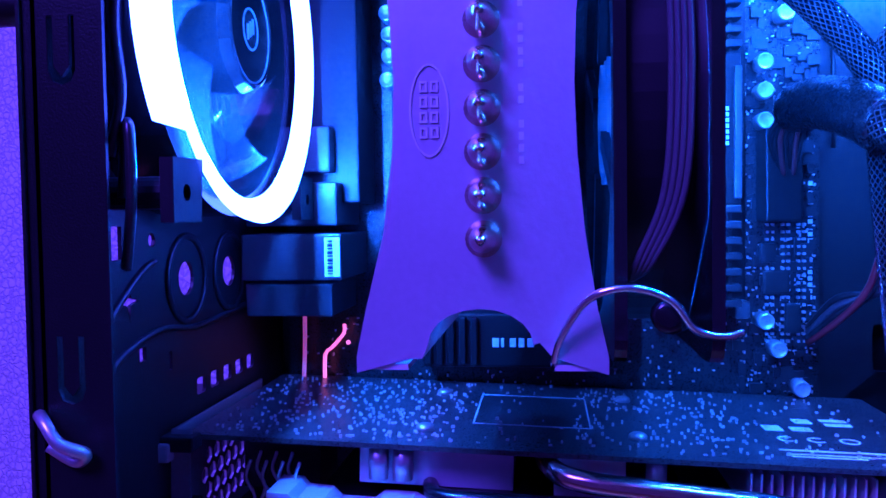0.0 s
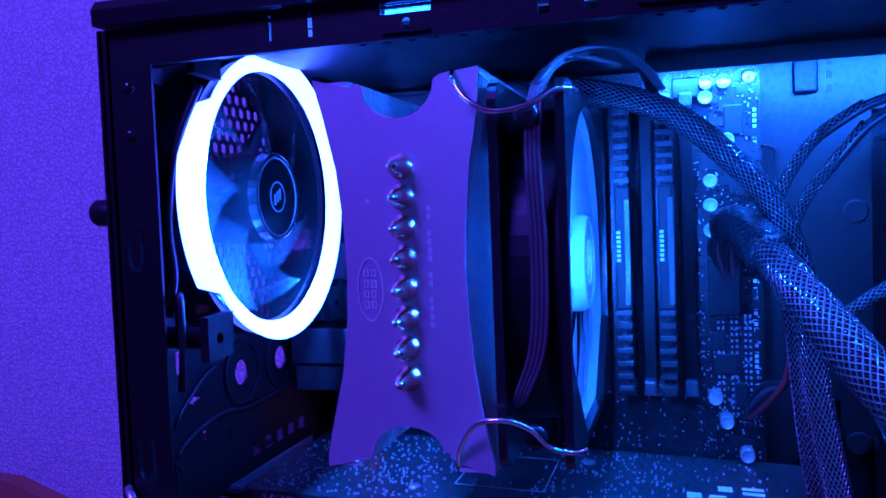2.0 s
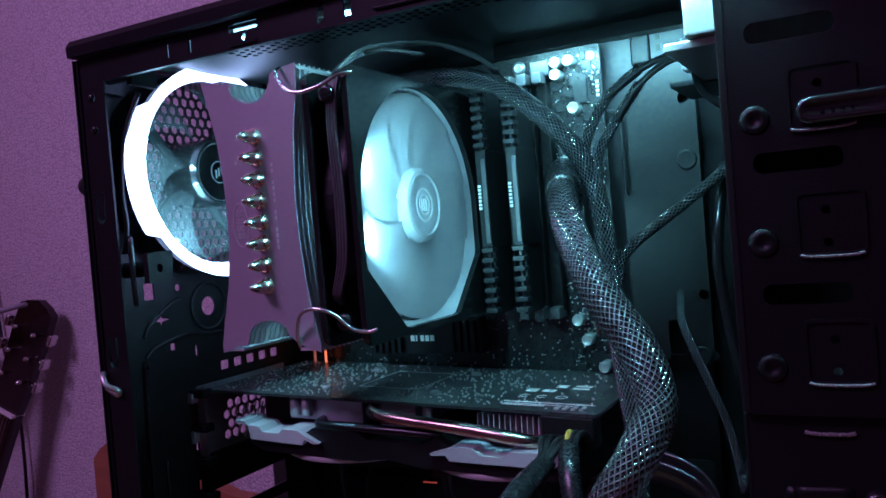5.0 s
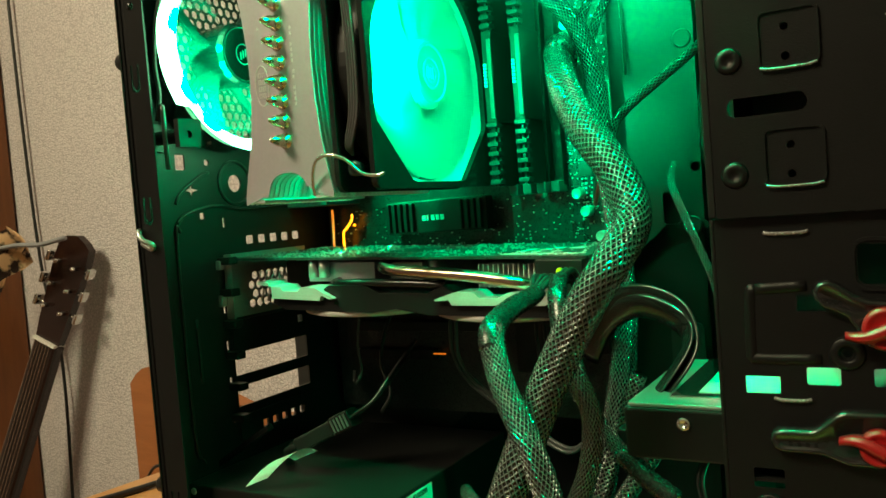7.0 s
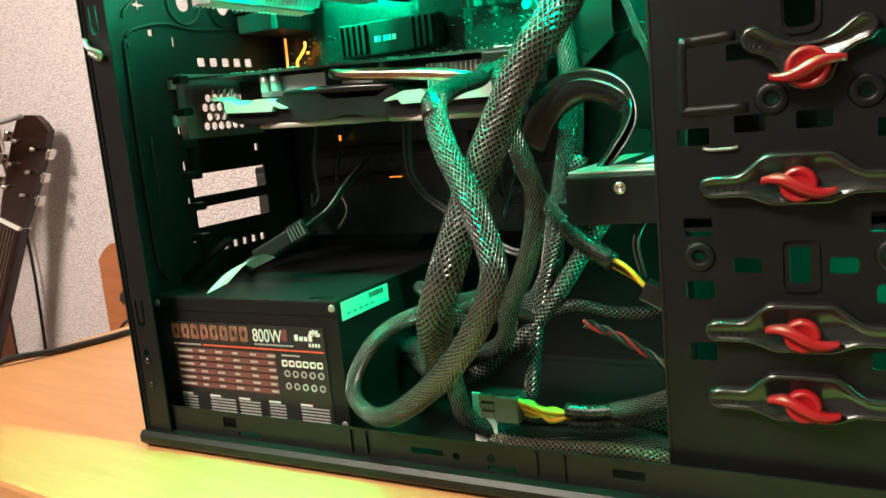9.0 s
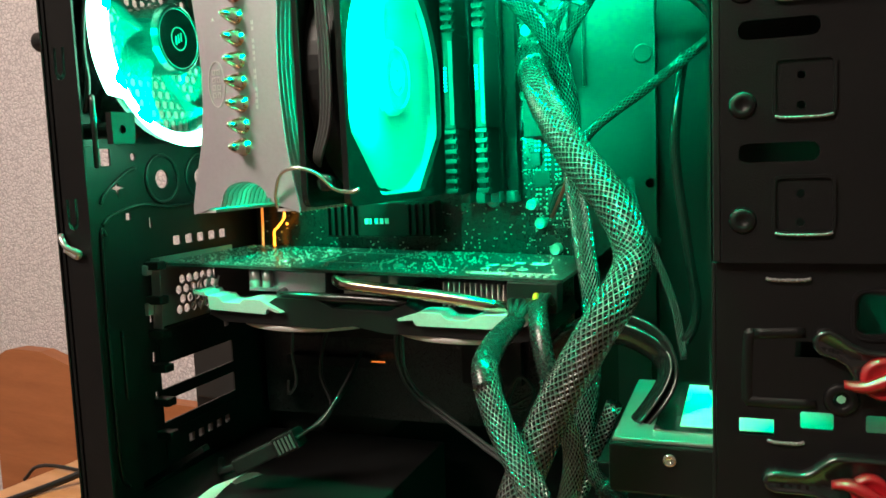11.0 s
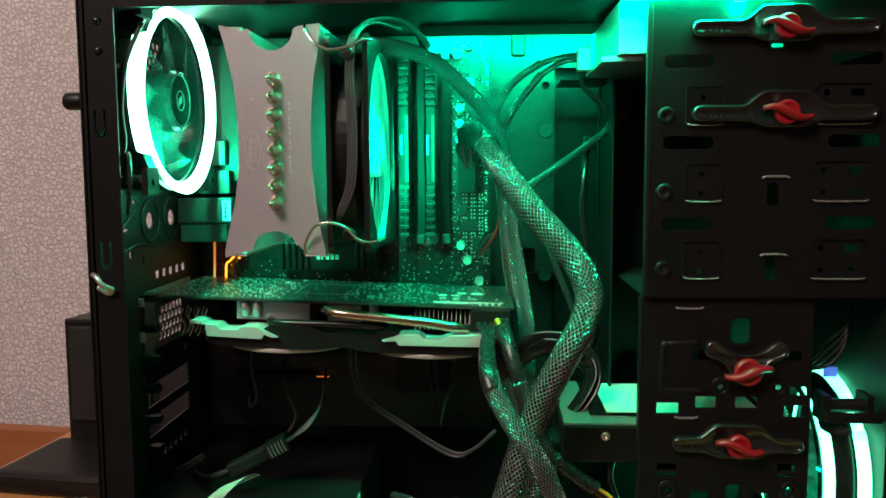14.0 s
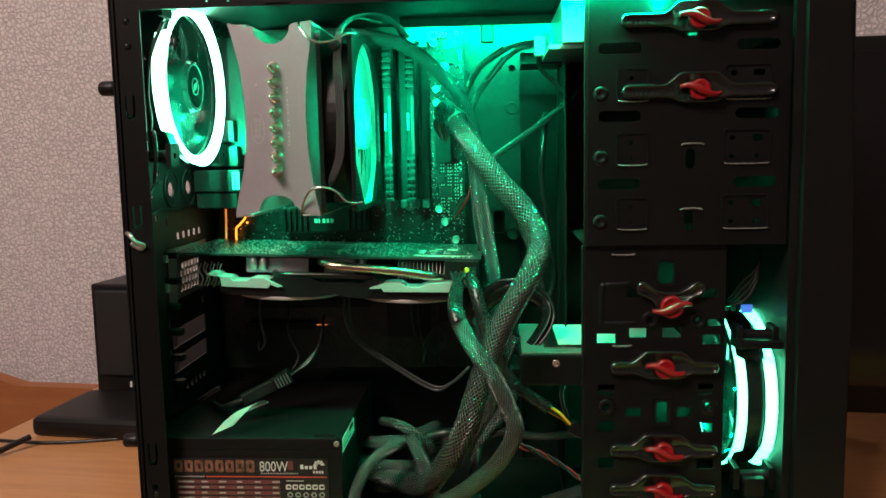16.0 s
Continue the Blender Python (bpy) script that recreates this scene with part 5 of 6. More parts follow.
# bracket with hexagon vents
hexes = []
for i in range(4):
    for j in range(8):
        y, z = 0.083 + (j + 0.5 * (i % 2)) * 0.0068, -0.0310 + i * 0.0062
        if y < 0.133:
            hexes.append(disc(y, z, 0.0030, 6, math.pi / 6))
gpart("bracket", plate(bm_new(), "yz", -0.0022, -0.0012, rect(GY0 - 0.004, 0.1400, -0.0385, 0.0035), hexes), ZINC, "bare metal slot bracket")
gpart("bracket_edge", box(bm_new(), -0.0025, 0.0040, GY0 - 0.0055, GY0 - 0.0042, -0.0385, 0.0035), ZINC)
gpart("bracket_screw", box(bm_new(), -0.006, -0.001, GY0 - 0.011, GY0 - 0.006, -0.030, -0.0225, 0.001), ZINC)
gpart("bracket_tab", box(bm_new(), -0.006, -0.001, GY0 - 0.011, GY0 - 0.006, -0.006, 0.0, 0.001), ZINC)
# cooler block under the board: base, fins, heat pipe
gpart("cooler_fin_block", box(bm_new(), 0.055, 0.105, GY0 + 0.010, GY1 - 0.01, -0.0150, -0.003), ALU, "bare aluminium fin block")
gpart("cooler_fin_block", box(bm_new(), 0.118, 0.140, GY0 + 0.008, GY1 - 0.01, -0.0150, -0.003), ALU_EDGE, "bare aluminium fin block")
for k in range(14):
    x = 0.1770 + 0.0030 * k
    gpart("fin", box(bm_new(), x, x + 0.0006, GY0 + 0.006, GY1 - 0.01, -0.0170, -0.004), ALU_EDGE)
for x in (0.062, 0.070, 0.149):
    gpart("standoff", cone(bm_new(), (x, GY0 + 0.006, -0.012), (x, GY0 + 0.006, -0.0008), 0.0032), ZINC, "", True)
gpart("heat_pipe", tube(bm_new(), [(0.1140, GY0 + 0.020, -0.0035), (0.1170, GY0 + 0.002, -0.0045), (0.1260, GY0 - 0.0045, -0.0060), (0.1500, GY0 - 0.0060, -0.0075), (0.1800, GY0 - 0.0060, -0.0095), (0.2030, GY0 - 0.0045, -0.0125), (0.2120, GY0 + 0.003, -0.0150), (0.2150, GY0 + 0.025, -0.0160)], 0.0034, 14), COPPER, "shining nickel-plated heat pipe", True)
gpart("heat_pipe", tube(bm_new(), [(0.078, GY0 + 0.012, -0.0145), (0.082, GY0 + 0.001, -0.0150), (0.100, GY0 - 0.003, -0.0142), (0.130, GY0 - 0.003, -0.0140), (0.160, GY0 - 0.002, -0.0148)], 0.0026, 12), GLOSS, "dark heat pipe", True)
# shroud: black body with two silver wings along the edge
bm = bm_new()
plate(bm, "xz", GY0 - 0.006, GY1 - 0.02, [(0.040, -0.0210), (0.075, -0.0200), (0.082, -0.0155), (0.108, -0.0150), (0.118, -0.0195), (0.150, -0.0195), (0.160, -0.0150), (0.172, -0.0210), (0.232, -0.0205), (0.236, -0.0275), (0.222, -0.0308), (0.150, -0.0312), (0.130, -0.0285), (0.112, -0.0312), (0.048, -0.0308), (0.038, -0.0270)])
gpart("shroud", bm, BLACK, "black plastic fan shroud")
LEFT_WING = [(0.030, -0.0135), (0.037, -0.0135), (0.039, -0.0158), (0.047, -0.0162), (0.050, -0.0190), (0.061, -0.0190), (0.064, -0.0165), (0.074, -0.0165), (0.0795, -0.0190), (0.088, -0.0228), (0.085, -0.0233), (0.079, -0.0212), (0.0775, -0.0243), (0.041, -0.0236), (0.0398, -0.0162), (0.030, -0.0152)]
RIGHT_WING = [(0.157, -0.0222), (0.164, -0.0198), (0.170, -0.0178), (0.181, -0.0176), (0.185, -0.0208), (0.195, -0.0208), (0.202, -0.0176), (0.222, -0.0165), (0.233, -0.0135), (0.2335, -0.0165), (0.222, -0.0240), (0.168, -0.0250), (0.166, -0.0222), (0.158, -0.0230)]
for pts in (LEFT_WING, RIGHT_WING):
    bm = plate(bm_new(), "xz", GY0 - 0.0095, GY0 + 0.0080, pts)
    bmesh.ops.bevel(bm, geom=[e for e in bm.edges if abs(e.verts[0].co.y - e.verts[1].co.y) < 1e-6 and e.is_manifold and e.calc_length() > 0.008 and e.calc_face_angle(0) > 1.2], offset=0.0006, segments=2, affect="EDGES")
    gpart("shroud_wing", bm, SILVER_PLASTIC, "silver plastic wing on the shroud")
for cx in (0.085, 0.183):
    bm = lathe(bm_new(), (cx, 0.106, -0.0305), (0, 0, -1), [(0.0462, 0), (0.0462, 0.0036), (0.0445, 0.0042), (0.0440, 0.0)], 48, True)
    gpart("fan_rim", bm, PALE, "silver fan rim", True)
    bm = lathe(bm_new(), (cx, 0.106, -0.0305), (0, 0, -1), [(0.017, 0), (0.017, 0.003), (0.015, 0.0036)], 28)
    gpart("fan_hub", bm, BLACK, "", True)
    for k in range(11):
        a0 = 6.28318 * k / 11
        bm = plate(bm_new(), "xy", -0.0325, -0.0317, [(cx + r * math.cos(a0 + da), 0.106 + r * math.sin(a0 + da)) for r, da in ((0.016, 0.0), (0.030, 0.14), (0.0425, 0.34), (0.0425, 0.72), (0.030, 0.56), (0.016, 0.42))])
        gpart("fan_blade", bm, BLACK)
gpart("power_socket", box(bm_new(), 0.214, 0.240, GY0 - 0.001, GY0 + 0.012, -0.0160, -0.0010, 0.0008), BLACK)
for k in range(7):
    pts = [(0.020 + 0.0055 * (k % 4), GY0 + 0.004 + 0.01 * (k // 4), -0.008), (0.0185 + 0.0055 * (k % 4), GY0 + 0.004 + 0.01 * (k // 4), -0.014), (0.0215 + 0.0055 * (k % 4), GY0 + 0.004 + 0.01 * (k // 4), -0.020), (0.0190 + 0.0055 * (k % 4), GY0 + 0.004 + 0.01 * (k // 4), -0.027)]
    gpart("port_spring", tube(bm_new(), pts, 0.0006, 5, 4), ZINC, "", True)
gpart("port_block", box(bm_new(), 0.0, 0.030, GY0 + 0.052, GY1 - 0.02, -0.034, -0.002), BLACK)

# ---------------------------------------------------------------- power supply
psu = thing("power_supply", "black power supply box with printed label in the case", "power supply", (0.077, 0.089, 0.0105))
PX0, PX1, PY0, PY1, PZ0, PZ1 = 0.0066, 0.1480, 0.0150, 0.1650, 0.0105, 0.0925
bm = box(bm_new(), PX0, PX1, PY0, PY1, PZ0, PZ1, 0.0012)
part("housing", bm, BLACK, psu)
part("cover_seam", box(bm_new(), PX0 + 0.002, PX1 - 0.001, PY0 - 0.0006, PY0 + 0.0005, 0.0838, 0.0843), GLOSS, psu)
part("notch", box(bm_new(), 0.127, 0.1425, 0.0165, 0.0215, 0.0918, 0.0928), GLOSS, psu)
for x, z in ((0.1445, 0.088), (0.1445, 0.021), (0.011, 0.088)):
    part("screw", lathe(bm_new(), (x, PY0, z), (0, -1, 0), [(0.0022, 0), (0.002, 0.0006), (0.0008, 0.0003)], 12), ZINC, psu, "", True)
LX0, LX1, LZ0, LZ1 = 0.0205, 0.1375, 0.0200, 0.0765
label = part("label", box(bm_new(), LX0, LX1, PY0 - 0.0007, PY0, LZ0, LZ1), LABEL, psu, "black, red and white printed rating label")
YL = PY0 - 0.0008


def print_bar(name, mat, x0, x1, z0, z1, text="", step=0):
    part(name, box(bm_new(), x0, x1, YL - 0.0002 - 0.0001 * step, YL, z0, z1), mat, label, text)


for k in range(8):
    x = 0.0215 + 0.0078 * k
    part("emblem_bar", plate(bm_new(), "xz", YL - 0.0002, YL, rect(x, x + 0.0062, 0.0662, 0.0754, 0.0012), [rect(x + 0.0022, x + 0.0042, 0.0688, 0.0728)]), RUST, label, "rust-brown emblem block")
words("rating_text", "800W", 0.0110, pose(0.0860, YL - 0.0002, 0.0670, 90, 0, 0), PRINT, label, 0.78)
print_bar("small_square", LABEL_DIM, 0.1075, 0.1115, 0.0680, 0.0750)
print_bar("red_line", LABEL_RED, 0.0455, 0.1365, 0.0622, 0.0631, "thin red line")
for k in range(16):
    print_bar("small_print", GREY_PRINT, 0.0870 + 0.0018 * k, 0.0882 + 0.0018 * k, 0.0648, 0.0658)
for k in range(11):
    print_bar("small_print", GREY_PRINT, 0.0215 + 0.0021 * k, 0.0230 + 0.0021 * k, 0.0622, 0.0632)
for k in range(4):
    print_bar("maker_mark", PRINT, 0.1170 + 0.0033 * k, 0.1193 + 0.0033 * k, 0.0688, 0.0712 + (0.001 if k == 0 else 0))
for k in range(4):
    print_bar("maker_mark", PRINT, 0.1265 + 0.0021 * k, 0.1278 + 0.0021 * k, 0.0655, 0.0675)
for k in range(5):
    a = radians(20 + 38 * k)
    bm = plate(bm_new(), "xz", YL - 0.0002, YL, [(0.1310 + 0.0008 * math.cos(a), 0.0715 + 0.0008 * math.sin(a)), (0.1310 + 0.0038 * math.cos(a - 0.28), 0.0715 + 0.0038 * math.sin(a - 0.28)), (0.1310 + 0.0045 * math.cos(a), 0.0715 + 0.0045 * math.sin(a)), (0.1310 + 0.0038 * math.cos(a + 0.28), 0.0715 + 0.0038 * math.sin(a + 0.28))])
    part("petal", bm, PRINT, label)
# rating table
for r_ in range(6):
    z = 0.0588 - 0.0043 * r_
    print_bar("label_band", LABEL_DIM, 0.0225, 0.1010, z - 0.0017, z + 0.0014)
    for c in range(6):
        x = 0.0240 + 0.0135 * c + (0.004 if c else 0)
        print_bar("figure_bar", GREY_PRINT, x, x + (0.012 if c == 0 else 0.004 + 0.0008 * ((r_ + c) % 3)), z - 0.0007, z + 0.0006, step=1)
for k in range(6):
    x = 0.1055 + 0.0050 * k
    bm = plate(bm_new(), "xz", YL - 0.0003, YL, rect(x, x + 0.0040, 0.0530, 0.0568, 0.0008), [rect(x + 0.0010, x + 0.0034, 0.0540, 0.0558)])
    part("approval_mark", bm, PRINT, label)
for r_ in range(2):
    for k in range(5):
        x = 0.1065 + 0.0060 * k
        bm = plate(bm_new(), "xz", YL - 0.0003, YL, disc(x + 0.002, 0.0488 - 0.0075 * r_, 0.0022, 8), [disc(x + 0.002, 0.0488 - 0.0075 * r_, 0.0013, 8)])
        part("approval_mark", bm, GREY_PRINT, label)
print_bar("small_print", GREY_PRINT, 0.1060, 0.1190, 0.0592, 0.0600)
for c in range(5):
    x = 0.0225 + 0.0232 * c
    print_bar("small_print", PRINT, x, x + 0.0085, 0.0300, 0.0312)
    for r_ in range(6):
        print_bar("small_print", GREY_PRINT, x, x + 0.012 + 0.004 * ((c * 5 + r_ * 3) % 3), 0.0285 - 0.0019 * r_, 0.0293 - 0.0019 * r_)
sticker = part("side_sticker", box(bm_new(), PX1 + 0.0001, PX1 + 0.0006, 0.0185, 0.0665, 0.0800, 0.0905), PAPER, psu, "white sticker with bars")
for k in range(12):
    part("sticker_bar", box(bm_new(), PX1 + 0.0006, PX1 + 0.0008, 0.046 + 0.0013 * k, 0.0467 + 0.0013 * k, 0.0865, 0.0895), LABEL, sticker)
for k in range(5):
    part("sticker_bar", box(bm_new(), PX1 + 0.0006, PX1 + 0.0008, 0.023 + 0.006 * k, 0.0265 + 0.006 * k, 0.0825, 0.0838), GREY_PRINT, sticker)

# paper tag and the flat plug lying on top of it
bm = bm_new()
rows = []
for i in range(9):
    t = i / 8
    p = Vector((0.0500 + 0.022 * t + 0.004 * math.sin(3.1 * t), 0.0185 + 0.020 * t, 0.0934 + 0.020 * math.sin(2.0 * t) * (1 - 0.35 * t)))
    s = Vector((0.0155, 0.003, 0.006))
    rows.append([bm.verts.new(p), bm.verts.new(p + s)])
for a, b in zip(rows, rows[1:]):
    bm.faces.new((a[0], a[1], b[1], b[0]))
bmesh.ops.solidify(bm, geom=bm.faces[:], thickness=0.0004)
tag = solo("paper_tag", bm, PAPER, "curled white paper tag lying on the power supply", "tag", smooth=True)
plug = thing("flat_plug", "black flat header plug with ribbed sides on the power supply", "plug", (0.08, 0.06, 0.1))
pm = Matrix.Translation((0.083, 0.058, 0.1185)) @ Matrix.Rotation(radians(-26), 4, "Y") @ Matrix.Rotation(radians(12), 4, "Z")
for nm, b, mt in (("shell", (-0.022, 0.006, -0.006, 0.006, -0.0045, 0.0045), BLACK), ("socket", (0.006, 0.020, -0.0075, 0.0075, -0.0055, 0.0055), GLOSS)):
    part(nm, box(bm_new(), *b, 0.0012, 2, pm), mt, plug)
for k in range(5):
    part("rib", box(bm_new(), 0.0075 + 0.0024 * k, 0.0086 + 0.0024 * k, -0.0082, -0.0074, -0.004, 0.004, 0, 2, pm), GREYWIRE, plug)
for k in range(4):
    cable("wire", "", [pm @ Vector((0.019, -0.004 + 0.0026 * k, 0)), pm @ Vector((0.026, -0.005 + 0.003 * k, 0.001)), (0.116, 0.062 + 0.003 * k, 0.138 + 0.001 * k), (0.122, 0.075 + 0.002 * k, 0.152), (0.118, 0.11, 0.165)], 0.0010, BLACKWIRE, plug, n=6)
cable("lead", "", [pm @ Vector((-0.021, 0, 0)), (0.052, 0.055, 0.1045), (0.040, 0.07, 0.098), (0.025, 0.09, 0.096)], 0.0022, BLACKWIRE, plug, n=8)
bm = box(bm_new(), -0.026, 0.026, -0.003, 0.003, -0.0018, 0.0018, 0.0006, 2, Matrix.Translation((0.0265, 0.045, 0.1085)) @ Matrix.Rotation(radians(-31), 4, "Y"))
solo("plastic_lever", bm, GLOSS, "dark plastic slot lever leaning on the power supply", "lever")

# ---------------------------------------------------------------- drives
dvd = thing("disc_drive", "bare metal disc drive in the top bay", "disc drive", (0.38, 0.09, 0.3720))
part("housing", box(bm_new(), 0.3110, 0.4600, 0.0240, 0.1560, 0.3735, 0.4045, 0.001), ZINC, dvd)
part("edge_strip", box(bm_new(), 0.3020, 0.3260, 0.0300, 0.1400, 0.3700, 0.3732, 0.0006), ZINC, dvd)
part("socket", box(bm_new(), 0.2955, 0.3040, 0.098, 0.110, 0.3735, 0.3885, 0.001), PALE, dvd, "pale plastic power plug")
part("shelf_bracket", box(bm_new(), 0.286, 0.318, 0.115, 0.17, 0.3690, 0.3712), BLACK, dvd)
hdd = thing("hard_drive", "bare metal hard drive reaching out of the lower cage", "hard drive", (0.35, 0.07, 0.13))
part("body", box(bm_new(), 0.2800, 0.4200, 0.0220, 0.1220, 0.1300, 0.1525, 0.0012), BLACK, hdd, "black cast drive body")
part("lid", box(bm_new(), 0.2815, 0.4185, 0.0235, 0.1205, 0.1525, 0.1545, 0.0008), ZINC, hdd, "bright metal drive lid")
part("lid_step", box(bm_new(), 0.2980, 0.4100, 0.0330, 0.1150, 0.1545, 0.1560, 0.0006), CHROME, hdd)
part("paper_label", box(bm_new(), 0.3090, 0.4050, 0.0400, 0.1080, 0.1560, 0.1563), PAPER, hdd, "white paper label")
part("side_screw", lathe(bm_new(), (0.3060, 0.0220, 0.1465), (0, -1, 0), [(0.0030, 0), (0.0029, 0.0010), (0.0016, 0.0012), (0.0012, 0.0004)], 16), CHROME, hdd, "bright screw head", True)
part("connector", box(bm_new(), 0.2735, 0.2800, 0.030, 0.075, 0.1310, 0.1400, 0.0008), BLACK, hdd)
part("cage_floor", box(bm_new(), 0.3240, 0.4220, 0.0137, 0.158, 0.1275, 0.1290), STEEL_IN, hdd)

# ---------------------------------------------------------------- quick-lock clips on the cages
def drive_clip(x, y, z, half, forked=False, tilt=0.0):
    """A black lever plate with a red turning knob. y: face of the cage plate."""
    c = thing("drive_clip", "black drive lock with a red turning knob on the drive cage", "drive lock", (x, y, z), "drive locks")
    if forked:
        right = [(0.0, -0.0088), (0.0050, -0.0080), (0.0085, -0.0055), (0.0105, -0.0005), (0.0130, 0.0038), (0.0165, 0.0058), (0.0208, 0.0072), (0.0236, 0.0102), (0.0242, 0.0138), (0.0222, 0.0170), (0.0182, 0.0180), (0.0145, 0.0160), (0.0100, 0.0124), (0.0050, 0.0104)]
        out = right + [(0.0, 0.0100)] + [(-px, pz) for px, pz in right[:0:-1]]
    else:
        def edge(px, base, swell, wide):
            k = min(1.0, max(0.0, (wide - abs(px)) / (wide * 0.55)))
            return base + swell * k * k * (3 - 2 * k)
        steps = [half * (k / 16 - 1) for k in range(33)]
        out = [(px, -edge(px, 0.0050, 0.0036, 0.021)) for px in steps] + [(half + 0.0034, -0.0036), (half + 0.0048, 0.0), (half + 0.0034, 0.0034)]
        out += [(px, edge(px, 0.0046, 0.0080, 0.024)) for px in reversed(steps)] + [(-half - 0.0034, 0.0034), (-half - 0.0048, 0.0), (-half - 0.0034, -0.0036)]
    # pillow-edged lever with a raised rim round a sunk face
    n = len(out)
    turn = []
    for k in range(n):
        dx, dz = out[(k + 1) % n][0] - out[k - 1][0], out[(k + 1) % n][1] - out[k - 1][1]
        d = math.hypot(dx, dz)
        turn.append((-dz / d, dx / d))
    bm = bm_new()
    rings = []
    for inset, rise in ((0.0, 0.0), (0.0, 0.0030), (0.0004, 0.0043), (0.0011, 0.0050), (0.0018, 0.0051), (0.0024, 0.0047), (0.0026, 0.0044)):
        rings.append([bm.verts.new((x + px + nx * inset, y - rise, z + pz + nz * inset)) for (px, pz), (nx, nz) in zip(out, turn)])
    for p, q in zip(rings, rings[1:]):
        for k in range(n):
            bm.faces.new((p[k], p[(k + 1) % n], q[(k + 1) % n], q[k]))
    bm.faces.new(rings[-1])
    bmesh.ops.recalc_face_normals(bm, faces=bm.faces)
    part("lever", bm, LEVER, c, "glossy black lever plate", True)
    for k in range(4):
        mx, mz = (x - 0.0205 + 0.0018 * k, z + 0.0115 - 0.0004 * k) if forked else (x - half * 0.93 + 0.0030 * k, z)
        part("mark", box(bm_new(), mx, mx + 0.0012, y - 0.0048, y - 0.0043, mz - 0.0016, mz - 0.0004), GLOSS, c)
    kr = 0.0080 if forked else 0.0070
    bm = lathe(bm_new(), (x, y - 0.0046, z), (0, -1, 0), [(kr, -0.0006), (kr, 0.0028), (kr - 0.0008, 0.0040), (kr - 0.0018, 0.0043), (kr - 0.0026, 0.0034), (0.002, 0.0034)], 30)
    part("knob", bm, RED, c, "red plastic knob", True)
    bm = bm_new()
    rows = []
    n = 14
    for i in range(n + 1):
        u = i / n * 2 - 1
        px, w = u * 0.0134, 0.0024 + 0.0008 * math.cos(u * 3.0)
        pz = (-0.0026 * math.sin(u * 2.6) - 0.0008 * u) if not forked else (0.0022 * u + 0.0014 * math.sin(u * 3.1))
        dy = 0.0100 - 0.0022 * abs(u) ** 2
        rows.append([bm.verts.new((x + px, y - yy, z + pz + zz * w)) for yy, zz in ((0.0062, -0.8), (0.0062, 0.8), (dy + 0.0008, 0.7), (dy + 0.0022, 0.0), (dy + 0.0004, -1.0))])
    for a, b in zip(rows, rows[1:]):
        for j in range(5):
            bm.faces.new((a[j], a[(j + 1) % 5], b[(j + 1) % 5], b[j]))
    bm.faces.new(rows[0]), bm.faces.new(rows[-1][::-1])
    part("wing", bm, RED, c, "wavy red finger grip", True)
    return c


drive_clip(0.3990, 0.0085, 0.3845, 0.0465)
drive_clip(0.4000, 0.0085, 0.3380, 0.0465)
drive_clip(0.3845, 0.0125, 0.1905, 0.034, True)
for z in (0.1465, 0.0860, 0.0565):
    drive_clip(0.3805, 0.0125, z, 0.0335)
# pressed outline beside the forked lock
for pts in ([(0.3395, 0.0126, 0.2050), (0.3375, 0.0126, 0.2030), (0.3370, 0.0126, 0.1800), (0.3390, 0.0126, 0.1775), (0.3620, 0.0126, 0.1775)], [(0.3395, 0.0126, 0.2050), (0.3580, 0.0126, 0.2060)]):
    part("pressed_outline", tube(bm_new(), [(px, py + 0.0016, pz) for px, py, pz in pts], 0.0028, 10, 5), STEEL, case, smooth=True)
for x, z in ((0.371, 0.180), (0.404, 0.180), (0.341, 0.117), (0.4125, 0.1175)):
    part("dimple", lathe(bm_new(), (x, 0.0124, z), (0, -1, 0), [(0.0066, 0), (0.0058, 0.0009), (0.0036, 0.0009), (0.0022, 0.0002)], 16, True), STEEL, case, smooth=True)
for ring_o, ring_i in ((rect(0.374, 0.389, 0.2035, 0.2235, 0.005), rect(0.3752, 0.3878, 0.2047, 0.2223, 0.0042)), (rect(0.3725, 0.3870, 0.1025, 0.1245, 0.003), rect(0.3735, 0.3860, 0.1035, 0.1235, 0.0025))):
    part("pressed_frame", plate(bm_new(), "xz", 0.0116, 0.0124, ring_o, [ring_i]), STEEL, case)

# ---------------------------------------------------------------- cables
main = thing("main_power_cable", "thick black braided main power cable hanging in the open case", "cable", (0.224, 0.125, 0.336))
MAIN = [(0.2215, 0.1380, 0.3330), (0.2300, 0.1050, 0.3270), (0.2430, 0.0700, 0.3080), (0.2640, 0.0380, 0.2800), (0.2850, 0.0200, 0.2560), (0.2935, 0.0100, 0.2360), (0.2885, -0.0040, 0.2200), (0.2790, -0.0110, 0.2041), (0.2645, -0.0140, 0.1774), (0.2549, -0.0200, 0.1545), (0.2478, -0.0260, 0.1342), (0.2410, -0.0300, 0.1150), (0.2301, -0.0230, 0.0929), (0.2137, 0.0100, 0.0609), (0.1950, 0.0450, 0.0450), (0.1520, 0.0800, 0.0450)]
part("sleeve", tube(bm_new(), MAIN, 0.0088, 18, 10, 0.85, (1, 0, 0), lambda t: 0.80 + 0.28 * min(1, t * 6) - 0.1 * max(0, t - 0.75)), SLEEVE, main, "", True)
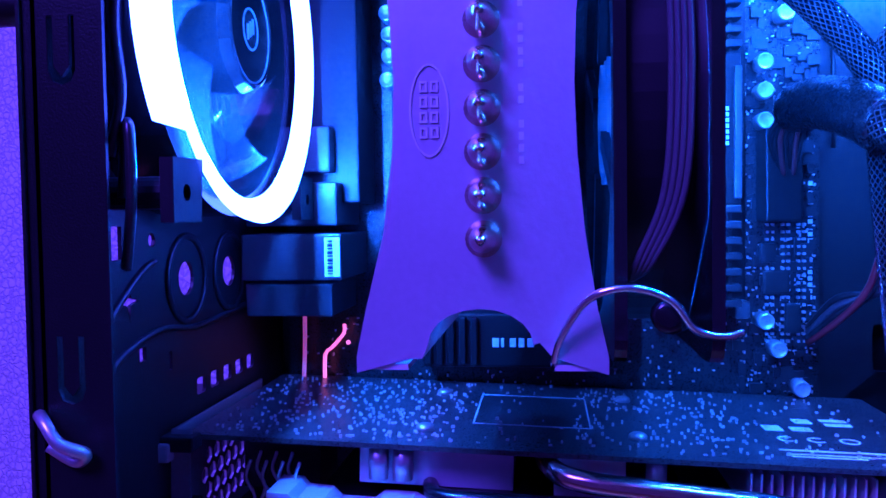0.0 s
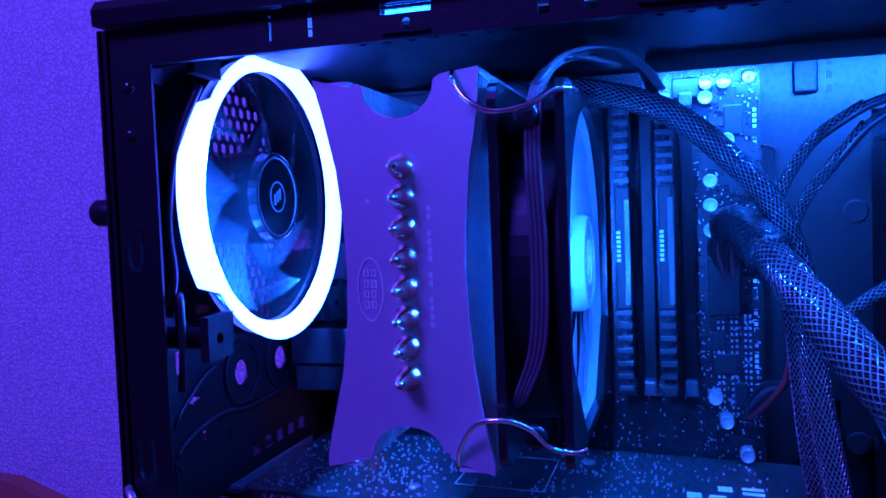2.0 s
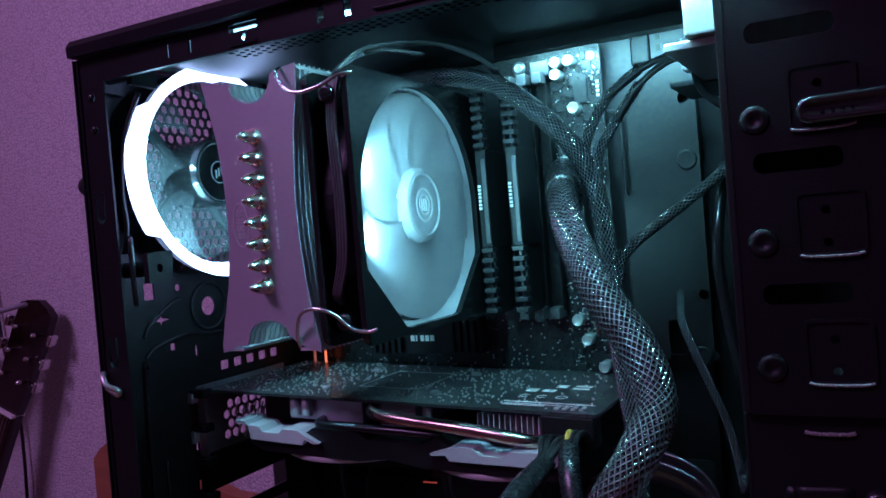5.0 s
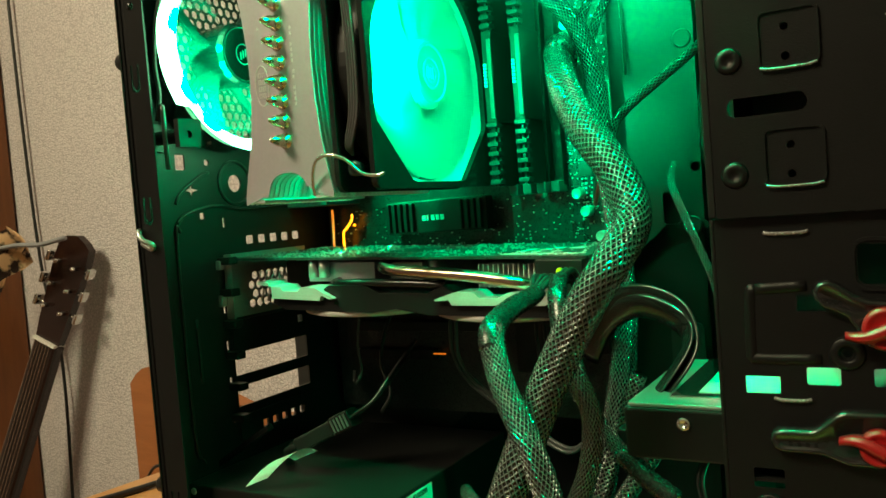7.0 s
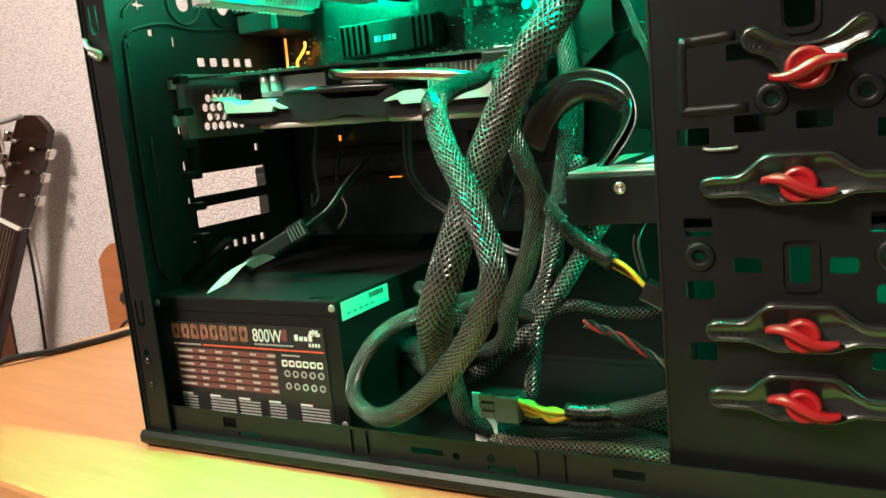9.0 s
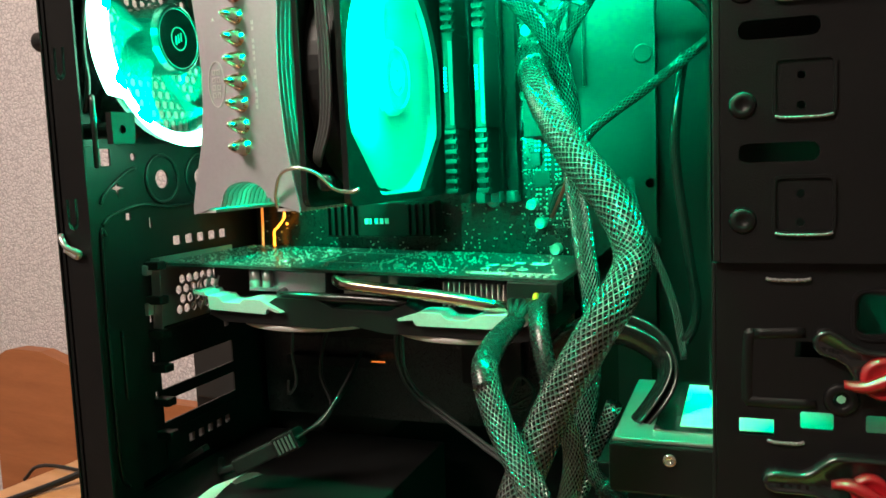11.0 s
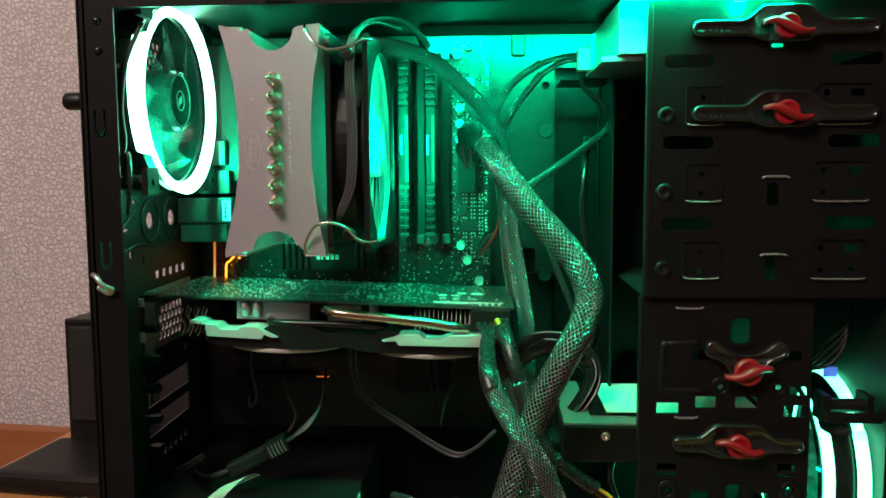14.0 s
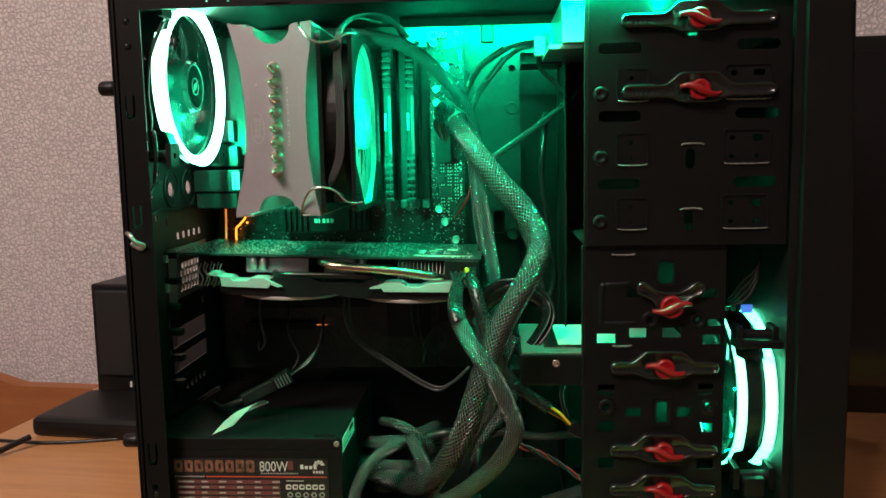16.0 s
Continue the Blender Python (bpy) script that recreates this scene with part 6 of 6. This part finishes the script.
part("sleeve_end", tube(bm_new(), [(0.2195, 0.1440, 0.3325), (0.2235, 0.1270, 0.3330), (0.2300, 0.1050, 0.3270), (0.2345, 0.0940, 0.3215)], 0.0104, 16, 5, 0.85, (1, 0, 0), lambda t: 0.85 + 0.2 * t), SHRINK, main, "smooth heat-shrink end", True)
for k in range(7):
    cable("wire", "", [(0.2165 + 0.0012 * k, 0.1530, 0.3130 - 0.0025 * (k % 3)), (0.2120 + 0.002 * k, 0.1470, 0.3230), (0.2170 + 0.0014 * k, 0.1400, 0.3320)], 0.0011, (BLACKWIRE, BLACKWIRE, REDWIRE)[k % 3], main, n=6)

eps = thing("processor_power_cable", "black braided cable arching over the memory", "cable", (0.16, 0.12, 0.39))
part("sleeve", tube(bm_new(), [(0.0900, 0.1450, 0.4010), (0.1250, 0.1350, 0.4000), (0.1560, 0.1200, 0.3965), (0.1930, 0.1150, 0.3850), (0.2200, 0.1150, 0.3630), (0.2380, 0.1150, 0.3400), (0.2480, 0.1100, 0.3080), (0.2510, 0.1050, 0.2700), (0.2570, 0.1000, 0.2300), (0.2620, 0.0900, 0.1900), (0.2580, 0.0700, 0.1300), (0.2400, 0.0650, 0.0800), (0.1520, 0.0900, 0.0600)], 0.0056, 14, 9), SLEEVE, eps, "", True)

# graphics card supply leads: loose wires, heat-shrink, sleeve
pcie = thing("graphics_power_cable", "black braided cable from the graphics card looping to the bottom", "cable", (0.236, 0.06, 0.21))
P1 = [(0.2350, 0.0320, 0.2010), (0.2345, 0.0100, 0.1985), (0.2355, -0.0120, 0.1930), (0.2385, -0.0190, 0.1850), (0.2481, -0.0300, 0.1703), (0.2616, -0.0405, 0.1534), (0.2705, -0.0455, 0.1352), (0.2745, -0.0500, 0.1215), (0.2664, -0.0490, 0.1041), (0.2533, -0.0430, 0.0874), (0.2296, -0.0300, 0.0657), (0.1937, -0.0080, 0.0410), (0.1720, 0.0020, 0.0345), (0.1585, 0.0070, 0.0430), (0.1600, 0.0130, 0.0570), (0.1704, 0.0220, 0.0726), (0.1906, 0.0350, 0.0824), (0.2150, 0.0650, 0.0850)]
part("sleeve", tube(bm_new(), P1[2:], 0.0058, 14, 9, 0.75, (0, 1, 0)), SLEEVE, pcie, "", True)
part("heat_shrink", tube(bm_new(), [(0.2360, 0.0380, 0.2030)] + P1[:4], 0.0058, 12, 6, 0.8, (0, 1, 0), lambda t: 0.8 + 0.25 * t), SHRINK, pcie, "shiny heat-shrink sleeve", True)
for k in range(4):
    cable("wire", "", [(0.2290 + 0.0040 * k, 0.0650, 0.2060), (0.2290 + 0.0040 * k, 0.0520, 0.2085), (0.2320 + 0.0020 * k, 0.0420, 0.2050), (0.2340 + 0.0010 * k, 0.0330, 0.2000)], 0.0016, BLACKWIRE, pcie, n=8)
pcie2 = thing("graphics_power_cable", "short black braided cable beside the main power cable", "cable", (0.25, 0.06, 0.21))
part("heat_shrink", tube(bm_new(), [(0.2440, 0.0460, 0.2080), (0.2475, 0.0340, 0.2000), (0.2510, 0.0270, 0.1880), (0.2545, 0.0240, 0.1760)], 0.0050, 12, 6, 0.8, (0, 1, 0)), SHRINK, pcie2, "shiny heat-shrink sleeve", True)
part("sleeve", tube(bm_new(), [(0.2535, 0.0245, 0.1790), (0.2590, 0.0230, 0.1640), (0.2640, 0.0250, 0.1450), (0.2600, 0.0250, 0.1200), (0.2450, 0.0300, 0.0900), (0.2250, 0.0450, 0.0600), (0.1520, 0.0700, 0.0500)], 0.0050, 12, 8), SLEEVE, pcie2, "", True)
for k in range(3):
    cable("wire", "", [(0.2400 + 0.0035 * k, 0.0650, 0.2060), (0.2410 + 0.0030 * k, 0.0560, 0.2110), (0.2430 + 0.0016 * k, 0.0470, 0.2085)], 0.0016, YELLOW if k == 0 else BLACKWIRE, pcie2, n=8)

# pair to the disc drive, data lead, and slanting lead
pair = thing("drive_power_cable", "pair of thin braided leads to the disc drive plug", "cable", (0.3, 0.1, 0.38))
LOW = [(0.2440, 0.1230, 0.2850), (0.2480, 0.1210, 0.2400), (0.2550, 0.1150, 0.1900), (0.2560, 0.100, 0.14)]
for k, upper_run in enumerate(([(0.2870, 0.1130, 0.3850), (0.2720, 0.1150, 0.3810), (0.2550, 0.1160, 0.3700), (0.2450, 0.1170, 0.3570), (0.2395, 0.1180, 0.3440), (0.2390, 0.1190, 0.3270)],
                               [(0.2870, 0.1110, 0.3820), (0.2720, 0.1120, 0.3730), (0.2595, 0.1130, 0.3580), (0.2500, 0.1150, 0.3450), (0.2440, 0.1160, 0.3300), (0.2430, 0.1180, 0.3170)])):
    part("lead", tube(bm_new(), upper_run[1:] + [(px + 0.0035 * k, py, pz) for px, py, pz in LOW], 0.0027, 10, 8), SLEEVE_FINE, pair, "", True)
    for w in range(2):
        part("plug_wire", tube(bm_new(), [(0.2975, 0.1060, 0.3850 - 0.002 * w - 0.002 * k)] + [(px, py - 0.0016 * w, pz - 0.0014 * w) for px, py, pz in upper_run[:3]], 0.0014, 8, 4), BLACKWIRE, pair, "", True)
slant = cable("slanting_lead", "thin braided lead slanting across the tray", [(0.3330, 0.1220, 0.3480), (0.3215, 0.1200, 0.3385), (0.3190, 0.1200, 0.3350), (0.3050, 0.1200, 0.3240), (0.2880, 0.1200, 0.3120), (0.2610, 0.1180, 0.2930), (0.2540, 0.1130, 0.2800), (0.2520, 0.1100, 0.2500)], 0.0029, SLEEVE_FINE)
cable("data_lead", "thin flat black data lead of the disc drive", [(0.3000, 0.1060, 0.3740), (0.3000, 0.1140, 0.3690), (0.3030, 0.1180, 0.3630), (0.3120, 0.1190, 0.3550), (0.3190, 0.1190, 0.3470), (0.3212, 0.1190, 0.3400), (0.3195, 0.1180, 0.3360), (0.3120, 0.1170, 0.3295)], 0.0021, BLACKWIRE, flat=0.6)
cable("round_lead", "smooth round black lead hanging in front of the cage", [(0.3060, 0.1350, 0.3300), (0.3030, 0.1220, 0.3010), (0.3020, 0.1200, 0.2750), (0.3080, 0.1200, 0.2260), (0.3120, 0.1200, 0.1980), (0.3105, 0.1190, 0.1850), (0.3060, 0.1180, 0.1765)], 0.0028, GLOSS)
cable("thin_sleeved_lead", "thin sleeved lead on the tray", [(0.2720, 0.1700, 0.2620), (0.2790, 0.1350, 0.2500), (0.2890, 0.1300, 0.2250), (0.3000, 0.1290, 0.1950), (0.3050, 0.128, 0.165)], 0.0022, SLEEVE_FINE)
for k in range(2):
    cable("flat_data_cable", "flat glossy black data cable bending into the lower cage", [(0.2390 + 0.004 * k, 0.0800, 0.1650 - 0.003 * k), (0.2500 + 0.004 * k, 0.0750, 0.1820 - 0.002 * k), (0.2660 + 0.003 * k, 0.0700, 0.1940 - 0.004 * k), (0.2830, 0.0660, 0.1955 - 0.005 * k), (0.2980, 0.0620, 0.1880 - 0.005 * k), (0.3030 - 0.002 * k, 0.0560, 0.1740), (0.2960 - 0.003 * k, 0.0500, 0.1600), (0.2800, 0.0480, 0.1440)], 0.0066, GLOSS, flat=0.20, flat_axis=(0, 1, 0), n=10)

# drive supply cable ending in a flat plug with yellow wires
sata = thing("drive_supply_cable", "black braided drive cable ending in a flat plug", "cable", (0.27, 0.03, 0.14))
part("sleeve", tube(bm_new(), [(0.2480, 0.0450, 0.1750), (0.2550, 0.0320, 0.1580), (0.2660, 0.0280, 0.1430), (0.2780, 0.0250, 0.1290)], 0.0038, 12, 8), SLEEVE, sata, "", True)
part("heat_shrink", tube(bm_new(), [(0.2760, 0.0255, 0.1310), (0.2880, 0.0230, 0.1210), (0.3010, 0.0210, 0.1130)], 0.0046, 12, 6), SHRINK, sata, "smooth heat-shrink", True)
for k in range(5):
    cable("wire", "", [(0.3000, 0.0205 + 0.0012 * k, 0.1150 - 0.0012 * k), (0.3080 + 0.0008 * k, 0.0190 + 0.0012 * k, 0.1105 - 0.0016 * k), (0.3160, 0.0180 + 0.0012 * k, 0.1020 - 0.0008 * k)], 0.0012, YELLOW if k in (0, 4) else BLACKWIRE, sata, n=6)
bm = box(bm_new(), -0.004, 0.013, -0.004, 0.004, -0.0045, 0.0045, 0.0008, 2, Matrix.Translation((0.3190, 0.0175, 0.1000)) @ Matrix.Rotation(radians(26), 4, "Y"))
part("plug", bm, GLOSS, sata, "black flat plug")
for k in range(2):
    cable("loop_wire", "thin wire loop above the plug", [(0.3130 + 0.002 * k, 0.0230, 0.1060), (0.3090 + 0.002 * k, 0.0280, 0.1200), (0.3130 + 0.002 * k, 0.0320, 0.1290 + 0.001 * k), (0.3230, 0.0350, 0.1300 + 0.001 * k), (0.335, 0.04, 0.127)], 0.0008, BLACKWIRE, sata, n=6)

# bottom: white-lit plug with yellow wires, two sleeves into the cage
spare = thing("spare_power_plug", "pale eight-pin plug with yellow wires on the case floor", "plug", (0.24, 0.02, 0.035))
part("shell", box(bm_new(), 0.2290, 0.2490, 0.0170, 0.0260, 0.0325, 0.0465, 0.001), BLACK, spare)
part("shell_front", box(bm_new(), 0.2370, 0.2500, 0.0155, 0.0275, 0.0315, 0.0455, 0.001), GREYWIRE, spare)
for k in range(3):
    part("pin_slot", box(bm_new(), 0.2285 + 0.0001 * k, 0.2365, 0.0162, 0.0171, 0.0335 + 0.0045 * k, 0.0365 + 0.0045 * k), GREYWIRE, spare)
part("paper", box(bm_new(), 0.2190, 0.2320, 0.0275, 0.0279, 0.0150, 0.0420), PAPER, spare, "pale paper strip behind the plug")
for k in range(6):
    cable("wire", "yellow wire", [(0.2490, 0.0180 + 0.0012 * k, 0.0435 - 0.0018 * k), (0.2570, 0.0175 + 0.0014 * k, 0.0415 - 0.0012 * k + 0.002 * math.sin(k * 2.1)), (0.2650, 0.0185 + 0.0012 * k, 0.0390 - 0.0010 * ((k * 5) % 6)), (0.2760, 0.0200 + 0.001 * k, 0.0385 - 0.0010 * k)], 0.0014, YELLOW, spare, n=7)
for k in range(2):
    part("heat_shrink", tube(bm_new(), [(0.2735, 0.0200 + 0.004 * k, 0.0400 - 0.0075 * k), (0.2850, 0.0210 + 0.004 * k, 0.0395 - 0.0065 * k), (0.2990, 0.0230 + 0.004 * k, 0.0410 - 0.006 * k)], 0.0036, 12, 5), SHRINK, spare, "", True)
    part("sleeve", tube(bm_new(), [(0.2960, 0.0225 + 0.004 * k, 0.0405 - 0.006 * k), (0.3120, 0.0250 + 0.004 * k, 0.0445 - 0.006 * k), (0.3300, 0.0300 + 0.004 * k, 0.0490 - 0.007 * k), (0.3550, 0.0450, 0.0480)], 0.0043, 12, 7), SLEEVE, spare, "", True)
for k, (z, y) in enumerate(((0.0165, 0.024), (0.0170, 0.036), (0.0230, 0.044))):
    cable("floor_cable", "black braided cable over yellow wires along the case floor", [(0.2200, y + 0.01, z), (0.2450, y, z + 0.001), (0.2720, y + 0.002 * k, z + 0.002), (0.3000, y - 0.002, z + 0.0045 + 0.001 * k), (0.3260, y, z + 0.002), (0.355, y + 0.01, z)], 0.0040, SLEEVE_GOLD if k != 1 else SLEEVE, n=12)
# twisted front-panel wires and other dark leads
for k in range(3):
    pts = []
    for i in range(17):
        t = i / 16
        base = Vector((0.2760 + 0.050 * t, 0.0480 - 0.006 * t, 0.0760 - 0.026 * t + 0.004 * math.sin(3 * t)))
        a = 14 * t + 2.094 * k
        pts.append(base + Vector((0, math.cos(a), math.sin(a))) * 0.0018)
    cable("twisted_wire", "twisted thin panel wire", pts, 0.0009, (BLACKWIRE, REDWIRE, GREYWIRE)[k], n=6, step=3)
for pts, r, mt in (([(0.2780, 0.0550, 0.1600), (0.2640, 0.0560, 0.1230), (0.2560, 0.0560, 0.1020), (0.2480, 0.0560, 0.0750), (0.2420, 0.0500, 0.0300)], 0.0040, SLEEVE_FINE),
                   ([(0.2950, 0.0600, 0.1400), (0.2770, 0.0580, 0.1140), (0.2630, 0.0560, 0.0930), (0.2480, 0.0560, 0.0740), (0.2300, 0.0560, 0.0580), (0.2040, 0.0560, 0.0400), (0.165, 0.07, 0.03)], 0.0046, SLEEVE_FINE),
                   ([(0.2480, 0.0600, 0.0760), (0.2700, 0.0560, 0.0830), (0.2950, 0.0500, 0.0810), (0.3250, 0.0450, 0.0860)], 0.0034, SLEEVE_FINE),
                   ([(0.2480, 0.0560, 0.0740), (0.2380, 0.0500, 0.0800), (0.2250, 0.0450, 0.0860), (0.2050, 0.0480, 0.0800)], 0.0036, BLACKWIRE),
                   ([(0.1980, 0.0320, 0.0880), (0.2080, 0.0220, 0.0700), (0.2150, 0.0180, 0.0480), (0.2180, 0.0220, 0.0300), (0.2300, 0.0350, 0.0180)], 0.0052, SLEEVE),
                   ([(0.1720, 0.0650, 0.0880), (0.1850, 0.0450, 0.0930), (0.1990, 0.0350, 0.0900), (0.2120, 0.0400, 0.0760), (0.2050, 0.05, 0.06)], 0.0040, SLEEVE_FINE)):
    cable("dark_lead", "dark power lead in the bundle beside the power supply", pts, r, mt, n=12)
for k in range(2):
    cable("panel_lead", "thin black lead below the graphics card", [(0.1310 + 0.004 * k, 0.1350, 0.1860), (0.1320 + 0.004 * k, 0.1300, 0.1640), (0.1350 + 0.003 * k, 0.1280, 0.1500), (0.1450 + 0.002 * k, 0.1270, 0.1350 + 0.002 * k), (0.1730, 0.1240, 0.1170 + 0.003 * k), (0.2080, 0.1200, 0.0975 + 0.003 * k), (0.2250, 0.1150, 0.1050), (0.2400, 0.1100, 0.1200)], 0.0013, GREYWIRE, n=7)
    cable("panel_lead", "thin black lead below the graphics card", [(0.1880 + 0.005 * k, 0.1400, 0.1820), (0.1900 + 0.006 * k, 0.1380, 0.1500), (0.1980 + 0.003 * k, 0.1370, 0.1300), (0.2120, 0.1360, 0.1280 + 0.006 * k), (0.2180, 0.1350, 0.1400), (0.2100, 0.1350, 0.1480), (0.2010 + 0.002 * k, 0.1350, 0.1350), (0.1990, 0.1300, 0.1180)], 0.0011, BLACKWIRE, n=7)
cable("rear_lead", "thin lead hanging behind the rear panel", [(0.0560, 0.1400, 0.1900), (0.0570, 0.1300, 0.1600), (0.0620, 0.1250, 0.1400), (0.0580, 0.1220, 0.1320), (0.0560, 0.1250, 0.1400)], 0.0010, GREYWIRE, n=6)
cable("rear_lead", "thin lead behind the rear panel", [(0.0900, 0.1350, 0.1850), (0.0850, 0.1250, 0.1700), (0.0860, 0.1150, 0.1480), (0.0950, 0.1100, 0.1300), (0.0900, 0.1050, 0.1180)], 0.0012, BLACKWIRE, n=6)
cable("board_lead", "thin black lead curving round the motherboard corner", [(0.2380, 0.1720, 0.3700), (0.2420, 0.1740, 0.3690), (0.2445, 0.1750, 0.3630), (0.2450, 0.1750, 0.3200)], 0.0009, BLACKWIRE, n=6)
cable("fan_lead", "black flat lead of the cooler fan arching over the memory", [(0.1640, 0.0300, 0.3950), (0.1720, 0.0650, 0.4035), (0.1800, 0.0950, 0.4055), (0.1870, 0.1180, 0.4000), (0.1900, 0.1300, 0.3900)], 0.0026, BLACKWIRE, flat=0.5)
for k in range(4):
    cable("socket_wire", "coloured wire into the board edge socket", [(0.2280, 0.1520, 0.2420 + 0.002 * k), (0.2350, 0.1400, 0.2520 + 0.003 * k), (0.2420 + 0.002 * k, 0.1300, 0.2650), (0.2450, 0.1220, 0.2850)], 0.0014, (REDWIRE, BLACKWIRE, GREYWIRE, BLACKWIRE)[k], n=6)
